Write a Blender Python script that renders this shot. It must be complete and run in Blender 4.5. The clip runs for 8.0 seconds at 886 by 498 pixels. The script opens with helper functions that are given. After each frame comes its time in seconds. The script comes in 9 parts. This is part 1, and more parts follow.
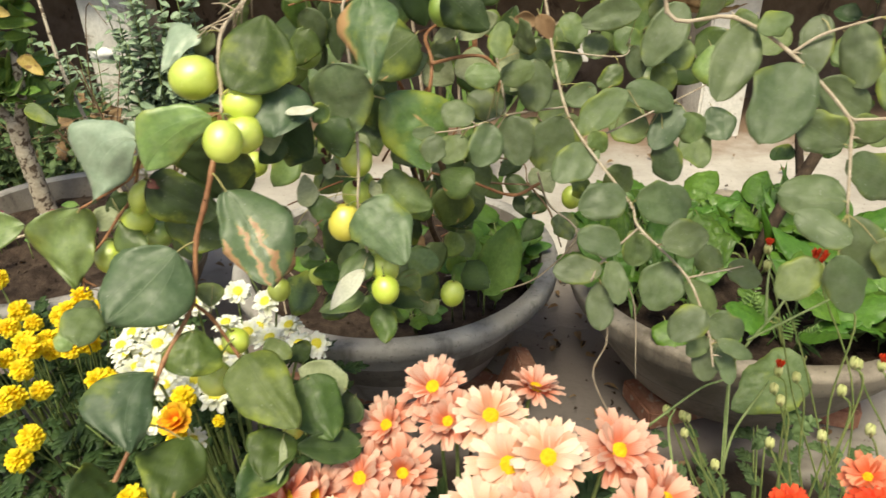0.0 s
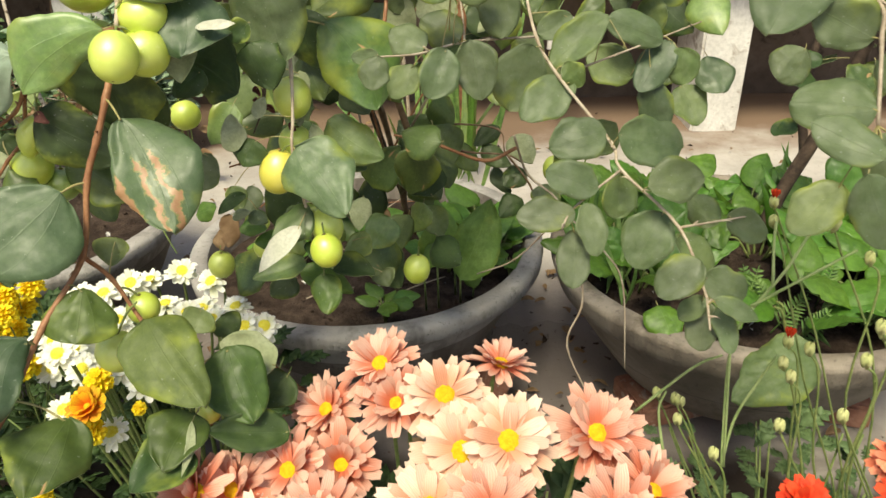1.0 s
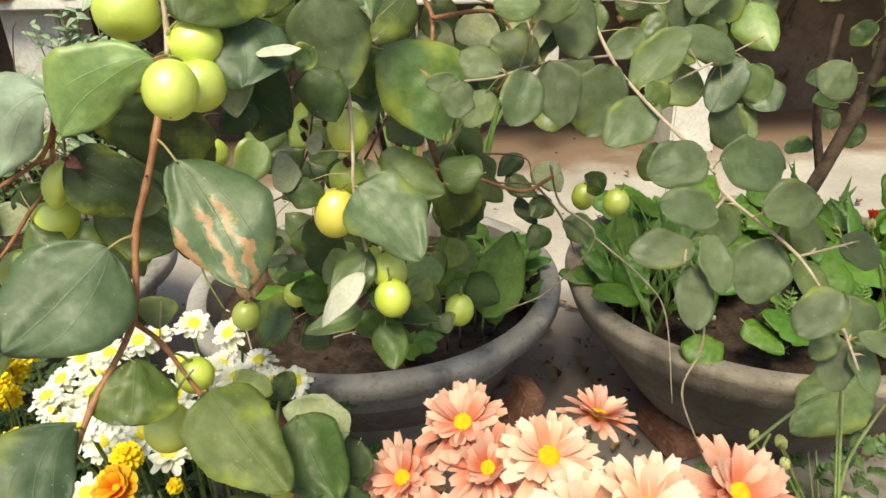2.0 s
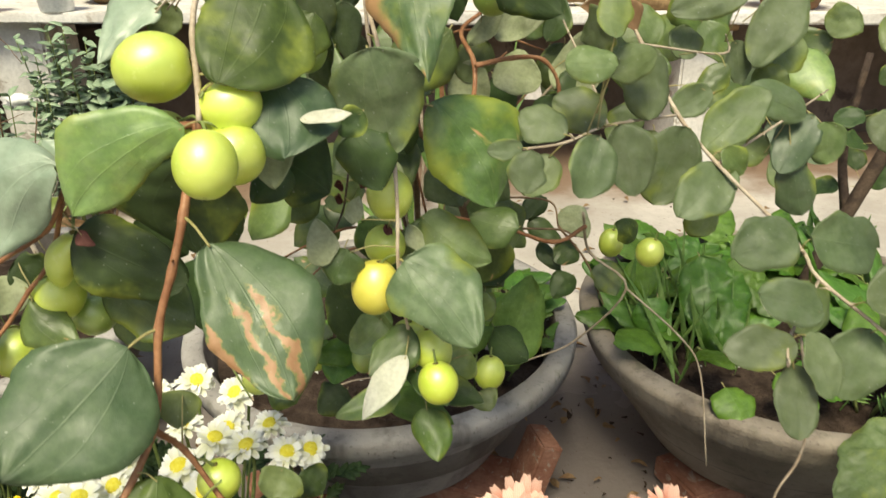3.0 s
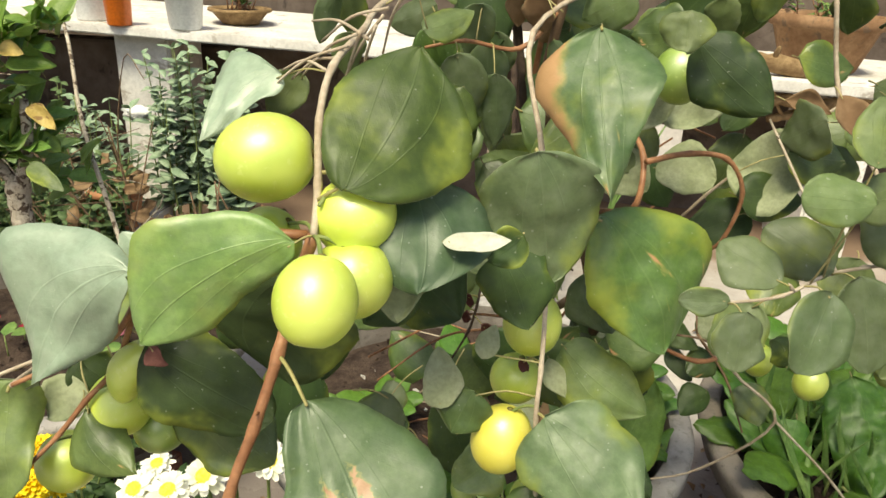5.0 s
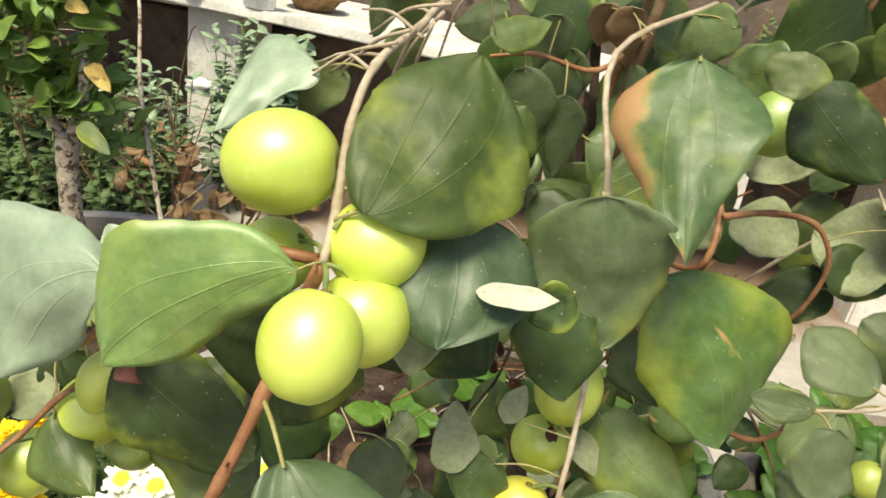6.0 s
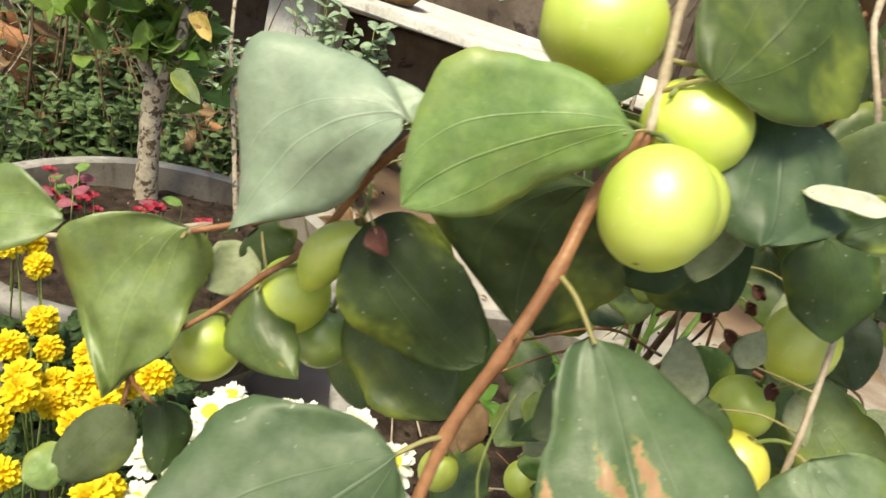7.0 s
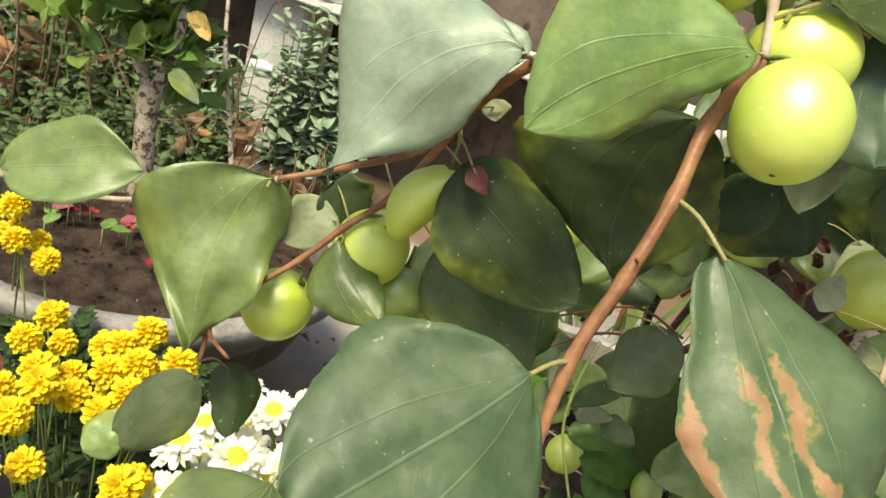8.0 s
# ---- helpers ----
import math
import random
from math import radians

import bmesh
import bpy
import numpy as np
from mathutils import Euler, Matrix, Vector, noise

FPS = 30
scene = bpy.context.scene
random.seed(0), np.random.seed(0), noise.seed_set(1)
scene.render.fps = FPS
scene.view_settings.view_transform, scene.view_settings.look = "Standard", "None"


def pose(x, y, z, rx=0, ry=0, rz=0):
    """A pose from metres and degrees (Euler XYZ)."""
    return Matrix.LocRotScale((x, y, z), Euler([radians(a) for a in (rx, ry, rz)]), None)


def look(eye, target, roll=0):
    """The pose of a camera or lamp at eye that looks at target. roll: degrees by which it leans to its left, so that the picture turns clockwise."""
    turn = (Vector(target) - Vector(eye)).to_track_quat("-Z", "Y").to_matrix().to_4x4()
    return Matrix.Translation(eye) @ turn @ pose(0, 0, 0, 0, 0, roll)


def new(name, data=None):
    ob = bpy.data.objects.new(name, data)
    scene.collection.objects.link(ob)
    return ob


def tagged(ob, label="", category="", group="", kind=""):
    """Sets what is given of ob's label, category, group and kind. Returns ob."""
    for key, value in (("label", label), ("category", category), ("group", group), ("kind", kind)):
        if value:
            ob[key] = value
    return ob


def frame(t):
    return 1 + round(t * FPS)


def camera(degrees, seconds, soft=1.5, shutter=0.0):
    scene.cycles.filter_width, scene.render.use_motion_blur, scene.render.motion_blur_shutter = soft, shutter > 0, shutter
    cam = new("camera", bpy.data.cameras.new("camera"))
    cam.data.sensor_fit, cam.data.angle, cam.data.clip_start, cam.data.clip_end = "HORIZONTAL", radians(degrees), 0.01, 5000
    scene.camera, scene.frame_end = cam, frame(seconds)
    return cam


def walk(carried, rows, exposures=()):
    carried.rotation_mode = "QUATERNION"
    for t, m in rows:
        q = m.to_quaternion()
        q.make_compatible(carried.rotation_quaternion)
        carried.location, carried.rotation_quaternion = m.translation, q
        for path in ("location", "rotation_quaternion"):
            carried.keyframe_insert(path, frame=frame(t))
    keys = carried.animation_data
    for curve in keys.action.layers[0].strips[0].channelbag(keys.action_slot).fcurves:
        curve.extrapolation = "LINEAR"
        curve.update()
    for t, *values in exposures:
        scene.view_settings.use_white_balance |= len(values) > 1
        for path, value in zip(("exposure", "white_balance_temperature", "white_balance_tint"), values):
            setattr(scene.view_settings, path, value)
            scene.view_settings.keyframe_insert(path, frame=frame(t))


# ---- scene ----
cam = camera(62.7, 8.0, 1.5, 0.3)
PATH = [
    (0, (0.029, 0.034, 0.96), (-0.003, 1.779, -0.018), -1.6),
    (0.5, (0.086, 0.061, 0.944), (0.058, 1.814, -0.018), -3.3),
    (1, (0.066, 0.102, 0.864), (0.041, 1.863, -0.083), -1.5),
    (1.5, (0.032, 0.143, 0.857), (0.08, 1.927, -0.045), -1.6),
    (1.7, (0.007, 0.15, 0.848), (0.076, 1.94, -0.041), -2.3),
    (2.8, (-0.066, 0.218, 0.853), (0.091, 2.016, -0.008), -0.9),
    (3, (-0.069, 0.237, 0.866), (0.081, 2.04, 0.013), -1.0),
    (3.5, (-0.104, 0.262, 0.874), (-0.005, 2.079, 0.044), 0.5),
    (4, (-0.118, 0.297, 0.873), (-0.104, 2.126, 0.063), 2.4),
    (4.2, (-0.117, 0.312, 0.881), (-0.116, 2.141, 0.072), 2.7),
    (5.3, (-0.094, 0.367, 0.873), (-0.22, 2.209, 0.104), 3.5),
    (5.5, (-0.092, 0.378, 0.872), (-0.241, 2.215, 0.094), 4.8),
    (6, (-0.102, 0.406, 0.869), (-0.302, 2.241, 0.099), 9.3),
    (6.5, (-0.134, 0.407, 0.824), (-0.377, 2.246, 0.076), 14.2),
    (7, (-0.182, 0.391, 0.799), (-0.442, 2.233, 0.065), 16.6),
    (7.5, (-0.21, 0.375, 0.766), (-0.452, 2.228, 0.053), 19.3),
    (8, (-0.215, 0.373, 0.763), (-0.424, 2.242, 0.083), 16.5),
]
walk(cam, [(t, look(eye, target, roll)) for t, eye, target, roll in PATH], [(0.0, -0.08, 6720, 5), (1.5, -0.06, 6720, 5), (3.0, -0.06, 6720, 5), (4.0, 0.06, 6720, 5), (5.5, 0.06, 6720, 5), (6.5, 0.08, 6720, 5), (8.0, 0.06, 6720, 5)])

# ---- world, sun and exposure ----
world = bpy.data.worlds.new("garden_sky")
scene.world = world
world.use_nodes = True
wn = world.node_tree.nodes
wl = world.node_tree.links
SUN_HEIGHT, SUN_ROUND = 60.0, 196.0
sky = wn.new("ShaderNodeTexSky")
sky.sky_type = "NISHITA"
sky.sun_disc = False
sky.sun_elevation = radians(SUN_HEIGHT)
sky.sun_rotation = radians(SUN_ROUND)
sky.dust_density = 4.0
sky.air_density = 1.2
wn["Background"].inputs["Strength"].default_value = 0.15
wl.new(sky.outputs["Color"], wn["Background"].inputs["Color"])
sun_data = bpy.data.lights.new("sun", "SUN")
sun_data.energy = 4.7
sun_data.angle = radians(18)
sun_data.color = (1.0, 0.93, 0.70)
sun = new("sun", sun_data)
away = Vector((math.sin(radians(SUN_ROUND)) * math.cos(radians(SUN_HEIGHT)), math.cos(radians(SUN_ROUND)) * math.cos(radians(SUN_HEIGHT)), math.sin(radians(SUN_HEIGHT))))
sun.matrix_world = look(away * 20, (0, 0, 0))


# ---- materials ----
class Nodes:
    """A short hand for building a node material."""

    def __init__(self, name, rough=0.6, spec=0.5):
        self.mat = bpy.data.materials.new(name)
        self.mat.use_nodes = True
        self.tree = self.mat.node_tree
        self.bsdf = self.tree.nodes["Principled BSDF"]
        self.bsdf.inputs["Roughness"].default_value = rough
        self.bsdf.inputs["Specular IOR Level"].default_value = spec
        self.out = self.tree.nodes["Material Output"]

    def put(self, socket, value):
        if hasattr(value, "is_output"):
            self.tree.links.new(value, socket)
        else:
            socket.default_value = value

    def node(self, kind, **inputs):
        n = self.tree.nodes.new(kind)
        for key, value in inputs.items():
            self.put(n.inputs[key.replace("_", " ")], value)
        return n

    def math(self, op, a, b=0.0, clamp=False):
        n = self.tree.nodes.new("ShaderNodeMath")
        n.operation, n.use_clamp = op, clamp
        self.put(n.inputs[0], a)
        self.put(n.inputs[1], b)
        return n.outputs[0]

    def coords(self, which="Object", shift=True):
        c = self.tree.nodes.new("ShaderNodeTexCoord").outputs[which]
        if not shift:
            return c
        r = self.tree.nodes.new("ShaderNodeObjectInfo").outputs["Random"]
        n = self.tree.nodes.new("ShaderNodeVectorMath")
        n.operation = "ADD"
        self.tree.links.new(c, n.inputs[0])
        self.tree.links.new(self.math("MULTIPLY", r, 37.0), n.inputs[1])
        return n.outputs[0]

    def noise(self, scale, detail=4.0, rough=0.55, vec=None, warp=0.0):
        n = self.node("ShaderNodeTexNoise", Scale=scale, Detail=detail, Roughness=rough, Distortion=warp)
        self.tree.links.new(vec if vec is not None else self.coords(), n.inputs["Vector"])
        return n.outputs["Fac"]

    def band(self, fac, lo, hi, out_lo=0.0, out_hi=1.0):
        n = self.node("ShaderNodeMapRange", Value=fac)
        n.interpolation_type = "SMOOTHSTEP"
        for k, v in zip(("From Min", "From Max", "To Min", "To Max"), (lo, hi, out_lo, out_hi)):
            n.inputs[k].default_value = v
        return n.outputs["Result"]

    def mix(self, fac, a, b):
        n = self.tree.nodes.new("ShaderNodeMix")
        n.data_type = "RGBA"
        for s, v in ((n.inputs["Factor"], fac), (n.inputs["A"], a), (n.inputs["B"], b)):
            if isinstance(v, tuple) and len(v) == 3:
                v = (*v, 1.0)
            self.put(s, v)
        return n.outputs["Result"]

    def bump(self, height, strength=0.3, distance=0.002):
        n = self.node("ShaderNodeBump", Strength=strength, Distance=distance, Height=height)
        self.put(self.bsdf.inputs["Normal"], n.outputs["Normal"])
        return n.outputs["Normal"]

    def color(self, c):
        if isinstance(c, tuple) and len(c) == 3:
            c = (*c, 1.0)
        self.put(self.bsdf.inputs["Base Color"], c)
        return self

    def rough(self, value):
        self.put(self.bsdf.inputs["Roughness"], value)
        return self

    def glow_through(self, c, share):
        """Lets light pass as a thin leaf or petal does."""
        t = self.tree.nodes.new("ShaderNodeBsdfTranslucent")
        if isinstance(c, tuple) and len(c) == 3:
            c = (*c, 1.0)
        self.put(t.inputs["Color"], c)
        m = self.tree.nodes.new("ShaderNodeMixShader")
        m.inputs[0].default_value = share
        self.tree.links.new(self.bsdf.outputs[0], m.inputs[1])
        self.tree.links.new(t.outputs[0], m.inputs[2])
        self.tree.links.new(m.outputs[0], self.out.inputs["Surface"])
        return self


def leaf_material(name, dark, light, yellow=0.0, brown=0.0, rough=0.4, vein=0.5, through_share=0.18, dust=0.0, coat=0.3, margin=0.0, seed=None, coat_rough=0.42, streaks=()):
    """A glossy leaf's upper side: three veins from the base, blotches, yellowing and dry brown patches."""
    n = Nodes(name, rough, 0.5)
    uv = n.tree.nodes.new("ShaderNodeUVMap")
    uv.uv_map = "leaf"
    sep = n.node("ShaderNodeSeparateXYZ", Vector=uv.outputs[0])
    x, y = sep.outputs[0], sep.outputs[1]
    across = n.math("ABSOLUTE", n.math("SUBTRACT", x, 0.5))
    mid = n.band(across, 0.003, 0.012, 1.0, 0.0)
    # the two side veins leave the base and run along half way to the edge
    want = n.math("MULTIPLY", n.math("POWER", y, 0.55), 0.27)
    side = n.band(n.math("ABSOLUTE", n.math("SUBTRACT", across, want)), 0.001, 0.009, 0.7, 0.0)
    # fine cross veins
    slant = n.math("ADD", n.math("MULTIPLY", y, 16.0), n.math("MULTIPLY", across, -14.0))
    fine = n.band(n.math("ABSOLUTE", n.math("SUBTRACT", n.math("FRACT", slant), 0.5)), 0.0, 0.10, 0.10, 0.0)
    veins = n.math("MAXIMUM", n.math("MAXIMUM", mid, side), fine)
    soft = n.math("ADD", n.math("MULTIPLY", n.noise(48, 4, 0.65), 0.5), n.math("MULTIPLY", n.noise(150, 4, 0.65), 0.5))
    col = n.mix(n.band(soft, 0.24, 0.80), tuple(c * 0.9 for c in dark), tuple(c * 1.08 for c in light))
    col = n.mix(n.band(n.noise(260, 3, 0.7), 0.4, 0.75, 0.0, 0.28), col, tuple(c * 0.6 for c in dark))
    rnd = n.tree.nodes.new("ShaderNodeObjectInfo").outputs["Random"]
    hsv = n.node("ShaderNodeHueSaturation", Color=col, Saturation=1.0)
    n.put(hsv.inputs["Value"], n.band(rnd, 0.0, 1.0, 0.84, 1.16))
    n.put(hsv.inputs["Hue"], n.band(n.math("FRACT", n.math("MULTIPLY", rnd, 7.3)), 0.0, 1.0, 0.488, 0.512))
    col = hsv.outputs[0]
    if dust:
        col = n.mix(n.band(n.noise(120, 5), 0.35, 0.8, 0.0, dust), col, (0.34, 0.36, 0.29))
    col = n.mix(n.math("MULTIPLY", veins, vein * 0.42), col, tuple(min(1.0, c * 1.35 + 0.05) for c in light))
    if yellow:
        edge = n.math("ADD", n.noise(21, 4, 0.6), n.math("MULTIPLY", n.math("POWER", n.math("MULTIPLY", across, 2.0), 3.0), 0.16))
        col = n.mix(n.band(edge, 0.62 - yellow * 0.2, 0.84 - yellow * 0.2, 0.0, 0.8), col, (0.27, 0.32, 0.04))
    if brown:
        # dry streaks run along between the veins, most of them towards the tip
        place = n.tree.nodes.new("ShaderNodeCombineXYZ")
        n.put(place.inputs[0], n.math("ADD", n.math("MULTIPLY", x, 5.6), n.math("MULTIPLY", y, 1.2)))
        n.put(place.inputs[1], n.math("MULTIPLY", y, 2.0))
        n.put(place.inputs[2], n.math("MULTIPLY", rnd, 40.0) if seed is None else float(seed))
        patch = n.noise(1.0, 4, 0.5, vec=place.outputs[0], warp=0.7)
        patch = n.math("ADD", patch, n.band(y, 0.12, 0.85, -0.15, 0.05))
        patch = n.math("SUBTRACT", patch, n.band(across, 0.0, 0.035, 0.07, 0.0))
        col = n.mix(n.band(patch, 0.63 - brown * 0.16, 0.70 - brown * 0.16, 0.0, 0.7), col, (0.30, 0.29, 0.08))
        col = n.mix(n.band(patch, 0.665 - brown * 0.16, 0.715 - brown * 0.16, 0.0, 0.9), col, n.mix(n.noise(60, 3), (0.40, 0.19, 0.085), (0.60, 0.34, 0.19)))
    for at, slant_by, start, half in streaks:
        # a long dry streak with a wavy border
        sway = n.math("MULTIPLY", n.math("SUBTRACT", n.noise(75, 4, 0.65), 0.5), 0.42)
        line = n.math("ADD", n.math("MULTIPLY", y, slant_by), n.math("ADD", sway, at))
        off = n.math("SUBTRACT", n.math("ABSOLUTE", n.math("SUBTRACT", x, line)), n.band(y, start, start + 0.22, -0.06, half))
        col = n.mix(n.band(off, 0.0, 0.030, 0.7, 0.0), col, (0.27, 0.27, 0.08))
        col = n.mix(n.band(off, -0.012, 0.010, 0.92, 0.0), col, n.mix(n.band(n.noise(90, 4), 0.3, 0.7), (0.30, 0.145, 0.068), (0.47, 0.265, 0.145)))
    if margin:
        # one edge has dried, with a soft ragged border
        ragged = n.math("ADD", x, n.math("MULTIPLY", n.math("SUBTRACT", n.noise(26, 5, 0.6), 0.5), 0.75))
        ragged = n.math("ADD", ragged, n.math("MULTIPLY", n.math("ABSOLUTE", n.math("SUBTRACT", y, 0.45)), -0.25))
        col = n.mix(n.band(ragged, 0.80 - margin, 0.93 - margin, 0.0, 0.75), col, (0.34, 0.30, 0.09))
        col = n.mix(n.band(ragged, 0.87 - margin, 0.99 - margin, 0.0, 0.9), col, (0.47, 0.26, 0.12))
    specks = n.band(n.noise(420, 1), 0.74, 0.78)
    col = n.mix(n.math("MULTIPLY", specks, 0.35), col, (0.5, 0.52, 0.42))
    n.color(col)
    n.bsdf.inputs["Coat Weight"].default_value = coat
    n.bsdf.inputs["Coat Roughness"].default_value = coat_rough
    n.rough(n.band(n.noise(70, 3), 0.3, 0.75, rough - 0.04, rough + 0.2))
    relief = n.math("SUBTRACT", n.noise(150, 4, 0.7), n.math("MULTIPLY", veins, 0.5))
    puckers = n.math("ADD", n.math("MULTIPLY", relief, 0.32), n.math("MULTIPLY", n.noise(38, 3), 1.1))
    n.bump(puckers, 0.65, 0.0017)
    n.glow_through(n.mix(0.5, col, (0.32, 0.45, 0.03)), through_share)
    return n.mat


def plain_material(name, a, b, scale, rough=0.7, spec=0.3, bump=0.3, depth=0.002, spots=None, share=0.0, fine=6.0, speckle=0.0):
    """Two tones at one scale, a finer grain over them, and relief."""
    n = Nodes(name, rough, spec)
    col = n.mix(n.band(n.noise(scale, 4), 0.32, 0.68), a, b)
    grain = n.noise(scale * fine, 4, 0.65)
    col = n.mix(n.band(grain, 0.3, 0.75, 0.0, 0.4), col, tuple(c * 0.55 for c in a))
    if spots:
        col = n.mix(n.band(n.noise(scale * 2.1, 5, 0.6, warp=0.6), 0.58 - speckle, 0.66 - speckle), col, spots)
    n.color(col)
    n.rough(n.band(grain, 0.3, 0.7, max(0.02, rough - 0.12), min(1.0, rough + 0.1)))
    n.bump(grain, bump, depth)
    if share:
        n.glow_through(col, share)
    return n.mat


def petal_material(name, base, tip, share=0.25, rough=0.55, streak=0.3, dim=0.75):
    """A petal: its colour runs from base to tip, with fine lengthwise streaks."""
    n = Nodes(name, rough, 0.25)
    uv = n.tree.nodes.new("ShaderNodeUVMap")
    uv.uv_map = "leaf"
    sep = n.node("ShaderNodeSeparateXYZ", Vector=uv.outputs[0])
    isl = n.tree.nodes.new("ShaderNodeNewGeometry").outputs["Random Per Island"]
    along = n.math("ADD", sep.outputs[1], n.math("MULTIPLY", n.math("SUBTRACT", isl, 0.5), 0.7))
    col = n.mix(n.band(along, 0.1, 0.95), base, tip)
    wave = n.math("SINE", n.math("MULTIPLY", sep.outputs[0], 38.0))
    col = n.mix(n.band(wave, 0.2, 1.0, 0.0, streak), col, tuple(c * 0.8 for c in base))
    hsv = n.node("ShaderNodeHueSaturation", Color=col)
    n.put(hsv.inputs["Value"], n.band(n.math("FRACT", n.math("MULTIPLY", isl, 5.7)), 0.0, 1.0, dim, 1.12))
    n.color(hsv.outputs[0])
    n.bump(wave, 0.25, 0.0006)
    n.glow_through(hsv.outputs[0], share)
    return n.mat


# this green is darkened to stand in for shade inside the crown
LEAF_SHADED = leaf_material("leaf_shade_darkened_green", (0.018, 0.042, 0.008), (0.043, 0.078, 0.014), 0.14, 0.0, 0.55, 0.35, 0.12, coat=0.0)
LEAF_FRESH = leaf_material("leaf_fresh_green", (0.115, 0.200, 0.038), (0.25, 0.35, 0.088), 0.5, 0.0, 0.40, 0.35, dust=0.16, coat=1.0, coat_rough=0.46)
LEAF_DULL = leaf_material("leaf_dusty_green", (0.092, 0.138, 0.040), (0.165, 0.215, 0.075), 0.3, 0.0, 0.54, 0.3, 0.24, dust=0.14, coat=0.1)
# dusty green, its base colour lifted further to imitate sky sheen
LEAF_PALE = leaf_material("leaf_pale_dusty_sheen_green", (0.235, 0.318, 0.206), (0.33, 0.412, 0.29), 0.0, 0.0, 0.40, 0.25, 0.08, dust=0.25, coat=0.9, coat_rough=0.5)
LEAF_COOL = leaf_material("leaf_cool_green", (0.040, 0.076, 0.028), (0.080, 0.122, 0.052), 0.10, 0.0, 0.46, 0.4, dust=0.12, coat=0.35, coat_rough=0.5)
LEAF_LOW = leaf_material("leaf_broad_pale_veined", (0.039, 0.075, 0.027), (0.080, 0.119, 0.052), 0.0, 0.0, 0.50, 0.9, 0.10, dust=0.08, coat=0.10, coat_rough=0.45)
LEAF_GREY = leaf_material("leaf_grey_green", (0.088, 0.130, 0.052), (0.150, 0.196, 0.088), 0.1, 0.0, 0.5, 0.3, 0.34, dust=0.18, coat=0.2, coat_rough=0.5)
# part of the grey sheen is put into the base colour
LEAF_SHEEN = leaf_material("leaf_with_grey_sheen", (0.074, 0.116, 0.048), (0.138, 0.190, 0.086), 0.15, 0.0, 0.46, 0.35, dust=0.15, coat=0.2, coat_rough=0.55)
LEAF_MID = leaf_material("leaf_grass_green", (0.040, 0.076, 0.011), (0.088, 0.140, 0.022), 0.1, -0.4, 0.48, 0.3, coat=0.12)
LEAF_OLIVE = leaf_material("leaf_olive_green", (0.058, 0.092, 0.017), (0.112, 0.154, 0.036), 0.12, 0.0, 0.55, 0.35, 0.2, dust=0.06, coat=0.05)
LEAF_SICK = leaf_material("leaf_with_dry_patches", (0.056, 0.100, 0.036), (0.112, 0.165, 0.068), 0.25, 0.0, 0.4, 0.45, dust=0.12, coat=0.2, coat_rough=0.5, streaks=((0.98, -0.02, 0.30, 0.075), (0.69, -0.12, 0.22, 0.036), (0.53, -0.20, 0.20, 0.042)))
LEAF_MARGIN = leaf_material("leaf_with_dried_margin", (0.054, 0.098, 0.030), (0.115, 0.166, 0.058), 0.25, -0.1, 0.42, 0.35, dust=0.14, coat=0.15, margin=0.10, seed=5.2)
LEAF_SPOT = leaf_material("leaf_with_few_dry_spots", (0.055, 0.098, 0.022), (0.112, 0.165, 0.042), 0.35, -0.22, 0.38, 0.45)
LEAF_BLOTCH = leaf_material("leaf_blotched_tan", (0.052, 0.105, 0.02), (0.12, 0.19, 0.042), 0.5, 0.02, 0.38, 0.45, dust=0.1, seed=8.1)
LEAF_UNDER = plain_material("leaf_pale_underside", (0.30, 0.34, 0.19), (0.39, 0.42, 0.27), 60, 0.8, 0.2, 0.3, 0.0008, share=0.22)
LEAF_SILVER = plain_material("leaf_white_underside", (0.62, 0.62, 0.50), (0.72, 0.71, 0.60), 60, 0.8, 0.2, 0.3, 0.0008, share=0.25)
LEAF_BROAD = leaf_material("broad_garden_leaf_green", (0.14, 0.26, 0.04), (0.26, 0.40, 0.08), 0.2, 0.0, 0.42, 0.4, 0.3, coat=0.15)
LEAF_POT = leaf_material("leaf_bright_green", (0.055, 0.145, 0.012), (0.135, 0.27, 0.028), 0.0, 0.0, 0.4, 0.6, 0.25)
LEAF_MUM = plain_material("chrysanthemum_leaf_green", (0.027, 0.056, 0.016), (0.062, 0.108, 0.031), 40, 0.6, 0.35, 0.3, 0.001, share=0.12)
LEAF_HERB = plain_material("herb_leaf_green", (0.10, 0.20, 0.045), (0.24, 0.36, 0.10), 30, 0.55, 0.35, 0.3, 0.001, share=0.2)
LEAF_BED = plain_material("dull_bedding_leaf_green", (0.078, 0.135, 0.048), (0.175, 0.25, 0.10), 30, 0.6, 0.3, 0.3, 0.001, share=0.2)
LEAF_MINT = plain_material("grey_mint_leaf_green", (0.25, 0.36, 0.22), (0.42, 0.52, 0.36), 30, 0.6, 0.3, 0.3, 0.001, share=0.2)
LEAF_DRY = plain_material("dry_brown_leaf", (0.20, 0.12, 0.065), (0.34, 0.23, 0.13), 25, 0.8, 0.15, 0.4, 0.001, share=0.15)
LEAF_WITHERED = plain_material("withered_purple_brown_bract", (0.07, 0.025, 0.025), (0.14, 0.06, 0.05), 60, 0.8, 0.2, 0.4, 0.0008)
LEAF_RED = plain_material("red_flower_petal", (0.30, 0.012, 0.035), (0.44, 0.035, 0.075), 60, 0.55, 0.3, 0.2, 0.001, share=0.2)
LEAF_PINK = plain_material("mauve_leaf", (0.30, 0.08, 0.12), (0.45, 0.16, 0.2), 40, 0.6, 0.3, 0.2, 0.001, share=0.2)
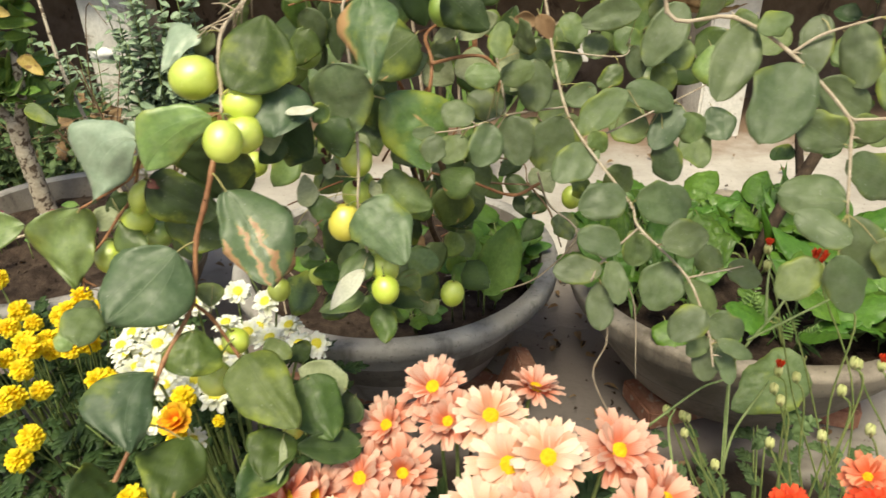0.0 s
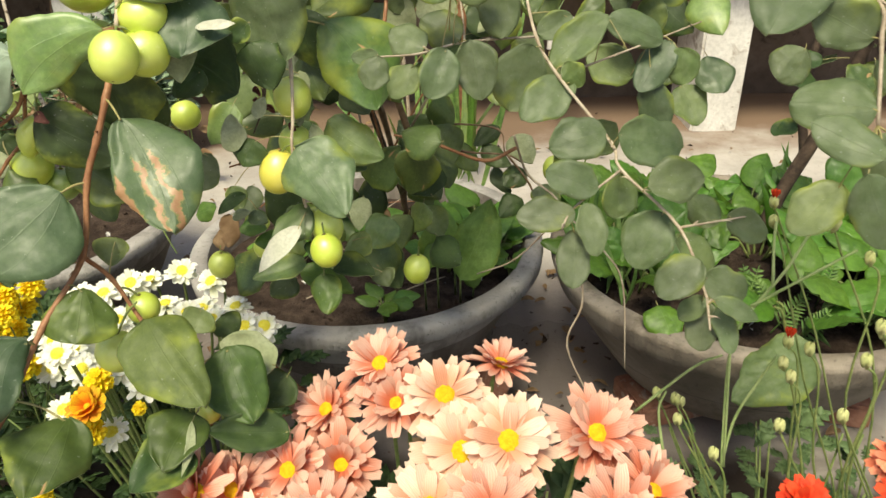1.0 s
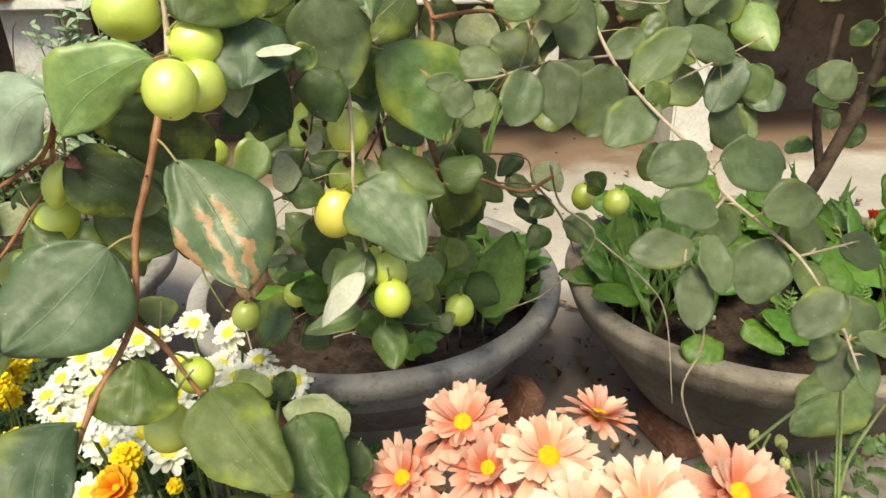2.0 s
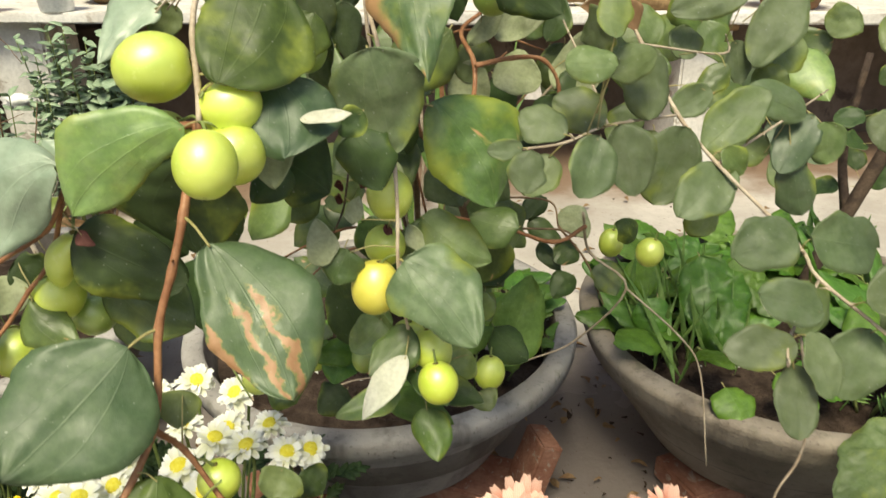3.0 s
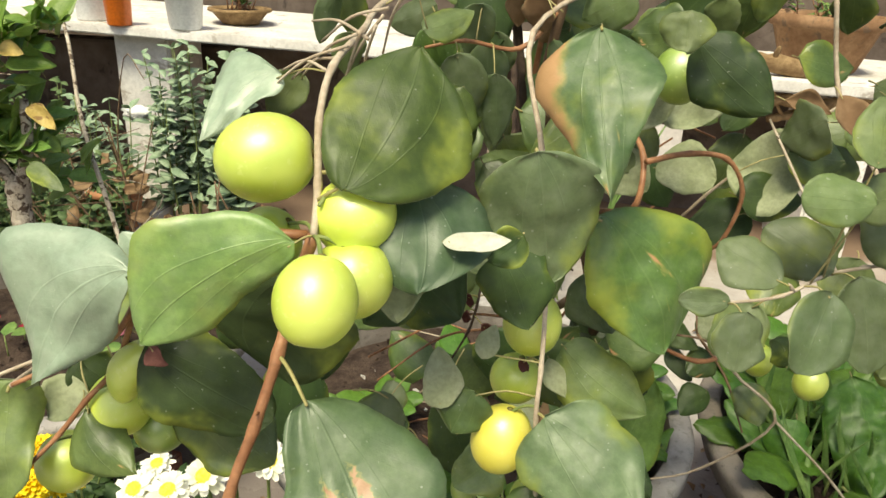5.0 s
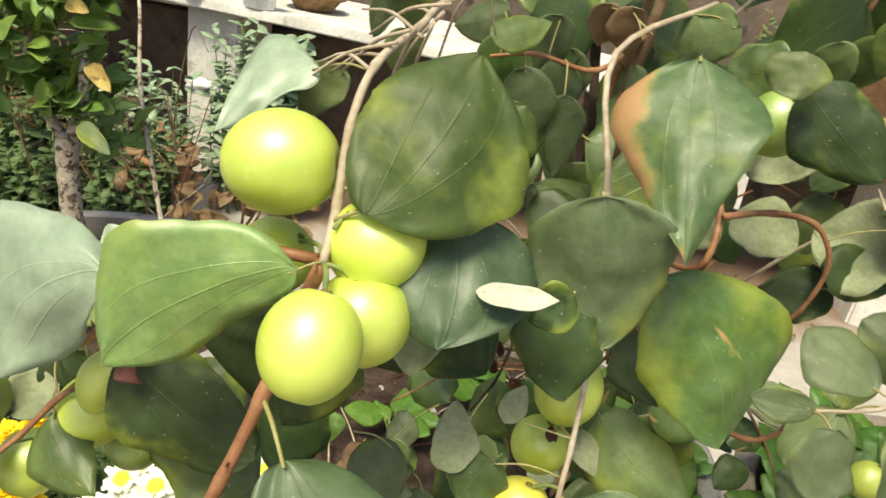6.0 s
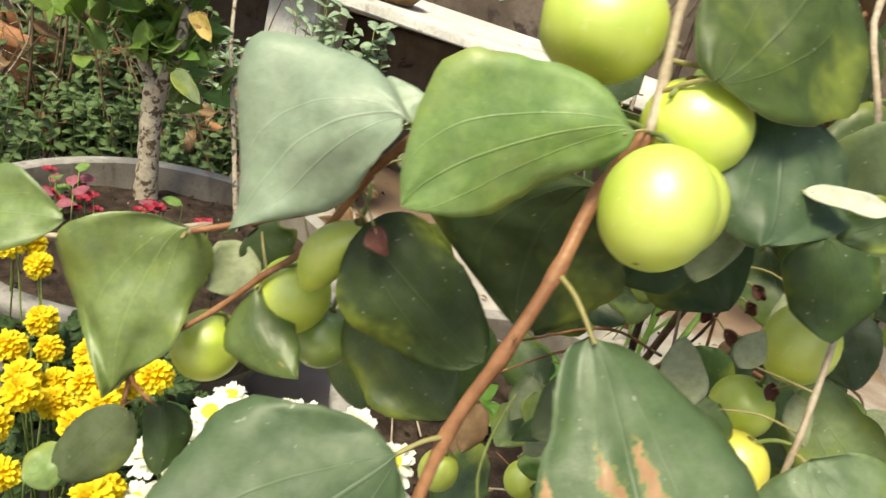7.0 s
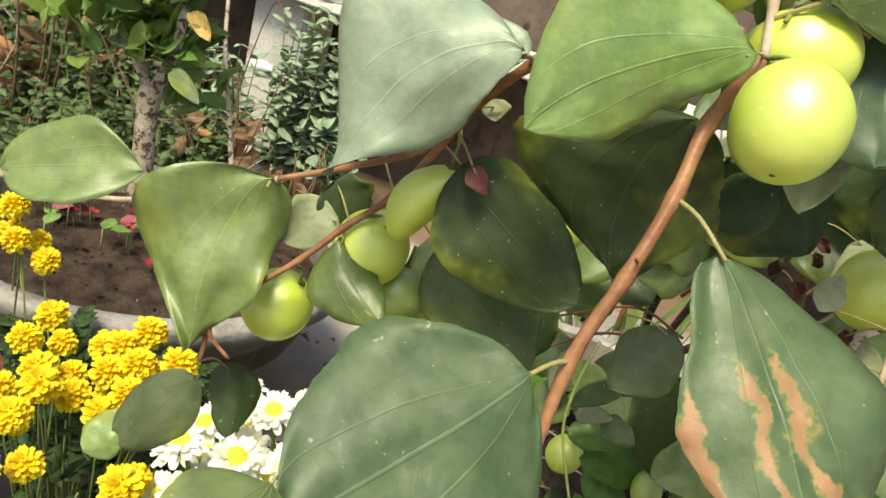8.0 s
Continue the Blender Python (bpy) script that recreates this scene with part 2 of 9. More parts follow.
BARK_BROWN = plain_material("grey_brown_bark", (0.13, 0.08, 0.048), (0.25, 0.165, 0.10), 50, 0.7, 0.25, 0.5, 0.001)
BARK_TWIG = plain_material("brown_twig_bark", (0.21, 0.090, 0.042), (0.39, 0.195, 0.098), 60, 0.45, 0.3, 0.4, 0.0008)
BARK_PALE = plain_material("pale_twig_bark", (0.36, 0.28, 0.20), (0.52, 0.44, 0.34), 70, 0.65, 0.25, 0.4, 0.0008)
BARK_GREEN = plain_material("green_stalk", (0.15, 0.21, 0.06), (0.28, 0.32, 0.11), 60, 0.55, 0.3, 0.3, 0.0006, share=0.05)
STALK_PALE = plain_material("pale_green_flower_stalk", (0.24, 0.32, 0.12), (0.36, 0.43, 0.19), 60, 0.55, 0.3, 0.3, 0.0006, share=0.08)
PETIOLE = plain_material("pale_leaf_stalk", (0.30, 0.27, 0.10), (0.42, 0.36, 0.17), 60, 0.55, 0.3, 0.3, 0.0006)
BARK_DARK = plain_material("dark_stem_bark", (0.05, 0.035, 0.028), (0.13, 0.09, 0.065), 40, 0.8, 0.2, 0.6, 0.002)
BARK_GREY = plain_material("spotted_grey_bark", (0.42, 0.35, 0.27), (0.58, 0.51, 0.41), 34, 0.85, 0.2, 0.9, 0.004, spots=(0.10, 0.07, 0.05), speckle=0.07)
def cement(name, a, b, stain, moss):
    """Old cast cement: pitted grain, cloudy tones, dark runs of water down its side."""
    n = Nodes(name, 0.78, 0.3)
    at = n.coords("Object", False)
    col = n.mix(n.band(n.noise(9, 5, vec=at), 0.32, 0.68), a, b)
    stretch = n.node("ShaderNodeMapping", Vector=at)
    stretch.inputs["Scale"].default_value = (16.0, 16.0, 2.2)
    runs = n.noise(1.0, 5, 0.6, vec=stretch.outputs[0])
    col = n.mix(n.band(runs, 0.50, 0.68, 0.0, 0.75), col, stain)
    col = n.mix(n.band(n.noise(21, 5, 0.65, vec=at), 0.56, 0.70, 0.0, 0.6), col, moss)
    pits = n.noise(150, 4, 0.7, vec=at)
    col = n.mix(n.band(pits, 0.56, 0.72, 0.0, 0.6), col, tuple(c * 0.5 for c in stain))
    n.color(col)
    n.rough(n.band(runs, 0.3, 0.7, 0.85, 0.6))
    n.bump(n.math("ADD", pits, n.noise(30, 4, vec=at)), 0.7, 0.003)
    return n.mat


CEMENT = cement("weathered_cement", (0.26, 0.24, 0.222), (0.40, 0.375, 0.35), (0.12, 0.108, 0.098), (0.13, 0.125, 0.10))
CEMENT_BROWN = cement("mossy_brown_cement", (0.205, 0.172, 0.138), (0.335, 0.285, 0.232), (0.125, 0.10, 0.08), (0.115, 0.11, 0.07))
CEMENT_INNER = cement("dark_inner_cement", (0.12, 0.10, 0.085), (0.21, 0.185, 0.16), (0.07, 0.058, 0.048), (0.09, 0.085, 0.06))
SOIL = plain_material("dark_garden_soil", (0.032, 0.021, 0.016), (0.088, 0.061, 0.046), 34, 0.95, 0.15, 1.0, 0.006, fine=5)
PAVING = plain_material("pale_worn_concrete", (0.46, 0.42, 0.39), (0.60, 0.56, 0.53), 3, 0.85, 0.25, 0.4, 0.002, spots=(0.36, 0.30, 0.26), fine=22)
LIMEWASH = plain_material("white_limewash", (0.60, 0.57, 0.53), (0.78, 0.755, 0.715), 6, 0.85, 0.2, 0.4, 0.002, spots=(0.40, 0.355, 0.31), fine=14)
WALL_DARK = plain_material("dark_wall_render", (0.10, 0.075, 0.06), (0.18, 0.14, 0.115), 4, 0.9, 0.15, 0.5, 0.004, spots=(0.06, 0.045, 0.04))
TERRACOTTA = plain_material("terracotta", (0.34, 0.15, 0.075), (0.46, 0.23, 0.12), 18, 0.8, 0.2, 0.4, 0.002, spots=(0.28, 0.19, 0.13))
BRICK = plain_material("red_brick", (0.27, 0.12, 0.08), (0.38, 0.20, 0.14), 22, 0.85, 0.2, 0.6, 0.003, spots=(0.36, 0.28, 0.23))
CLAY_BROWN = plain_material("weathered_brown_clay", (0.21, 0.115, 0.06), (0.33, 0.20, 0.11), 14, 0.85, 0.2, 0.6, 0.003, spots=(0.15, 0.10, 0.065))
COIR = plain_material("coir_and_driftwood", (0.17, 0.105, 0.05), (0.33, 0.22, 0.11), 30, 0.85, 0.2, 0.8, 0.004)
PLASTIC_ORANGE = plain_material("orange_plastic", (0.75, 0.16, 0.015), (0.82, 0.2, 0.02), 20, 0.4, 0.5, 0.05, 0.0005)
PLASTIC_WHITE = plain_material("white_plastic", (0.72, 0.72, 0.70), (0.80, 0.80, 0.78), 20, 0.45, 0.5, 0.05, 0.0005)
PETAL_SALMON = petal_material("salmon_petal", (0.70, 0.21, 0.12), (0.84, 0.55, 0.44), 0.24, streak=0.3, dim=0.75)
PETAL_PEACH = petal_material("peach_petal", (0.76, 0.36, 0.22), (0.86, 0.66, 0.53), 0.24, streak=0.25, dim=0.82)
PETAL_WHITE = petal_material("white_petal", (0.88, 0.88, 0.66), (0.92, 0.92, 0.88), 0.3, streak=0.05, dim=0.95)
PETAL_YELLOW = petal_material("yellow_petal", (0.82, 0.53, 0.008), (0.92, 0.76, 0.03), 0.22, streak=0.12, dim=0.85)
PETAL_ORANGE = petal_material("orange_petal", (0.80, 0.16, 0.01), (0.90, 0.60, 0.03), 0.22)
LEAF_OCHRE = plain_material("ochre_faded_leaf", (0.50, 0.36, 0.10), (0.62, 0.48, 0.17), 40, 0.6, 0.3, 0.3, 0.001, spots=(0.30, 0.18, 0.07), share=0.2)
PETAL_RED = petal_material("scarlet_petal", (0.70, 0.03, 0.01), (0.80, 0.09, 0.03), 0.22)
PETAL_CORAL = petal_material("coral_petal", (0.74, 0.13, 0.05), (0.84, 0.34, 0.20), 0.22)
DISC_PALE = plain_material("pale_yellow_flower_disc", (0.78, 0.66, 0.04), (0.88, 0.80, 0.12), 300, 0.7, 0.2, 0.8, 0.001)
DISC_YELLOW = plain_material("yellow_flower_disc", (0.72, 0.42, 0.01), (0.84, 0.58, 0.02), 300, 0.7, 0.2, 0.8, 0.001)
BUD_PALE = plain_material("pale_green_bud", (0.40, 0.43, 0.16), (0.55, 0.55, 0.26), 120, 0.6, 0.3, 0.3, 0.0006)
SEPAL_DARK = plain_material("dry_calyx", (0.12, 0.10, 0.03), (0.22, 0.19, 0.06), 120, 0.8, 0.2, 0.4, 0.0006)


def fruit_material(name, green, pale):
    """A ripe jujube's thin waxy skin: greener shoulders, faint lighter freckles, one or two scars."""
    n = Nodes(name, 0.26, 0.5)
    col = n.mix(n.band(n.noise(32, 3), 0.32, 0.68), green, pale)
    rnd = n.tree.nodes.new("ShaderNodeObjectInfo").outputs["Random"]
    hsv = n.node("ShaderNodeHueSaturation", Color=col)
    n.put(hsv.inputs["Value"], n.band(rnd, 0.0, 1.0, 0.85, 1.08))
    col = n.mix(n.math("MULTIPLY", n.band(n.noise(330, 2), 0.60, 0.70), 0.22), hsv.outputs[0], (0.75, 0.80, 0.35))
    col = n.mix(n.band(n.noise(55, 3, 0.5, warp=1.0), 0.755, 0.775, 0.0, 0.8), col, (0.16, 0.15, 0.03))
    n.color(col)
    n.rough(n.band(n.noise(90, 3), 0.3, 0.7, 0.50, 0.60))
    n.bump(n.noise(160, 2), 0.08, 0.0006)
    n.bsdf.inputs["Specular IOR Level"].default_value = 1.0
    n.bsdf.inputs["Coat Weight"].default_value = 1.0
    n.bsdf.inputs["Coat IOR"].default_value = 1.9
    n.bsdf.inputs["Coat Roughness"].default_value = 0.42
    n.bsdf.inputs["Subsurface Weight"].default_value = 0.06
    n.bsdf.inputs["Subsurface Radius"].default_value = (0.008, 0.009, 0.002)
    n.bsdf.inputs["Subsurface Scale"].default_value = 0.6
    return n.mat


FRUIT_GREEN = fruit_material("ripe_green_fruit_skin", (0.45, 0.57, 0.020), (0.63, 0.73, 0.08))
FRUIT_YELLOW = fruit_material("yellow_fruit_skin", (0.64, 0.57, 0.03), (0.76, 0.70, 0.08))
FRUIT_DEEP = fruit_material("young_green_fruit_skin", (0.16, 0.27, 0.014), (0.26, 0.37, 0.028))


# ---- building helpers ----
def mesh_from(name, verts, faces, mats, slots=None, uvs=None, smooth=True):
    me = bpy.data.meshes.new(name)
    me.from_pydata(verts, [], faces)
    for m in mats:
        me.materials.append(m)
    if slots is not None:
        me.polygons.foreach_set("material_index", slots)
    if uvs is not None:
        layer = me.uv_layers.new(name="leaf")
        flat = np.array([uvs[v] for f in faces for v in f], dtype=np.float32).ravel()
        layer.data.foreach_set("uv", flat)
    if smooth:
        me.polygons.foreach_set("use_smooth", [True] * len(me.polygons))
    me.update()
    return me


class Shape:
    """Gathers vertices, faces, slots and uvs for one mesh."""

    def __init__(self):
        self.v, self.f, self.s, self.u = [], [], [], []

    def add(self, verts, faces, slot=0, uvs=None):
        o = len(self.v)
        self.v += [tuple(p) for p in verts]
        self.u += list(uvs) if uvs is not None else [(0.5, 0.5)] * len(verts)
        self.f += [tuple(i + o for i in f) for f in faces]
        self.s += [slot] * len(faces) if isinstance(slot, int) else list(slot)
        return self

    def tube(self, points, radii, sides=7, slot=0, cap=True):
        pts = [Vector(p) for p in points]
        if len(radii) != len(pts):
            radii = [radii[0] + (radii[-1] - radii[0]) * i / (len(pts) - 1) for i in range(len(pts))]
        verts, faces = [], []
        ref = Vector((0.31, 0.87, 0.38)).normalized()
        for i, p in enumerate(pts):
            d = (pts[min(i + 1, len(pts) - 1)] - pts[max(i - 1, 0)]).normalized()
            a = d.cross(ref)
            a = (a if a.length > 0.05 else d.cross(Vector((1, 0, 0)))).normalized()
            b = d.cross(a)
            for k in range(sides):
                w = 2 * math.pi * k / sides
                verts.append(p + (a * math.cos(w) + b * math.sin(w)) * radii[i])
        for i in range(len(pts) - 1):
            for k in range(sides):
                n = (k + 1) % sides
                faces.append((i * sides + k, i * sides + n, (i + 1) * sides + n, (i + 1) * sides + k))
        if cap:
            faces.append(tuple(range(sides))[::-1])
            faces.append(tuple((len(pts) - 1) * sides + k for k in range(sides)))
        return self.add(verts, faces, slot)

    def lathe(self, profile, sides=48, slot=0, wobble=0.0, centre=(0, 0, 0), seed=0):
        """Turns (radius, height) pairs round the upright axis."""
        verts, faces = [], []
        c = Vector(centre)
        for r, z in profile:
            for k in range(sides):
                w = 2 * math.pi * k / sides
                k2 = 1 + wobble * noise.noise((math.cos(w) * 1.6 + seed, math.sin(w) * 1.6, z * 6))
                verts.append(c + Vector((r * k2 * math.cos(w), r * k2 * math.sin(w), z + wobble * 0.12 * noise.noise((math.cos(w) * 2.3, math.sin(w) * 2.3, seed + r)))))
        for i in range(len(profile) - 1):
            for k in range(sides):
                n = (k + 1) % sides
                faces.append((i * sides + k, i * sides + n, (i + 1) * sides + n, (i + 1) * sides + k))
        return self.add(verts, faces, slot)

    def moved(self, m):
        self.v = [tuple(m @ Vector(p)) for p in self.v]
        return self

    def mesh(self, name, mats, smooth=True):
        return mesh_from(name, self.v, self.f, mats, self.s, self.u, smooth)


def thing(name, at=(0, 0, 0), label="", category="", group="", kind=""):
    ob = new(name)
    ob.location = at
    ob.empty_display_size = 0.02
    return tagged(ob, label, category, group, kind)


def part(name, data, parent, label="", kind=""):
    """One mesh object under a thing or a part; its mesh is given in the world's metres."""
    ob = new(name, data)
    ob.parent = parent
    if parent.parent is None:
        ob.location = -Vector(parent.location)
    return tagged(ob, label, "", "", kind)


def part_at(name, data, parent, m, label=""):
    """A part that shares its mesh with others, set at the pose m in the world."""
    ob = new(name, data)
    ob.parent = parent
    ob.matrix_basis = (Matrix.Translation(-Vector(parent.location)) if parent.parent is None else Matrix()) @ m
    return tagged(ob, label)


def solid(name, data, label="", category="", group="", kind=""):
    return tagged(new(name, data), label, category, group, kind)


def box(x0, y0, z0, x1, y1, z1, bevel=0.006, rough=0.0, cuts=0, seed=0):
    bm = bmesh.new()
    bmesh.ops.create_cube(bm, size=1)
    for v in bm.verts:
        v.co = Vector(((x0 + x1) / 2 + v.co.x * (x1 - x0), (y0 + y1) / 2 + v.co.y * (y1 - y0), (z0 + z1) / 2 + v.co.z * (z1 - z0)))
    if cuts:
        bmesh.ops.subdivide_edges(bm, edges=bm.edges[:], cuts=cuts, use_grid_fill=True)
    bmesh.ops.bevel(bm, geom=[e for e in bm.edges if len(e.link_faces) == 2 and e.calc_face_angle(0) > 0.5], offset=bevel, segments=2, affect="EDGES")
    if rough:
        for v in bm.verts:
            v.co += noise.noise_vector(v.co * 9 + Vector((seed, 0, 0))) * rough
    return bm


def bm_mesh(name, bm, mat, smooth=False):
    me = bpy.data.meshes.new(name)
    bm.to_mesh(me)
    bm.free()
    me.materials.append(mat)
    if smooth:
        me.polygons.foreach_set("use_smooth", [True] * len(me.polygons))
    return me


def smooth_path(points, steps=5):
    """A rounded line through the points."""
    p = [Vector(q) for q in points]
    p = [p[0] * 2 - p[1]] + p + [p[-1] * 2 - p[-2]]
    out = []
    for i in range(1, len(p) - 2):
        for k in range(steps):
            t = k / steps
            a, b, c, d = p[i - 1], p[i], p[i + 1], p[i + 2]
            out.append(0.5 * ((2 * b) + (c - a) * t + (2 * a - 5 * b + 4 * c - d) * t * t + (3 * b - a - 3 * c + d) * t ** 3))
    return out + [p[-2]]


# ---- leaves ----
def outline(kind, u, peak=0.0):
    if peak:
        # a rounded base up to the broadest place, then the run to the tip
        low, high = {"taper": (0.5, 0.95), "full": (0.5, 0.5), "drawn": (0.45, 1.2)}.get(kind, (0.5, 0.72))
        if u < peak:
            return max(0.0, math.sin(math.pi / 2 * u / peak)) ** low
        return max(0.0, math.cos(math.pi / 2 * (u - peak) / (1 - peak))) ** high
    if kind == "round":
        return max(0.0, math.sin(math.pi * u ** 0.92)) ** 0.52
    if kind == "long":
        return max(0.0, math.sin(math.pi * u ** 0.8)) ** 0.9
    if kind == "heart":
        return (max(0.0, math.sin(math.pi * u ** 0.62)) ** 0.62) * (1.0 - 0.12 * u)
    return (max(0.0, math.sin(math.pi * u ** 0.74)) ** 0.66) * (1.0 - 0.10 * u ** 3)


def leaf_shape(base, tip, width, face, kind="ovate", cup=0.12, droop=0.1, wave=0.05, twist=0.0, seed=0, nu=16, nv=8, thick=0.0004, shape=None, slots=(0, 1), ruffle=0.0, peak=0.0, asym=0.0):
    """A leaf with thickness between base and tip; face: where its upper side looks."""
    rnd = random.Random(seed)
    base, tip = Vector(base), Vector(tip)
    axis = tip - base
    length = axis.length
    axis.normalize()
    up = Vector(face)
    up = (up - axis * up.dot(axis)).normalized()
    up = Matrix.Rotation(radians(twist), 3, axis) @ up
    side = axis.cross(up)
    ph, ph2 = rnd.uniform(0, 6.28), rnd.uniform(0, 6.28)
    skew = rnd.uniform(-0.10, 0.10) if not peak else 0.0
    lobes = [[(rnd.uniform(0.02, 0.06), rnd.uniform(3, 14), rnd.uniform(0, 6.28)) for _ in range(3)] + [(rnd.uniform(0.006, 0.016), rnd.uniform(24, 40), rnd.uniform(0, 6.28))] for _ in range(2)]
    big = nu >= 24
    off = Vector((rnd.uniform(0, 90), rnd.uniform(0, 90), 0))
    grid = []
    uvs = []
    for i in range(nu + 1):
        u = i / nu
        half = width / 2 * max(outline(kind, u, peak), 0.0)
        for j in range(nv + 1):
            v = 2 * j / nv - 1
            edge = sum(a * math.sin(f * u + q) for a, f, q in lobes[v > 0]) + ((0.007 * (i % 2) + 0.006 * math.sin(i * 1.7 + j) if big else 0.014 * math.sin(i * 2.4 + j)) if abs(v) == 1 else 0)
            h = half * (v * (1 + edge * abs(v) + skew * v) + asym * (0.6 + 0.4 * v * v))
            z = cup * width * (abs(v) ** 1.6) * outline(kind, u, peak)
            z -= droop * length * (u * u - 0.15 * u)
            z += wave * width * math.sin(u * 7.5 + ph2 + v * 1.3) * v * v
            z += wave * 0.5 * width * math.sin(u * 4.1 + ph)
            if big:
                # the blade sinks along its three veins and swells unevenly between them
                ends = min(1.0, 4 * u * (1 - u) + 0.1)
                z -= (0.018 if width > 0.045 else 0.006) * width * ends * (math.exp(-(v / 0.09) ** 2) + 0.8 * math.exp(-((abs(v) - 0.52) / 0.10) ** 2))
                z += 0.055 * width * ends * noise.noise(off + Vector((u * 2.6, v * 1.6, 0))) + 0.022 * width * noise.noise(off + Vector((u * 6, v * 4, 4)))
            if ruffle:
                z += ruffle * width * 1.5 * (abs(noise.noise(off + Vector((u * 11 - abs(v) * 4, v * 4.6, 7)))) * 2 - 0.4) * min(1.0, 5 * u * (1 - u) + 0.1)
            bend = skew * 0.6 * length * math.sin(math.pi * u)
            grid.append((base + axis * (u * length * (1 - 0.25 * abs(droop))) + side * (h + bend), up, z))
            uvs.append((0.5 + v / 2 * outline(kind, u, peak) ** 0.5, u))
    top = [p + n * (z + thick / 2) for p, n, z in grid]
    low = [p + n * (z - thick / 2) for p, n, z in grid]
    w = nv + 1
    faces, slot = [], []
    for i in range(nu):
        for j in range(nv):
            a, b, c, d = i * w + j, i * w + j + 1, (i + 1) * w + j + 1, (i + 1) * w + j
            faces.append((a, d, c, b))
            slot.append(slots[0])
    o = len(top)
    for i in range(nu):
        for j in range(nv):
            a, b, c, d = i * w + j, i * w + j + 1, (i + 1) * w + j + 1, (i + 1) * w + j
            faces.append((a + o, b + o, c + o, d + o))
            slot.append(slots[1])
    for i in range(nu):
        for j, flip in ((0, False), (nv, True)):
            a, b = i * w + j, (i + 1) * w + j
            q = (a, a + o, b + o, b)
            faces.append(q[::-1] if flip else q)
            slot.append(slots[1])
    s = shape or Shape()
    s.add(top + low, faces, slot, uvs + uvs)
    return s


leaf_count = 0


def leaf(parent, base, tip, width, face, mat, kind="ovate", cup=0.12, droop=0.1, wave=0.05, twist=0.0, stalk=None, under=None, label="", **more):
    """One leaf of its own, with its stalk."""
    global leaf_count
    leaf_count += 1
    if "nu" not in more:
        more["nu"], more["nv"] = (44, 14) if width > 0.045 else (26, 10)
    s = leaf_shape(base, tip, width, face, kind, cup, droop, wave, twist, seed=leaf_count * 7 + 3, **more)
    b, a = Vector(base), (Vector(tip) - Vector(base)).normalized()
    if stalk is None:
        stalk = b - a * 0.003 + Vector((0, 0.006, 0.001))
    st = Vector(stalk)
    m = (b + st) / 2 + Vector((0, 0, 0.06 * (b - st).length))
    thin = 0.45 if width < 0.05 else 0.8
    s.tube(smooth_path([st, m, b + a * 0.003], 3), [0.0012 * thin, 0.0009 * thin], 5, 2)
    return part("leaf", s.mesh("leaf", [mat, under or LEAF_UNDER, PETIOLE]), parent, label)


def fruit_shape(r, squash, seed, dimple=0.10, bend=0.0):
    """A rounded fruit, its stalk end at +z and a small dimple with the dry style's mark at -z."""
    rnd = random.Random(seed)
    px, py = rnd.uniform(-3, 3), rnd.uniform(-3, 3)
    verts, faces = [], []
    rows, sides = 18, 26
    for i in range(rows + 1):
        a = math.pi * i / rows
        for k in range(sides):
            w = 2 * math.pi * k / sides
            s, c = math.sin(a), math.cos(a)
            rr = r * (1 + 0.022 * noise.noise((px + math.cos(w) * s, py + math.sin(w) * s, c)))
            z = c * squash
            z -= 0.10 * math.exp(-(a / 0.24) ** 2)
            z += dimple * math.exp(-((math.pi - a) / 0.17) ** 2)
            verts.append(Vector((rr * s * math.cos(w) - bend * r * z * z, rr * s * math.sin(w), rr * z)))
    for i in range(rows):
        for k in range(sides):
            n = (k + 1) % sides
            faces.append((i * sides + k, (i + 1) * sides + k, (i + 1) * sides + n, i * sides + n))
    s = Shape()
    s.add(verts, faces, 0)
    # the dry style in the dimple and the ring under the stalk
    s.tube([(0, 0, -r * (squash - dimple) - 0.0004), (0.0003, 0, -r * (squash - dimple) + 0.003)], [0.0008, 0.0016], 6, 1)
    s.lathe([(0.0008, r * (squash - 0.10) + 0.0014), (0.0018, r * (squash - 0.10) + 0.0008), (0.0026, r * (squash - 0.10) - 0.001)], 10, 1)
    return s


fruit_count = 0


def fruit(parent, at, diameter, mat, hang=(0, 0, 1), squash=0.96, stalk=None, label="", bend=0.0):
    """One fruit; hang: the way from its middle to its stalk; stalk: the place on the twig that it hangs from."""
    global fruit_count
    fruit_count += 1
    at = Vector(at)
    turn = Vector((0, 0, 1)).rotation_difference(Vector(hang)).to_matrix().to_4x4()
    s = fruit_shape(diameter / 2, squash, fruit_count, 0.10, bend).moved(Matrix.Translation(at) @ turn)
    start = at + Vector(hang).normalized() * diameter / 2 * (squash - 0.2)
    end = Vector(stalk) if stalk else start + Vector(hang).normalized() * 0.012
    mid = (start + end) / 2 + Vector(hang).normalized() * 0.12 * (end - start).length
    s.tube(smooth_path([start, mid, end], 4), [0.0010, 0.0008], 6, 2)
    return part("fruit", s.mesh("fruit", [mat, SEPAL_DARK, BARK_GREEN]), parent, label)


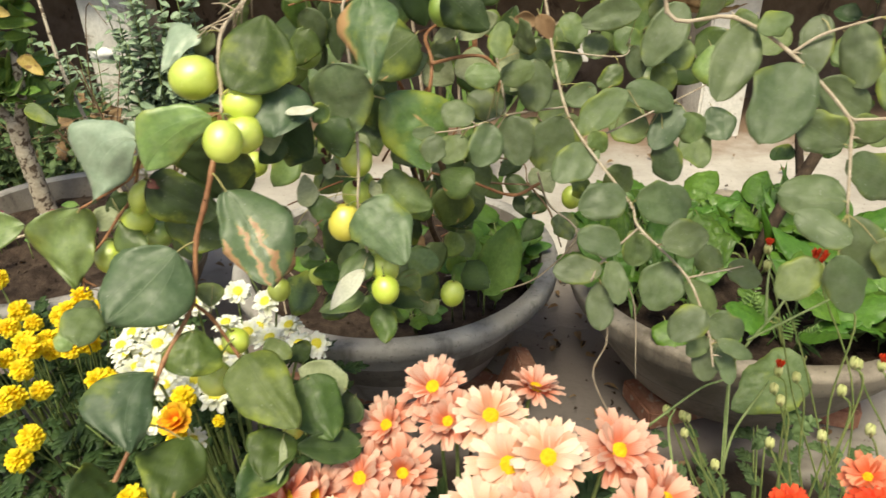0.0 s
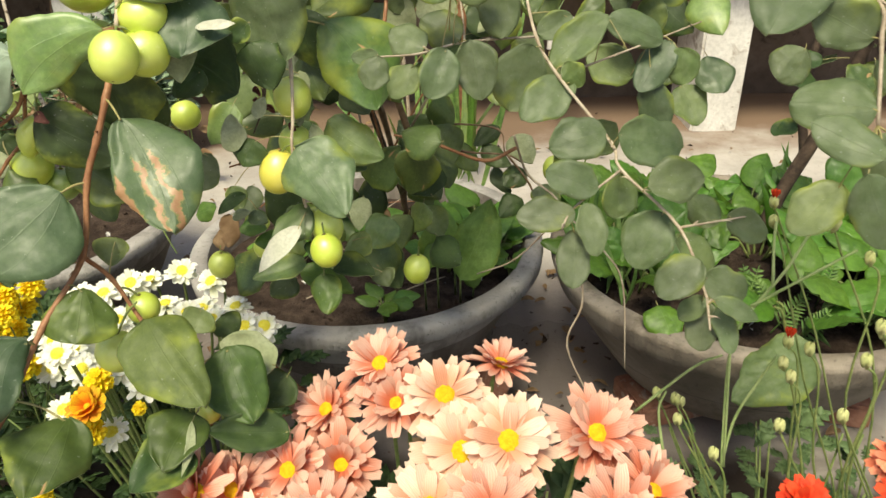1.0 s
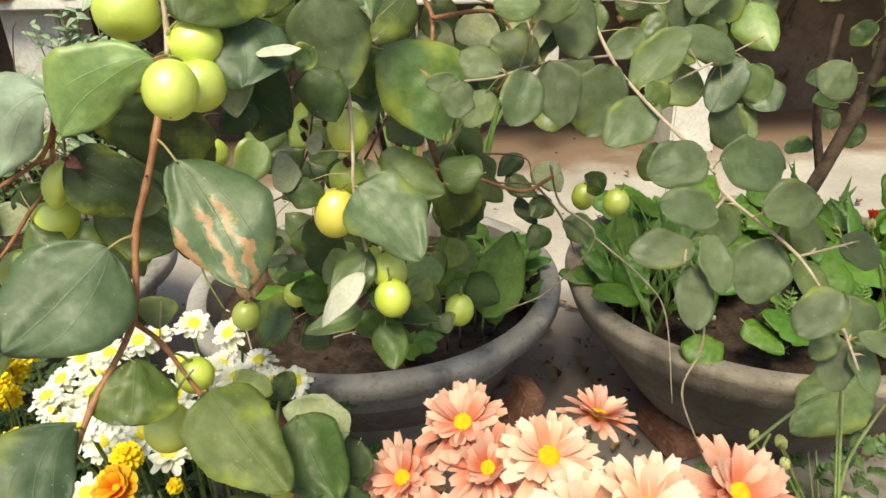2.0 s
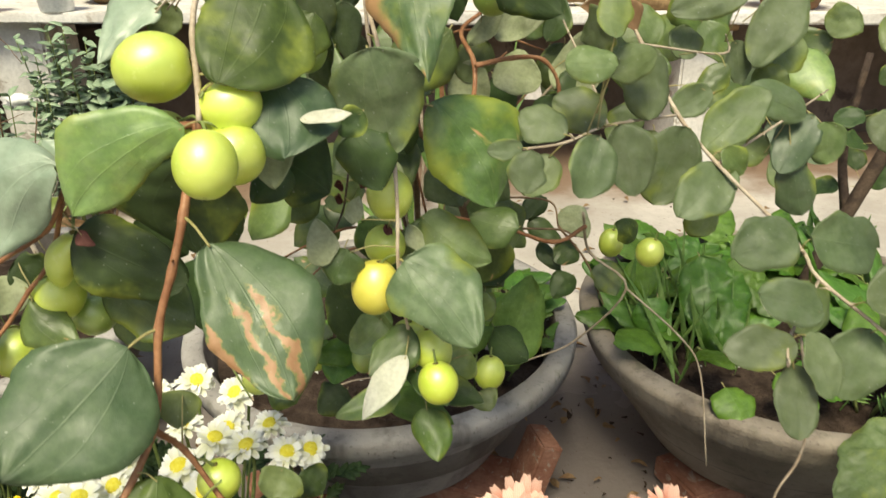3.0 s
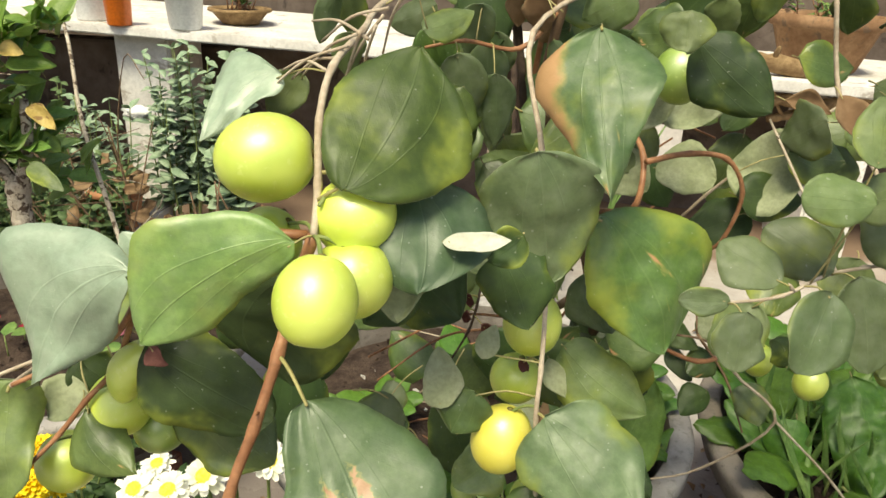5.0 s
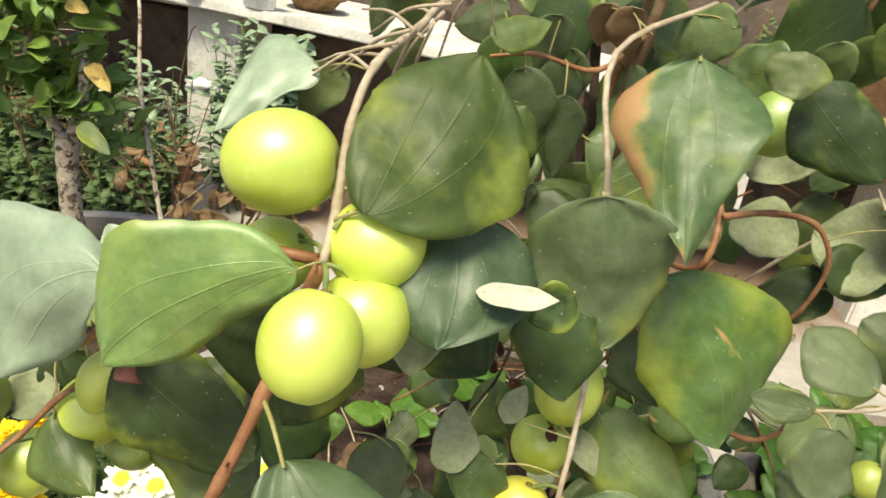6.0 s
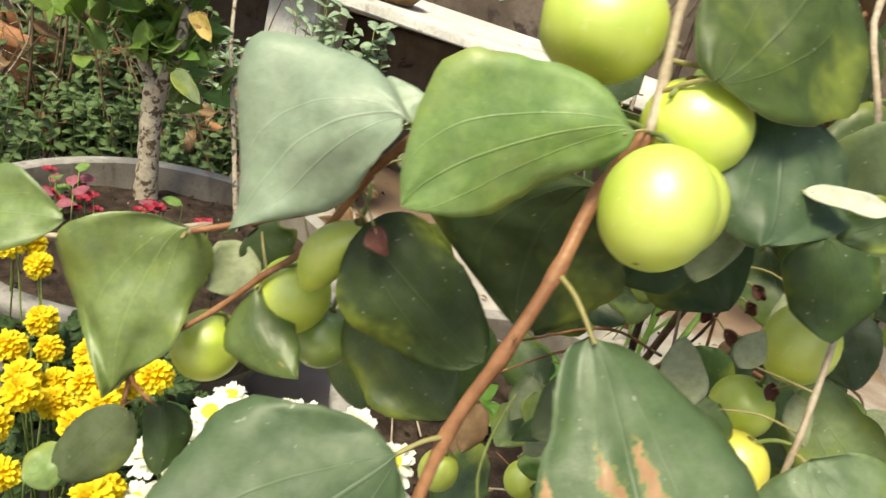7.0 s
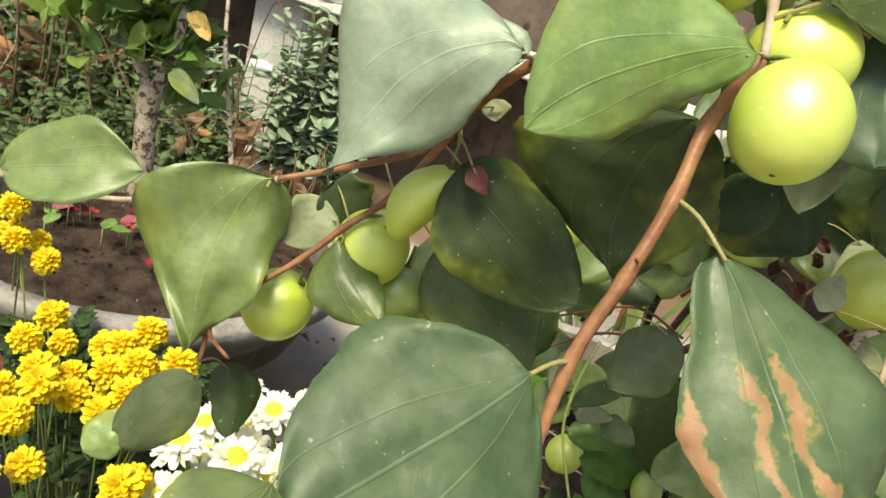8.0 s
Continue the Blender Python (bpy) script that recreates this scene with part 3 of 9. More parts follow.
def twig(parent, points, r0, r1, mat, name="twig", thorns=0, label="", knots=True):
    path = smooth_path(points, 5)
    n = len(path)
    radii = [(r0 + (r1 - r0) * i / (n - 1)) * (1 + (0.22 if knots and i % 5 == 0 and 0 < i < n - 1 else 0.0) + 0.06 * noise.noise((i * 0.7, r0 * 900, 0))) for i in range(n)]
    s = Shape().tube(path, radii, 8)
    rnd = random.Random(n * 13 + int(r0 * 1e5))
    for _ in range(thorns):
        i = rnd.randrange(1, n - 1)
        d = Vector((rnd.uniform(-1, 1), rnd.uniform(-1, 1), rnd.uniform(-0.3, 1))).normalized()
        s.tube([path[i], path[i] + d * 0.004, path[i] + d * 0.008 - Vector((0, 0, 0.002))], [0.0012, 0.0001], 5)
    return part(name, s.mesh(name, [mat]), parent, label)


# ---- the ground, the pots and the bench ----
def ground_sheet():
    """One sheet to the horizon, finer and a little uneven near the pots."""
    s = Shape()
    xs = [-400, -60, -12, -5] + [-3 + 0.125 * i for i in range(49)] + [5, 12, 60, 400]
    ys = [-400, -60, -12, -4] + [-2 + 0.125 * i for i in range(53)] + [6, 12, 60, 400]
    verts = [(x, y, 0.010 * noise.noise((x * 1.7, y * 1.7, 0)) + 0.004 * noise.noise((x * 7, y * 7, 3)) if abs(x) < 3.2 and -2.1 < y < 4.6 else 0.0) for y in ys for x in xs]
    w = len(xs)
    faces = [(j * w + i, j * w + i + 1, (j + 1) * w + i + 1, (j + 1) * w + i) for j in range(len(ys) - 1) for i in range(w - 1)]
    s.add(verts, faces)
    n = Nodes("courtyard_concrete_and_earth", 0.85, 0.25)
    at = n.coords("Object", False)
    sep = n.node("ShaderNodeSeparateXYZ", Vector=at)
    col = n.mix(n.band(n.noise(3.2, 5, vec=at), 0.3, 0.7), (0.36, 0.325, 0.29), (0.50, 0.46, 0.42))
    col = n.mix(n.band(n.noise(40, 4, 0.7, vec=at), 0.35, 0.75, 0.0, 0.35), col, (0.30, 0.26, 0.23))
    # earth washed up along the bench's foot, and damp dirt among the pots
    edge = n.math("ADD", sep.outputs[1], n.math("MULTIPLY", n.noise(4.5, 4, vec=at), 0.7))
    col = n.mix(n.band(edge, 2.62, 2.95), col, (0.20, 0.135, 0.095))
    # past the last planter the floor is swept and dry
    swept = n.band(n.math("ADD", sep.outputs[0], n.math("MULTIPLY", n.noise(5.0, 4, vec=at), 0.2)), 0.60, 0.74, 1.0, 0.0)
    near = n.math("ADD", sep.outputs[1], n.math("MULTIPLY", n.noise(5.0, 4, vec=at), 0.5))
    planted = n.band(n.math("ADD", sep.outputs[0], n.math("MULTIPLY", n.noise(5.0, 4, vec=at), 0.3)), -2.15, -1.75, 0.0, 1.0)
    swept = n.math("MULTIPLY", swept, planted)
    col = n.mix(n.math("MULTIPLY", n.band(near, 1.62, 1.95, 0.9, 0.0), swept), col, (0.175, 0.148, 0.142))
    bed = n.math("ADD", sep.outputs[1], n.math("MULTIPLY", n.noise(6.0, 4, vec=at), 0.35))
    tilled = n.band(n.math("ADD", sep.outputs[0], n.math("MULTIPLY", n.noise(5.0, 4, vec=at), 0.2)), 0.92, 1.10, 1.0, 0.0)
    tilled = n.math("MULTIPLY", tilled, planted)
    col = n.mix(n.math("MULTIPLY", n.band(bed, 1.08, 1.22, 1.0, 0.0), tilled), col, (0.045, 0.034, 0.028))
    yard = n.math("ADD", sep.outputs[1], n.math("MULTIPLY", n.noise(3.0, 4, vec=at), 0.4))
    col = n.mix(n.band(yard, 0.20, 0.36, 1.0, 0.0), col, (0.40, 0.365, 0.33))
    crumbs = n.band(n.noise(120, 2, vec=at), 0.68, 0.74, 0.0, 0.8)
    col = n.mix(crumbs, col, (0.10, 0.07, 0.05))
    n.color(col)
    n.rough(n.band(near, 1.5, 2.1, 0.22, 0.88))
    n.bump(n.noise(60, 5, 0.7, vec=at), 0.5, 0.004)
    return solid("ground", s.mesh("ground", [n.mat]), "worn pale concrete courtyard floor with washed-up brown earth", "ground", kind="structure")


ground_sheet()

# a dark wall closes the place behind the bench
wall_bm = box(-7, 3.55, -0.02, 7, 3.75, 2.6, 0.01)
solid("wall_back", bm_mesh("wall_back", wall_bm, WALL_DARK), "dark rendered garden wall", "wall", kind="structure")


def pot(at, radius, height, mat, label, seed, lipped=True):
    """A wide cement bowl: thick lip, a step under it, walls that draw in to the foot, earth inside."""
    ob = thing("cement_planter", at, label, "planter", "cement planters in a row")
    r, h = radius, height
    foot = r * 0.60
    outer = [(foot * 0.2, 0.0), (foot, 0.0), (foot + 0.012, 0.012), (r * 0.76, h * 0.42), (r * 0.885, h * 0.74), (r * 0.925, h - 0.040), (r * 0.935, h - 0.036),
             (r - 0.012, h - 0.034), (r - 0.002, h - 0.028), (r, h - 0.009), (r - 0.002, h - 0.003), (r - 0.007, h)]
    if not lipped:
        outer[3:9] = [(r * 0.80, h * 0.42), (r * 0.93, h * 0.74), (r * 0.968, h - 0.045), (r * 0.982, h - 0.030), (r * 0.992, h - 0.020), (r - 0.001, h - 0.014)]
    inner = [(r - 0.029, h + 0.001), (r - 0.033, h - 0.003), (r - 0.037, h - 0.014), (r - 0.055, h - 0.10), (r - 0.075, h - 0.14)]
    s = Shape().lathe(outer + inner[:2], 72, 0, 0.018, at, seed)
    # the bowl's inner wall takes a darker cement than its outside
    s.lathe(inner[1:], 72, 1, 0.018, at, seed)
    part("bowl", s.mesh("bowl", [mat, CEMENT_INNER]), ob)
    # the earth: a mound with crumbs
    v, f = [], []
    rings, sides = 14, 48
    c = Vector(at)
    top = h - 0.045
    for i in range(rings + 1):
        rr = (r - 0.050) * i / rings
        for k in range(sides):
            w = 2 * math.pi * k / sides
            x, y = rr * math.cos(w), rr * math.sin(w)
            z = top + 0.016 * (1 - (i / rings) ** 2) + 0.010 * noise.noise((x * 22 + seed, y * 22, 0)) + 0.006 * noise.noise((x * 60, y * 60, seed))
            v.append(c + Vector((x, y, z)))
    for i in range(rings):
        for k in range(sides):
            n = (k + 1) % sides
            f.append((i * sides + k, (i + 1) * sides + k, (i + 1) * sides + n, i * sides + n))
    soil = part("soil", Shape().add(v, f).mesh("soil", [SOIL]), ob, "dark crumbly garden soil")
    rnd = random.Random(seed)
    bits = Shape()
    for _ in range(260):
        w, rr = rnd.uniform(0, 6.28), (r - 0.055) * math.sqrt(rnd.random())
        x, y = rr * math.cos(w), rr * math.sin(w)
        q = rnd.uniform(0.002, 0.0065)
        p = c + Vector((x, y, top + 0.016 * (1 - (rr / (r - 0.05)) ** 2) + q * 0.4))
        tet = [p + Vector((rnd.uniform(-1, 1), rnd.uniform(-1, 1), rnd.uniform(-1, 1))) * q for _ in range(5)]
        bits.add(tet, [(0, 1, 2), (0, 2, 3), (0, 3, 1), (1, 3, 4), (1, 4, 2), (2, 4, 3)], 1 if rnd.random() < 0.06 else 0)
    part("loose_earth", bits.mesh("loose_earth", [SOIL, LIMEWASH], False), soil, "loose crumbs of earth and a few white chips", "stuff")
    return ob


POT_Z = 0.045
RIM = 0.265
pot((-0.085, 1.27, POT_Z), 0.315, RIM - POT_Z, CEMENT, "wide grey cement planter bowl holding the jujube tree", 3)
pot((0.57, 1.20, POT_Z), 0.335, RIM - POT_Z, CEMENT_BROWN, "wide brownish mossy cement planter bowl with leafy greens", 8, False)
pot((-0.79, 1.40, POT_Z), 0.325, RIM - POT_Z, CEMENT, "wide grey cement planter bowl with bare dark soil", 15)


def brick(x, y, z, turn, seed):
    bm = box(-0.11, -0.052, 0, 0.11, 0.052, 0.045, 0.005, 0.004, 3, seed)
    me = bm_mesh("brick", bm, BRICK)
    ob = solid("brick", me, "worn red brick lying under a planter's edge", "brick", "bricks under the planters")
    ob.matrix_basis = pose(x, y, z, 0, 0, turn)
    return ob


for i, (bx, by, bt) in enumerate([(-0.20, 1.16, 20), (0.02, 1.15, -25), (-0.09, 1.36, 0), (0.47, 1.12, 15), (0.67, 1.12, -20), (0.57, 1.31, 4), (-0.88, 1.33, 12), (-0.70, 1.33, -15), (-0.79, 1.52, 0)]):
    brick(bx, by, 0.0, bt, i)
# one brick leans on its end between two planters
lean = brick(0.125, 1.02, 0.0, 0, 77)
lean.matrix_basis = pose(0.150, 1.10, 0.064, 0, -72, 12) @ Matrix.Diagonal((0.62, 0.6, 0.8, 1))


def bench():
    """A limewashed slab on square posts."""
    ob = thing("garden_bench", (-0.1, 2.75, 0), "long limewashed masonry bench slab on square posts", "bench")
    m = pose(0, 0, 0, 0, 1.3, -3.0)
    bm = box(-2.9, 2.52, 0.540, 2.9, 3.30, 0.572, 0.008, 0.005, 5, 2)
    bm.transform(m)
    part("slab", bm_mesh("slab", bm, LIMEWASH), ob)
    for x, w in ((-1.19, 0.175), (0.99, 0.16), (-2.5, 0.15), (2.45, 0.16)):
        y = 2.60 - 0.052 * x
        z = 0.545 - 0.0225 * x
        bm = box(x - w / 2, y, -0.01, x + w / 2, y + 0.28, z, 0.008, 0.004, 2, x)
        part("post", bm_mesh("post", bm, LIMEWASH), ob)
    return ob


bench()


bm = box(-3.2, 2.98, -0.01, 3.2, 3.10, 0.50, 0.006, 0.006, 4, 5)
solid("wall_under_bench", bm_mesh("wall_under_bench", bm, WALL_DARK), "dark brown wall under the bench", "wall", kind="structure")


def cup(at, r, h, mat, label, category="cup", taper=0.78):
    s = Shape().lathe([(0.001, 0.002), (r * taper, 0.0), (r * taper + 0.003, 0.004), (r * 0.97, h * 0.9), (r + 0.002, h * 0.93), (r + 0.003, h), (r - 0.003, h), (r * 0.92, h * 0.85), (r * taper * 0.93, 0.01), (0.001, 0.008)], 28, 0, 0, at)
    return solid("plastic_pot" if category == "pot" else category, s.mesh(category, [mat]), label, category)


def bench_top(x, y):
    return 0.573 - 0.0227 * x


def clay_pot(at, r, h, label, wood=False, seed=0):
    ob = thing("clay_pot", at, label, "pot", "clay pots on the bench")
    prof = [(0.002, 0.003), (r * 0.62, 0.0), (r * 0.66, 0.008), (r * 0.92, h * 0.76), (r, h * 0.78), (r + 0.006, h * 0.83), (r + 0.004, h), (r - 0.012, h), (r - 0.02, h * 0.85), (r * 0.7, h * 0.7)]
    part("bowl", Shape().lathe(prof, 36, 0, 0.01, at, seed).mesh("bowl", [COIR if wood else CLAY_BROWN]), ob)
    earth = Shape().lathe([(0.0, h * 0.86), (r * 0.5, h * 0.85), (r - 0.014, h * 0.82)], 24, 0, 0.05, at, seed)
    part("soil", earth.mesh("soil", [SOIL]), ob)
    rnd = random.Random(seed + 5)
    s = Shape()
    c = Vector(at) + Vector((0, 0, h * 0.85))
    for _ in range(16):
        w, q = rnd.uniform(0, 6.28), rnd.uniform(0, r * 0.7)
        b = c + Vector((math.cos(w) * q, math.sin(w) * q, 0))
        t = b + Vector((rnd.uniform(-0.05, 0.05), rnd.uniform(-0.05, 0.05), rnd.uniform(0.05, 0.16)))
        s.tube(smooth_path([b, (b + t) / 2 + Vector((rnd.uniform(-0.02, 0.02), 0, 0)), t], 3), [0.0022, 0.001], 5, 1)
        for k in range(7):
            p = b.lerp(t, 0.3 + 0.1 * k)
            d = Vector((rnd.uniform(-1, 1), rnd.uniform(-1, 1), rnd.uniform(0, 0.6))).normalized() * rnd.uniform(0.018, 0.035)
            leaf_shape(p, p + d, 0.014, (0, -0.4, 1), "ovate", seed=rnd.randrange(999), nu=4, nv=2, shape=s, slots=(0, 0))
    part("plant", s.mesh("plant", [LEAF_HERB, BARK_TWIG]), ob, "small leafy green seedling", "stuff")
    return ob


cup((-1.22, 2.60, bench_top(-1.2, 0) + 0.003), 0.042, 0.11, PLASTIC_ORANGE, "small orange plastic tub standing on the bench", "tub")
cup((-1.022, 2.62, bench_top(-1.03, 0) + 0.003), 0.058, 0.10, PLASTIC_WHITE, "white plastic cup pot standing on the bench", "pot")
cup((-1.34, 2.68, bench_top(-1.35, 0) + 0.003), 0.05, 0.12, PLASTIC_WHITE, "white plastic jar standing on the bench", "jar", 0.95)
clay_pot((-0.93, 2.86, bench_top(-0.93, 0) + 0.003), 0.10, 0.05, "shallow dark clay bowl on the bench", True, 2)
clay_pot((0.60, 2.92, bench_top(0.60, 0) + 0.003), 0.13, 0.13, "rough coir-lined pot with seedlings on the bench", True, 4)
clay_pot((0.96, 2.80, bench_top(0.96, 0) + 0.003), 0.17, 0.17, "wide brown clay pot with weedy seedlings on the bench", False, 9)
clay_pot((1.28, 2.62, bench_top(1.28, 0) + 0.003), 0.13, 0.12, "brown clay pot with seedlings on the bench", False, 12)


def driftwood(points, r, label, seed=1):
    path = smooth_path(points, 6)
    n = len(path)
    s = Shape()
    s.tube(path, [r * (0.65 + 0.35 * math.sin(math.pi * i / (n - 1))) * (1 + 0.35 * noise.noise((i * 0.9, seed, 0))) for i in range(n)], 9)
    for k in range(3):
        p = path[n // 4 * (k + 1) - 1]
        s.tube([p, p + Vector((0.03 * (k - 1), -0.02, 0.035)), p + Vector((0.07 * (k - 1), -0.03, 0.05))], [r * 0.4, r * 0.15], 6)
    return solid("driftwood", s.mesh("driftwood", [COIR]), label, "driftwood")


z0 = bench_top(0.3, 0)
driftwood([(0.62, 2.60, z0 + 0.016), (0.72, 2.585, z0 + 0.030), (0.83, 2.58, z0 + 0.012), (0.95, 2.575, z0 + 0.008)], 0.028, "gnarled brown driftwood lying on the bench", 3)
driftwood([(0.42, 2.72, z0 + 0.030), (0.52, 2.70, z0 + 0.042), (0.62, 2.71, z0 + 0.026)], 0.034, "thick brown root piece lying on the bench", 7)


driftwood([(0.689, 2.53, 0.465), (0.766, 2.53, 0.5), (0.865, 2.53, 0.48), (0.963, 2.53, 0.513), (1.072, 2.53, 0.505)], 0.020, "twisted grey-brown root lying along the bench edge", 13)
driftwood([(0.747, 2.56, 0.434), (0.837, 2.56, 0.452), (0.942, 2.56, 0.445), (1.021, 2.56, 0.466)], 0.016, "twisted grey-brown root lying along the bench edge", 17)
# ---- the jujube tree in the middle planter ----
tree = thing("jujube_tree", (0.0, 1.345, 0.22), "potted jujube tree hung with ripe yellow-green fruits", "fruit tree")
# the branch that hangs nearest, with the large fruits
main = twig(tree, [(-0.164, 0.619, 0.766), (-0.172, 0.619, 0.743), (-0.176, 0.603, 0.72), (-0.183, 0.589, 0.694), (-0.191, 0.576, 0.668), (-0.196, 0.553, 0.621), (-0.215, 0.515, 0.588), (-0.232, 0.479, 0.548), (-0.244, 0.447, 0.524), (-0.257, 0.422, 0.502)], 0.0027, 0.0016, BARK_TWIG, "branch", label="brown jujube branch hanging with large ripe fruits", thorns=3)
upper = twig(tree, [(-0.05, 0.83, 0.9), (-0.148, 0.773, 0.851), (-0.158, 0.699, 0.836), (-0.165, 0.665, 0.825), (-0.167, 0.647, 0.806), (-0.165, 0.633, 0.783), (-0.164, 0.619, 0.766)], 0.0017, 0.0016, BARK_PALE, "branch", label="pale grey-tan jujube branch bending over", thorns=3)
fruit(main, (-0.188, 0.639, 0.791), 0.0372, FRUIT_GREEN, (0.95, 0.1, 0.12), 1.13, (-0.166, 0.638, 0.782), label="largest glossy yellow-green fruit")
fruit(main, (-0.157, 0.59, 0.752), 0.0318, FRUIT_GREEN, (0.05, 0.5, 0.85), 1.13, (-0.164, 0.619, 0.766), label="glossy yellow-green fruit with a dimple")
fruit(main, (-0.149, 0.622, 0.747), 0.034, FRUIT_GREEN, (-0.2, -0.1, 1), 1.0, (-0.164, 0.619, 0.766))
fruit(main, (-0.15, 0.634, 0.77), 0.035, FRUIT_GREEN, (-0.4, 0, 0.8), 0.95, (-0.162, 0.621, 0.778))
fruit(main, (-0.191, 0.648, 0.751), 0.03, FRUIT_GREEN, (0.5, 0, 0.5), 0.95, (-0.164, 0.619, 0.766))
fruit(main, (-0.197, 0.803, 0.644), 0.030, FRUIT_GREEN, (-0.3, 0.2, 0.8), 1)
leaf(main, (-0.169, 0.608, 0.767), (-0.226, 0.587, 0.728), 0.045, (0.29, -0.95, 0.09), LEAF_FRESH, peak=0.58, asym=0.54, cup=-0.08, droop=0.06, wave=0.05, stalk=(-0.164, 0.619, 0.766))
leaf(main, (-0.202, 0.56, 0.668), (-0.249, 0.503, 0.635), 0.071, (0.34, -0.66, 0.67), LEAF_LOW, peak=0.36, asym=-0.10, cup=-0.08, droop=0.08, wave=0.05, stalk=(-0.191, 0.576, 0.668))
leaf(main, (-0.161, 0.584, 0.713), (-0.118, 0.53, 0.649), 0.060, (0.15, -0.71, 0.69), LEAF_SICK, peak=0.49, asym=-0.27, cup=-0.08, droop=0.08, wave=0.08, stalk=(-0.176, 0.603, 0.72))
leaf(main, (-0.152, 0.618, 0.786), (-0.127, 0.67, 0.837), 0.063, (0.31, -0.74, 0.6), LEAF_MID, peak=0.51, asym=0.31, cup=-0.08, droop=0.04, wave=0.03, stalk=(-0.165, 0.629, 0.777))
leaf(main, (-0.131, 0.645, 0.784), (-0.121, 0.614, 0.745), 0.058, (0.21, -0.74, 0.63), LEAF_COOL, peak=0.40, asym=-0.39, cup=-0.12, droop=0.06, stalk=(-0.165, 0.636, 0.787))
leaf(main, (-0.141, 0.649, 0.758), (-0.13, 0.627, 0.724), 0.031, (0.13, -0.78, 0.61), LEAF_UNDER, cup=0.1, under=LEAF_UNDER, stalk=(-0.169, 0.629, 0.762))
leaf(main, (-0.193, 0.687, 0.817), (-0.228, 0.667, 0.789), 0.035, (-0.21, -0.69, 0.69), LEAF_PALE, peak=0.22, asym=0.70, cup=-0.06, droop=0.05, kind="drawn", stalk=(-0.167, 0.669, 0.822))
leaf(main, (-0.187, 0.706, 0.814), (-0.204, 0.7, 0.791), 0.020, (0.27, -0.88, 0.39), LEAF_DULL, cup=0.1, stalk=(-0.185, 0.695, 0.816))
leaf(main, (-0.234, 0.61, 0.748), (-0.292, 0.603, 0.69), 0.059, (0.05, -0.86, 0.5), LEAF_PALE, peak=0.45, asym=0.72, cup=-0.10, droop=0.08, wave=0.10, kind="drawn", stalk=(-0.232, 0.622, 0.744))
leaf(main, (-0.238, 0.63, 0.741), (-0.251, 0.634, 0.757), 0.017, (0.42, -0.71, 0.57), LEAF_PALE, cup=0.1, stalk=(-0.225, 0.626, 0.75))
leaf(main, (-0.173, 0.634, 0.742), (-0.182, 0.638, 0.677), 0.080, (-0.1, -0.99, -0.04), LEAF_SHADED, peak=0.48, asym=0.41, cup=-0.1, droop=0.06, stalk=(-0.172, 0.619, 0.743))
leaf(main, (-0.169, 0.67, 0.713), (-0.175, 0.664, 0.665), 0.034, (-0.19, -0.95, 0.24), LEAF_SHADED, cup=-0.1, stalk=(-0.154, 0.677, 0.714))
leaf(main, (-0.146, 0.694, 0.726), (-0.104, 0.677, 0.7), 0.059, (-0.27, -0.95, 0.15), LEAF_SHADED, cup=-0.1, stalk=(-0.146, 0.698, 0.725))
leaf(main, (-0.13, 0.726, 0.74), (-0.13, 0.705, 0.695), 0.030, (-0.01, -0.91, 0.41), LEAF_UNDER, cup=-0.1, stalk=(-0.13, 0.73, 0.739))
# short dry twiglets where the branch bends over
twig(main, [(-0.167, 0.669, 0.822), (-0.18, 0.679, 0.825), (-0.194, 0.692, 0.818)], 0.0008, 0.0005, BARK_PALE)
twig(main, [(-0.164, 0.671, 0.828), (-0.176, 0.68, 0.825), (-0.19, 0.693, 0.814)], 0.0008, 0.0005, BARK_PALE)
twig(main, [(-0.156, 0.674, 0.838), (-0.17, 0.682, 0.831), (-0.185, 0.695, 0.816)], 0.0008, 0.0005, BARK_PALE)
twig(main, [(-0.16, 0.673, 0.833), (-0.18, 0.678, 0.825), (-0.201, 0.688, 0.808)], 0.0008, 0.0005, BARK_PALE)
twig(main, [(-0.145, 0.677, 0.846), (-0.156, 0.685, 0.832), (-0.168, 0.698, 0.81)], 0.0008, 0.0005, BARK_PALE)
twig(main, [(-0.148, 0.676, 0.842), (-0.154, 0.685, 0.826), (-0.16, 0.698, 0.801)], 0.0008, 0.0005, BARK_PALE)
twig(main, [(-0.143, 0.678, 0.849), (-0.16, 0.686, 0.844), (-0.177, 0.699, 0.831)], 0.0008, 0.0005, BARK_PALE)
twig(main, [(-0.137, 0.679, 0.854), (-0.143, 0.689, 0.844), (-0.149, 0.705, 0.826)], 0.0008, 0.0005, BARK_PALE)
twig(main, [(-0.154, 0.675, 0.84), (-0.161, 0.683, 0.823), (-0.169, 0.695, 0.798)], 0.0008, 0.0005, BARK_PALE)
twig(main, [(-0.151, 0.675, 0.836), (-0.166, 0.685, 0.842), (-0.181, 0.699, 0.84)], 0.0008, 0.0005, BARK_PALE)
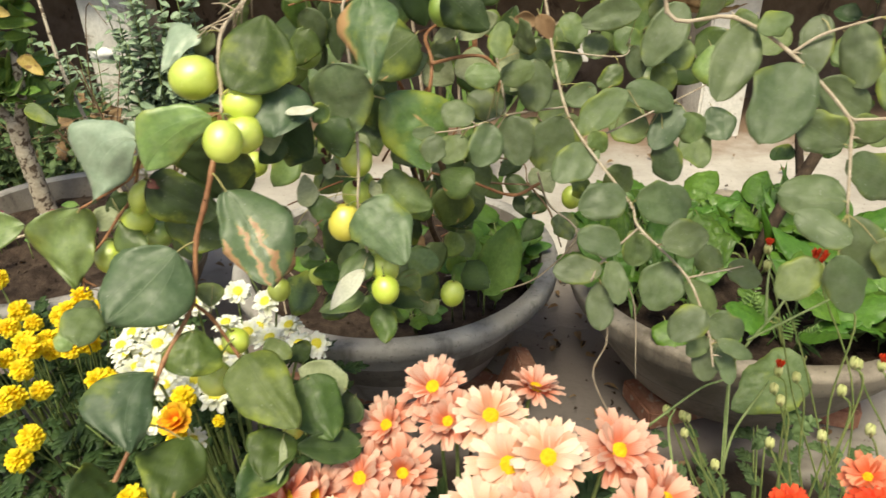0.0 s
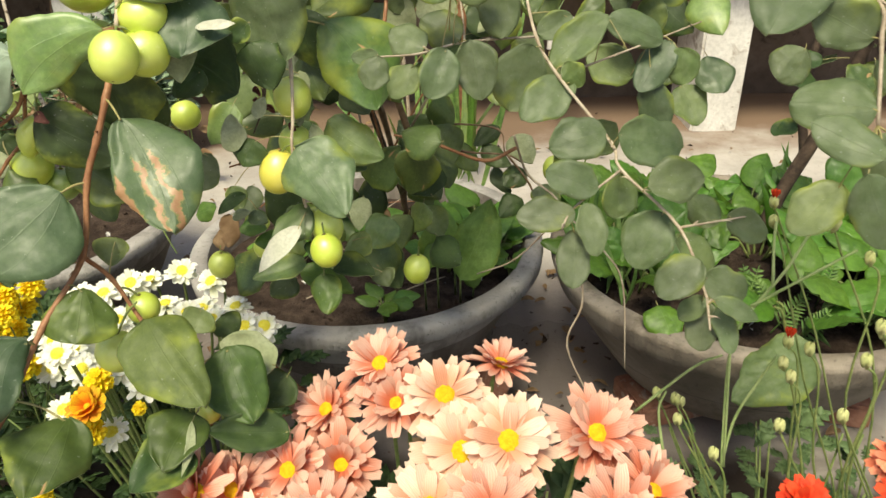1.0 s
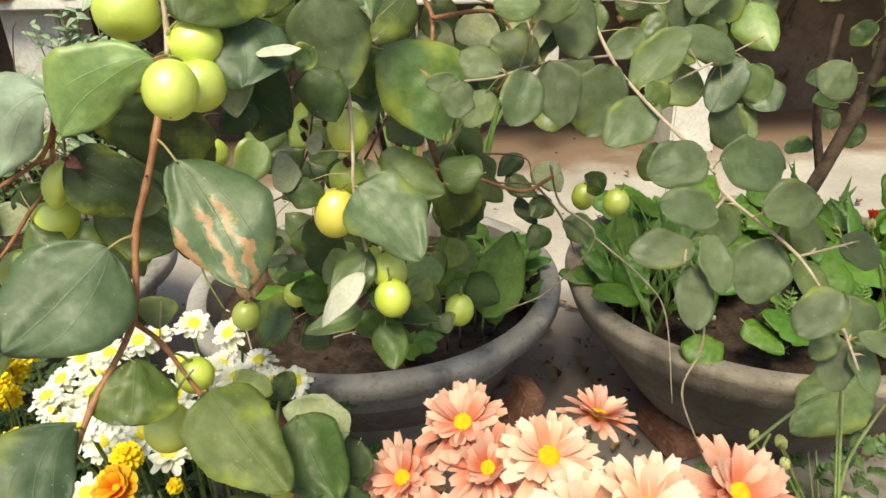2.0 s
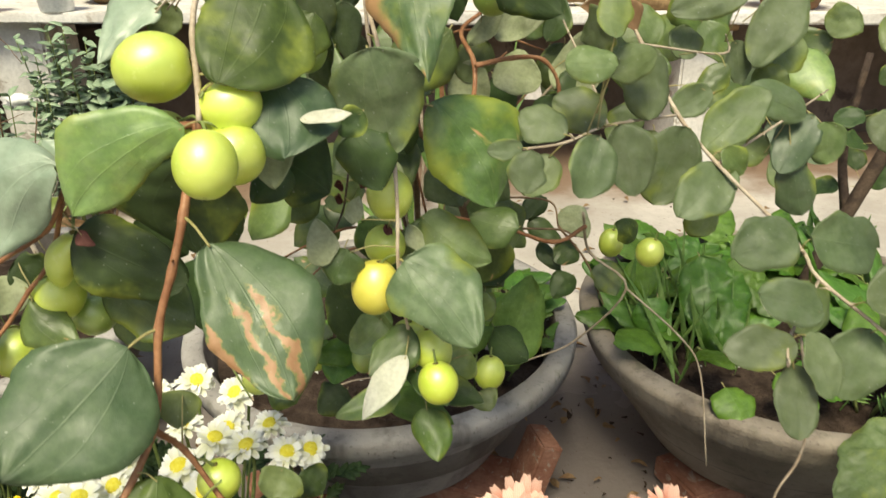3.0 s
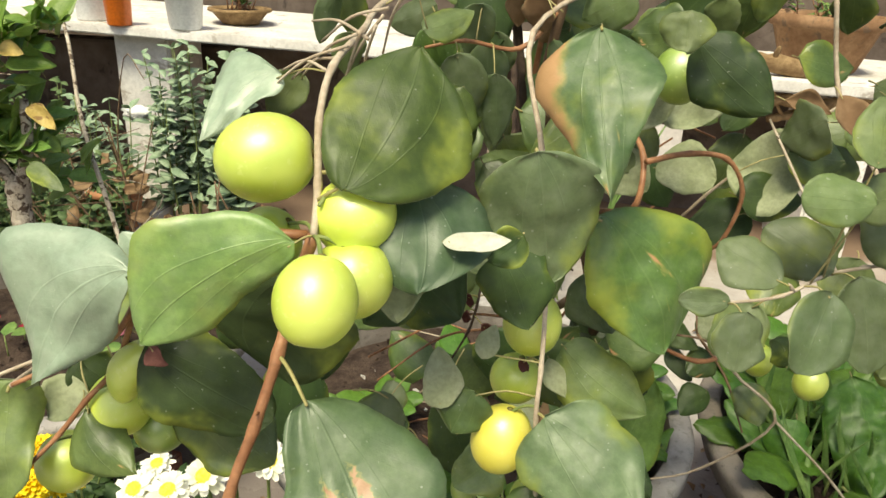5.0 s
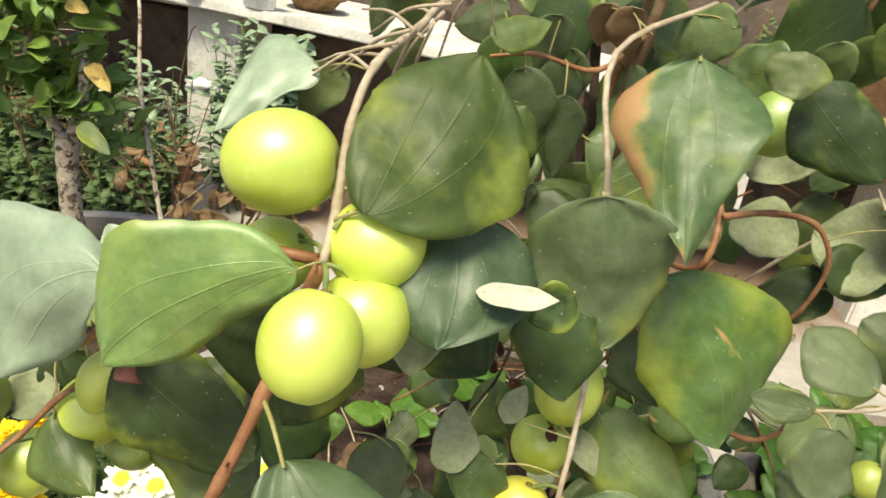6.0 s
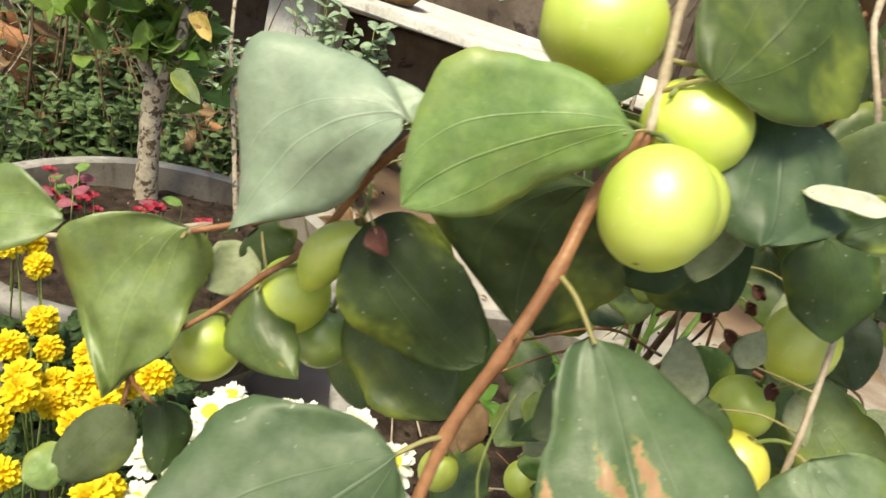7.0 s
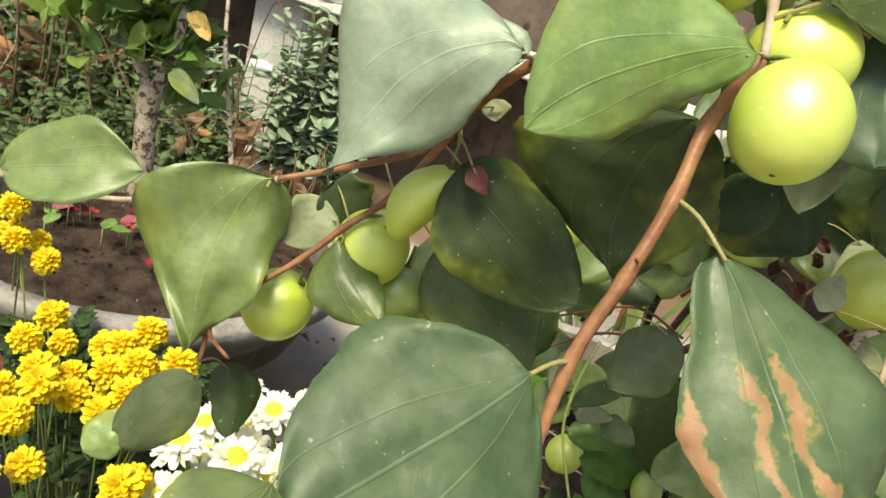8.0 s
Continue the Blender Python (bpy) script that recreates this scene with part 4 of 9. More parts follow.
# the side twig that carries the cluster of smaller fruits
left = twig(tree, [(-0.169, 0.629, 0.762), (-0.216, 0.631, 0.759), (-0.232, 0.622, 0.744), (-0.246, 0.631, 0.726), (-0.263, 0.637, 0.702), (-0.291, 0.639, 0.685), (-0.314, 0.633, 0.674)], 0.0022, 0.0012, BARK_TWIG, "branch", label="thin brown side twig of the jujube", thorns=4)
twig(left, [(-0.249, 0.633, 0.72), (-0.271, 0.65, 0.678), (-0.287, 0.645, 0.659), (-0.3, 0.639, 0.642), (-0.327, 0.632, 0.611), (-0.33, 0.627, 0.587)], 0.0017, 0.001, BARK_TWIG)
twig(left, [(-0.327, 0.632, 0.611), (-0.328, 0.628, 0.601), (-0.318, 0.629, 0.592)], 0.0011, 0.0008, BARK_TWIG)
twig(left, [(-0.314, 0.633, 0.674), (-0.345, 0.70, 0.645), (-0.408, 0.68, 0.622), (-0.451, 0.652, 0.627), (-0.468, 0.651, 0.627)], 0.0013, 0.0011, BARK_PALE)
fruit(left, (-0.26, 0.642, 0.682), 0.0195, FRUIT_GREEN, (0.5, 0, 0.85), 2.0, (-0.253, 0.651, 0.712), label="long curved green fruit", bend=-0.1)
fruit(left, (-0.277, 0.659, 0.649), 0.033, FRUIT_GREEN, (0.3, 0.1, 0.9), 1.05, (-0.281, 0.647, 0.665))
fruit(left, (-0.313, 0.661, 0.607), 0.0325, FRUIT_GREEN, (0.5, 0.1, 0.8), 1.05, (-0.302, 0.638, 0.639))
fruit(left, (-0.263, 0.67, 0.628), 0.029, FRUIT_DEEP, (0.1, 0.1, 0.9), 1.0)
leaf(left, (-0.247, 0.636, 0.701), (-0.188, 0.63, 0.666), 0.047, (0.14, -0.92, 0.38), LEAF_SHADED, peak=0.30, asym=0.21, cup=-0.1, droop=0.05, kind="full", stalk=(-0.256, 0.639, 0.706))
leaf(left, (-0.25, 0.667, 0.656), (-0.195, 0.649, 0.623), 0.048, (-0.02, -0.88, 0.47), LEAF_SPOT, peak=0.51, asym=0.03, cup=-0.1, stalk=(-0.271, 0.65, 0.678))
leaf(left, (-0.288, 0.645, 0.654), (-0.256, 0.626, 0.632), 0.030, (0.18, -0.86, 0.48), LEAF_SPOT, peak=0.36, asym=0.45, cup=-0.2, droop=0.05, kind="taper", stalk=(-0.285, 0.646, 0.661))
leaf(left, (-0.319, 0.64, 0.671), (-0.332, 0.617, 0.595), 0.063, (0.22, -0.70, 0.68), LEAF_FRESH, peak=0.42, asym=0.50, cup=-0.08, wave=0.14, droop=0.10, kind="drawn", stalk=(-0.318, 0.634, 0.669))
leaf(left, (-0.429, 0.626, 0.642), (-0.369, 0.628, 0.662), 0.038, (-0.02, -0.84, 0.52), LEAF_FRESH, peak=0.50, asym=-0.18, cup=0.1, stalk=(-0.433, 0.653, 0.623))
leaf(left, (-0.343, 0.654, 0.56), (-0.372, 0.638, 0.515), 0.033, (-0.01, -0.93, 0.37), LEAF_GREY, peak=0.42, asym=-0.04, cup=-0.1, kind="full", stalk=(-0.342, 0.657, 0.556))
leaf(left, (-0.37, 0.651, 0.528), (-0.384, 0.635, 0.51), 0.021, (0.1, -0.86, 0.5), LEAF_FRESH, peak=0.6, kind="full", cup=-0.1, stalk=(-0.366, 0.657, 0.532))
leaf(left, (-0.327, 0.652, 0.575), (-0.315, 0.636, 0.546), 0.024, (0.28, -0.72, 0.63), LEAF_SHADED, cup=-0.2, stalk=(-0.33, 0.627, 0.587))
leaf(left, (-0.295, 0.662, 0.656), (-0.314, 0.65, 0.642), 0.025, (0.26, -0.82, 0.51), LEAF_UNDER, cup=0.15, wave=0.12, under=LEAF_UNDER, stalk=(-0.289, 0.644, 0.656))
leaf(left, (-0.242, 0.627, 0.704), (-0.233, 0.625, 0.696), 0.008, (0.09, -0.91, 0.41), LEAF_WITHERED, cup=0.3, wave=0.15, under=LEAF_WITHERED, stalk=(-0.252, 0.636, 0.713))
leaf(left, (-0.302, 0.667, 0.67), (-0.283, 0.667, 0.655), 0.027, (0.23, -0.89, 0.4), LEAF_SHADED, cup=0.1, stalk=(-0.285, 0.646, 0.661))
leaf(left, (-0.246, 0.669, 0.723), (-0.242, 0.668, 0.715), 0.012, (0.09, -0.94, 0.33), LEAF_UNDER, stalk=(-0.252, 0.636, 0.713))
leaf(left, (-0.288, 0.666, 0.692), (-0.263, 0.674, 0.708), 0.019, (0.18, -0.91, 0.38), LEAF_FRESH, stalk=(-0.271, 0.65, 0.678))
leaf(left, (-0.139, 0.69, 0.645), (-0.16, 0.669, 0.618), 0.032, (-0.18, -0.84, 0.52), LEAF_GREY, cup=-0.1, stalk=(-0.162, 0.692, 0.645))
# leaves in the shade behind the hanging branch, most in the shade-darkened green
leaf(main, (-0.261, 0.725, 0.641), (-0.227, 0.699, 0.614), 0.037, (0.16, -0.85, 0.5), LEAF_SHADED, cup=-0.1, stalk=(-0.261, 0.729, 0.64))
leaf(main, (-0.21, 0.738, 0.632), (-0.211, 0.717, 0.579), 0.045, (0.07, -0.84, 0.53), LEAF_SHADED, cup=-0.1, stalk=(-0.21, 0.742, 0.631))
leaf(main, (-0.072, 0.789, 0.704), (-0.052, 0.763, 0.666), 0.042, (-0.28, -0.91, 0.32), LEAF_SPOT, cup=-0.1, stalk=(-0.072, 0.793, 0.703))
leaf(main, (-0.083, 0.781, 0.641), (-0.065, 0.771, 0.593), 0.041, (-0.24, -0.86, 0.45), LEAF_SHADED, cup=-0.1, stalk=(-0.083, 0.785, 0.64))
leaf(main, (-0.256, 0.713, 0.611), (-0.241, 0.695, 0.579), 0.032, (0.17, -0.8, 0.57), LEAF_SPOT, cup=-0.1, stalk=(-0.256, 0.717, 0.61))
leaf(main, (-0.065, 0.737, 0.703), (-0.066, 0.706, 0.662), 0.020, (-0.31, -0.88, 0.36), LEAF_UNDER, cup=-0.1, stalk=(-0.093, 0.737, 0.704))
leaf(main, (-0.065, 0.766, 0.749), (-0.052, 0.759, 0.696), 0.047, (-0.31, -0.92, 0.24), LEAF_SHADED, cup=-0.1, stalk=(-0.065, 0.77, 0.748))
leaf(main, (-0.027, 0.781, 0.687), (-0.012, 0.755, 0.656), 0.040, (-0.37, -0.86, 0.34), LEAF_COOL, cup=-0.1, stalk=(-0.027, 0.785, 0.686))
leaf(main, (-0.254, 0.75, 0.66), (-0.221, 0.758, 0.624), 0.037, (0.14, -0.89, 0.43), LEAF_SHADED, cup=-0.1, stalk=(-0.254, 0.754, 0.659))
# the lower end of the hanging branch, bent forwards
lower = twig(tree, [(-0.196, 0.553, 0.621), (-0.187, 0.566, 0.595), (-0.168, 0.557, 0.563), (-0.145, 0.545, 0.535), (-0.125, 0.53, 0.513), (-0.118, 0.522, 0.49)], 0.0019, 0.001, BARK_TWIG, "branch", label="thin brown twig end with round leaves")
fruit(lower, (-0.176, 0.58, 0.56), 0.0255, FRUIT_GREEN, (-0.1, 0, 1), 1.0, (-0.183, 0.57, 0.585))
fruit(lower, (-0.19, 0.552, 0.539), 0.032, FRUIT_GREEN, (0.1, 0.2, 1), 1.0, (-0.168, 0.557, 0.58))
fruit(lower, (-0.119, 0.525, 0.503), 0.019, FRUIT_GREEN, (-0.2, 0.2, 1), 1.1)
leaf(lower, (-0.154, 0.534, 0.579), (-0.101, 0.477, 0.549), 0.057, (0.22, -0.6, 0.77), LEAF_OLIVE, cup=-0.12, kind="heart", stalk=(-0.166, 0.556, 0.561))
leaf(lower, (-0.106, 0.552, 0.541), (-0.079, 0.503, 0.509), 0.054, (0.16, -0.65, 0.75), LEAF_MID, cup=-0.12, stalk=(-0.135, 0.538, 0.524))
leaf(lower, (-0.075, 0.563, 0.514), (-0.122, 0.578, 0.53), 0.036, (0.15, -0.63, 0.76), LEAF_UNDER, cup=0.15, wave=0.1, stalk=(-0.075, 0.567, 0.513))
leaf(lower, (-0.058, 0.516, 0.488), (-0.112, 0.496, 0.51), 0.032, (0.13, -0.54, 0.83), LEAF_SHADED, cup=0.15, stalk=(-0.058, 0.52, 0.487))
leaf(lower, (-0.122, 0.51, 0.513), (-0.134, 0.465, 0.502), 0.044, (0.19, -0.56, 0.8), LEAF_MID, cup=0.1, stalk=(-0.123, 0.528, 0.507))
leaf(lower, (-0.123, 0.491, 0.495), (-0.152, 0.452, 0.497), 0.041, (0.21, -0.54, 0.82), LEAF_SHADED, cup=0.1, stalk=(-0.118, 0.522, 0.49))
leaf(lower, (-0.123, 0.502, 0.513), (-0.122, 0.464, 0.497), 0.007, (0.19, -0.56, 0.81), LEAF_UNDER, kind="long", stalk=(-0.123, 0.527, 0.505))
leaf(lower, (-0.069, 0.576, 0.496), (-0.09, 0.556, 0.479), 0.039, (0.12, -0.61, 0.79), LEAF_SHADED, stalk=(-0.069, 0.58, 0.495))
leaf(lower, (-0.145, 0.615, 0.536), (-0.153, 0.601, 0.52), 0.032, (0.2, -0.65, 0.74), LEAF_DULL, stalk=(-0.145, 0.619, 0.535))
leaf(lower, (-0.136, 0.63, 0.518), (-0.122, 0.622, 0.503), 0.028, (0.2, -0.73, 0.65), LEAF_SHADED, stalk=(-0.136, 0.634, 0.517))
leaf(main, (-0.218, 0.499, 0.587), (-0.216, 0.432, 0.568), 0.054, (0.38, -0.25, 0.89), LEAF_COOL, peak=0.39, asym=0.73, cup=-0.1, droop=0.1, kind="taper", stalk=(-0.219, 0.506, 0.578))
leaf(main, (-0.192, 0.535, 0.606), (-0.192, 0.505, 0.579), 0.048, (0.32, -0.64, 0.7), LEAF_MID, peak=0.68, asym=-0.02, cup=-0.15, kind="full", stalk=(-0.204, 0.537, 0.607))
leaf(main, (-0.195, 0.48, 0.536), (-0.197, 0.419, 0.529), 0.054, (0.29, -0.53, 0.79), LEAF_MID, cup=-0.1, stalk=(-0.23, 0.482, 0.551))
leaf(main, (-0.246, 0.447, 0.524), (-0.259, 0.409, 0.544), 0.035, (0.34, -0.47, 0.82), LEAF_SHADED, cup=0.1, stalk=(-0.244, 0.447, 0.524))
leaf(main, (-0.193, 0.6, 0.612), (-0.196, 0.586, 0.594), 0.026, (0.29, -0.72, 0.64), LEAF_DULL, stalk=(-0.188, 0.565, 0.597))
leaf(main, (-0.25, 0.496, 0.655), (-0.249, 0.463, 0.645), 0.033, (0.41, -0.66, 0.63), LEAF_DULL, cup=-0.1, stalk=(-0.25, 0.5, 0.654))
# the middle shoot, with the yellow fruit
middle = twig(tree, [(-0.02, 0.86, 0.86), (-0.074, 0.786, 0.831), (-0.067, 0.724, 0.774), (-0.062, 0.69, 0.712), (-0.062, 0.674, 0.678), (-0.063, 0.664, 0.655), (-0.058, 0.668, 0.6), (-0.05, 0.69, 0.56), (-0.03, 0.715, 0.52)], 0.0017, 0.0009, BARK_PALE, "branch", label="thin straight jujube shoot with a yellow fruit")
fruit(middle, (-0.066, 0.702, 0.689), 0.032, FRUIT_GREEN, (0.05, 0, 1), 1.15, (-0.062, 0.69, 0.712))
fruit(middle, (-0.071, 0.716, 0.645), 0.03, FRUIT_GREEN, (0.2, 0, 1), 1.0)
fruit(middle, (-0.079, 0.673, 0.634), 0.0325, FRUIT_YELLOW, (0.2, 0.1, 1), 1.2, (-0.063, 0.667, 0.66), label="ripe yellow jujube fruit")
fruit(middle, (-0.042, 0.667, 0.585), 0.028, FRUIT_GREEN, (-0.2, 0.2, 1), 1.2)
fruit(middle, (-0.04, 0.643, 0.574), 0.0275, FRUIT_GREEN, (-0.1, 0.2, 1), 1.1)
fruit(middle, (0.025, 0.834, 0.445), 0.031, FRUIT_GREEN, (0.1, 0.2, 1), 1.15)
leaf(middle, (-0.155, 0.762, 0.549), (-0.135, 0.757, 0.558), 0.012, (0.1, -0.72, 0.68), LEAF_UNDER, cup=-0.1, stalk=(-0.155, 0.768, 0.547))
leaf(middle, (-0.139, 0.765, 0.551), (-0.118, 0.755, 0.548), 0.017, (0.1, -0.72, 0.68), LEAF_GREY, cup=-0.1, stalk=(-0.139, 0.771, 0.549))
leaf(middle, (-0.154, 0.777, 0.53), (-0.124, 0.77, 0.533), 0.019, (0.1, -0.72, 0.68), LEAF_POT, cup=-0.1, stalk=(-0.154, 0.783, 0.528))
leaf(middle, (-0.099, 0.787, 0.512), (-0.141, 0.773, 0.516), 0.027, (0.1, -0.72, 0.68), LEAF_POT, cup=-0.1, stalk=(-0.099, 0.793, 0.51))
leaf(middle, (-0.118, 0.793, 0.506), (-0.123, 0.774, 0.485), 0.033, (0.1, -0.72, 0.68), LEAF_POT, cup=-0.1, stalk=(-0.118, 0.799, 0.504))
fruit(middle, (-0.096, 0.775, 0.509), 0.0195, FRUIT_DEEP, (-0.1, 0, 1), 1.35)
twig(middle, [(-0.173, 0.655, 0.644), (-0.175, 0.652, 0.635), (-0.177, 0.646, 0.621), (-0.176, 0.642, 0.607), (-0.17, 0.637, 0.593), (-0.163, 0.633, 0.579)], 0.0007, 0.0006, BARK_GREEN)
fruit(middle, (-0.058, 0.684, 0.585), 0.026, FRUIT_GREEN, (0.1, 0.1, 1), 1.1)
leaf(middle, (-0.188, 0.858, 0.507), (-0.19, 0.83, 0.48), 0.026, (-0.05, -0.78, 0.62), LEAF_DRY, cup=-0.1, wave=0.15, under=LEAF_DRY, stalk=(-0.188, 0.866, 0.505))
leaf(middle, (-0.202, 0.85, 0.491), (-0.195, 0.829, 0.478), 0.016, (-0.05, -0.78, 0.62), LEAF_DRY, cup=-0.1, wave=0.15, under=LEAF_DRY, stalk=(-0.202, 0.858, 0.489))
leaf(middle, (-0.159, 0.863, 0.541), (-0.164, 0.837, 0.516), 0.024, (-0.05, -0.78, 0.62), LEAF_GREY, cup=-0.1, stalk=(-0.159, 0.871, 0.539))
leaf(middle, (-0.162, 0.87, 0.51), (-0.167, 0.844, 0.486), 0.034, (-0.05, -0.78, 0.62), LEAF_DULL, cup=-0.1, stalk=(-0.162, 0.878, 0.508))
leaf(middle, (-0.231, 0.868, 0.504), (-0.205, 0.861, 0.517), 0.025, (-0.05, -0.78, 0.62), LEAF_POT, cup=-0.1, stalk=(-0.231, 0.876, 0.502))
leaf(middle, (-0.116, 0.831, 0.437), (-0.145, 0.813, 0.425), 0.037, (-0.05, -0.78, 0.62), LEAF_SHADED, cup=-0.1, stalk=(-0.116, 0.839, 0.435))
leaf(middle, (-0.078, 0.696, 0.525), (-0.026, 0.674, 0.513), 0.026, (-0.05, -0.78, 0.62), LEAF_POT, cup=-0.1, wave=0.1, stalk=(-0.078, 0.704, 0.523))
fruit(middle, (-0.143, 0.821, 0.485), 0.026, FRUIT_GREEN, (0.1, 0, 1), 1.1)
fruit(middle, (-0.201, 0.835, 0.455), 0.03, FRUIT_GREEN, (0.1, 0, 1), 1.1)
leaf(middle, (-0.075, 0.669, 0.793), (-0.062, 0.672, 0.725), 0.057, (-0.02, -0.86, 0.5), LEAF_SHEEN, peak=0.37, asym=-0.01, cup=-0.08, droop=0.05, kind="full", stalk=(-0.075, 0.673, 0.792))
leaf(middle, (-0.036, 0.712, 0.749), (0.007, 0.695, 0.678), 0.072, (0.28, -0.88, 0.37), LEAF_BLOTCH, peak=0.51, asym=-0.41, cup=-0.1, droop=0.05, stalk=(-0.065, 0.71, 0.748))
leaf(middle, (-0.046, 0.719, 0.843), (-0.042, 0.661, 0.775), 0.055, (-0.29, -0.73, 0.61), LEAF_MARGIN, peak=0.27, asym=0.10, kind="drawn", cup=-0.15, droop=0.06, wave=0.08, stalk=(-0.046, 0.723, 0.842))
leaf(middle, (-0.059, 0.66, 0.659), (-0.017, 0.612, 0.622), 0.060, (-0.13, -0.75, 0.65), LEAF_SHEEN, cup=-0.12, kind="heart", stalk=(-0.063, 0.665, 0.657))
leaf(middle, (-0.044, 0.732, 0.659), (0.007, 0.708, 0.63), 0.044, (-0.16, -0.84, 0.52), LEAF_DULL, cup=-0.1, stalk=(-0.044, 0.736, 0.658))
leaf(middle, (-0.06, 0.645, 0.596), (-0.092, 0.61, 0.573), 0.020, (-0.05, -0.69, 0.72), LEAF_SILVER, cup=0.1, kind="long", stalk=(-0.058, 0.668, 0.6))
leaf(middle, (-0.113, 0.63, 0.762), (-0.084, 0.631, 0.766), 0.011, (-0.01, -0.54, 0.84), LEAF_SILVER, cup=0.2, kind="long", stalk=(-0.113, 0.634, 0.761))
leaf(middle, (-0.079, 0.645, 0.762), (-0.094, 0.642, 0.749), 0.019, (-0.04, -0.89, 0.46), LEAF_SHADED, cup=0.2, stalk=(-0.079, 0.649, 0.761))
leaf(middle, (-0.087, 0.671, 0.742), (-0.071, 0.657, 0.708), 0.037, (-0.06, -0.9, 0.43), LEAF_SHADED, cup=-0.1, stalk=(-0.063, 0.698, 0.727))
leaf(middle, (-0.128, 0.672, 0.722), (-0.152, 0.662, 0.703), 0.026, (0.09, -0.87, 0.49), LEAF_SHADED, cup=-0.1, stalk=(-0.131, 0.671, 0.704))
leaf(middle, (-0.095, 0.671, 0.664), (-0.106, 0.66, 0.644), 0.032, (-0.01, -0.84, 0.55), LEAF_SPOT, cup=-0.2, stalk=(-0.063, 0.668, 0.665))
leaf(middle, (-0.056, 0.668, 0.604), (-0.087, 0.643, 0.583), 0.030, (-0.06, -0.72, 0.69), LEAF_SPOT, cup=-0.1, stalk=(-0.058, 0.668, 0.605))
leaf(middle, (-0.056, 0.66, 0.575), (-0.042, 0.635, 0.562), 0.020, (-0.1, -0.69, 0.72), LEAF_SHADED, cup=0.25, stalk=(-0.055, 0.677, 0.583))
leaf(middle, (-0.036, 0.655, 0.572), (-0.035, 0.633, 0.562), 0.018, (-0.12, -0.68, 0.72), LEAF_FRESH, cup=0.3, stalk=(-0.054, 0.679, 0.58))
leaf(middle, (-0.048, 0.659, 0.543), (-0.043, 0.625, 0.521), 0.028, (-0.1, -0.65, 0.76), LEAF_MID, cup=-0.15, stalk=(-0.05, 0.69, 0.56))
leaf(middle, (-0.044, 0.689, 0.533), (-0.004, 0.67, 0.535), 0.025, (-0.11, -0.56, 0.82), LEAF_SHADED, cup=0.2, stalk=(-0.042, 0.7, 0.543))
leaf(middle, (-0.066, 0.676, 0.545), (-0.114, 0.66, 0.539), 0.024, (-0.02, -0.56, 0.83), LEAF_FRESH, cup=0.2, stalk=(-0.05, 0.69, 0.56))
leaf(middle, (-0.01, 0.702, 0.558), (-0.035, 0.693, 0.54), 0.026, (-0.13, -0.7, 0.7), LEAF_FRESH, stalk=(-0.042, 0.7, 0.543))
leaf(middle, (-0.002, 0.708, 0.517), (0.005, 0.696, 0.505), 0.023, (-0.16, -0.67, 0.73), LEAF_DULL, stalk=(-0.03, 0.715, 0.52))
leaf(middle, (-0.112, 0.666, 0.655), (-0.115, 0.681, 0.684), 0.021, (0.02, -0.81, 0.58), LEAF_UNDER, stalk=(-0.112, 0.67, 0.654))
leaf(middle, (-0.092, 0.678, 0.679), (-0.086, 0.686, 0.696), 0.013, (-0.03, -0.83, 0.55), LEAF_UNDER, kind="long", stalk=(-0.062, 0.675, 0.681))
leaf(middle, (-0.054, 0.712, 0.662), (-0.043, 0.701, 0.643), 0.013, (-0.1, -0.81, 0.58), LEAF_UNDER, kind="long", stalk=(-0.054, 0.716, 0.661))
leaf(middle, (-0.059, 0.759, 0.634), (-0.013, 0.749, 0.603), 0.043, (0.08, -0.86, 0.5), LEAF_SPOT, cup=-0.1, stalk=(-0.059, 0.763, 0.633))
leaf(middle, (-0.157, 0.786, 0.574), (-0.151, 0.771, 0.55), 0.021, (0.18, -0.79, 0.58), LEAF_FRESH, stalk=(-0.131, 0.801, 0.596))
leaf(middle, (-0.137, 0.76, 0.576), (-0.164, 0.746, 0.561), 0.014, (0.18, -0.77, 0.62), LEAF_SHADED, stalk=(-0.128, 0.759, 0.559))
leaf(middle, (-0.078, 0.762, 0.555), (-0.104, 0.746, 0.535), 0.039, (0.13, -0.77, 0.62), LEAF_FRESH, stalk=(-0.078, 0.766, 0.554))
leaf(middle, (-0.003, 0.837, 0.511), (-0.025, 0.818, 0.481), 0.043, (0.04, -0.77, 0.63), LEAF_FRESH, stalk=(-0.003, 0.841, 0.51))
leaf(middle, (-0.115, 0.784, 0.583), (-0.088, 0.765, 0.52), 0.040, (0.1, -0.85, 0.5), LEAF_SHADED, peak=0.45, cup=-0.1, stalk=(-0.102, 0.795, 0.616))
# the upright wood at the back and the shoots at the top
back = twig(tree, [(0, 1.345, 0.225), (-0.02, 1.3, 0.33), (0.02, 1.18, 0.467), (0.023, 0.991, 0.527), (-0.01, 0.95, 0.66)], 0.0062, 0.004, BARK_BROWN, "branch", label="brown upright jujube stem from the planter")
upright = twig(tree, [(-0.01, 0.95, 0.66), (-0.004, 0.89, 0.69), (0.004, 0.817, 0.718), (0.008, 0.827, 0.751), (0.001, 0.859, 0.771), (0.022, 0.878, 0.785), (0.054, 0.904, 0.808), (0.1, 0.9, 0.95)], 0.0024, 0.0014, BARK_TWIG, "branch", label="thin reddish-brown jujube stem forking upwards")
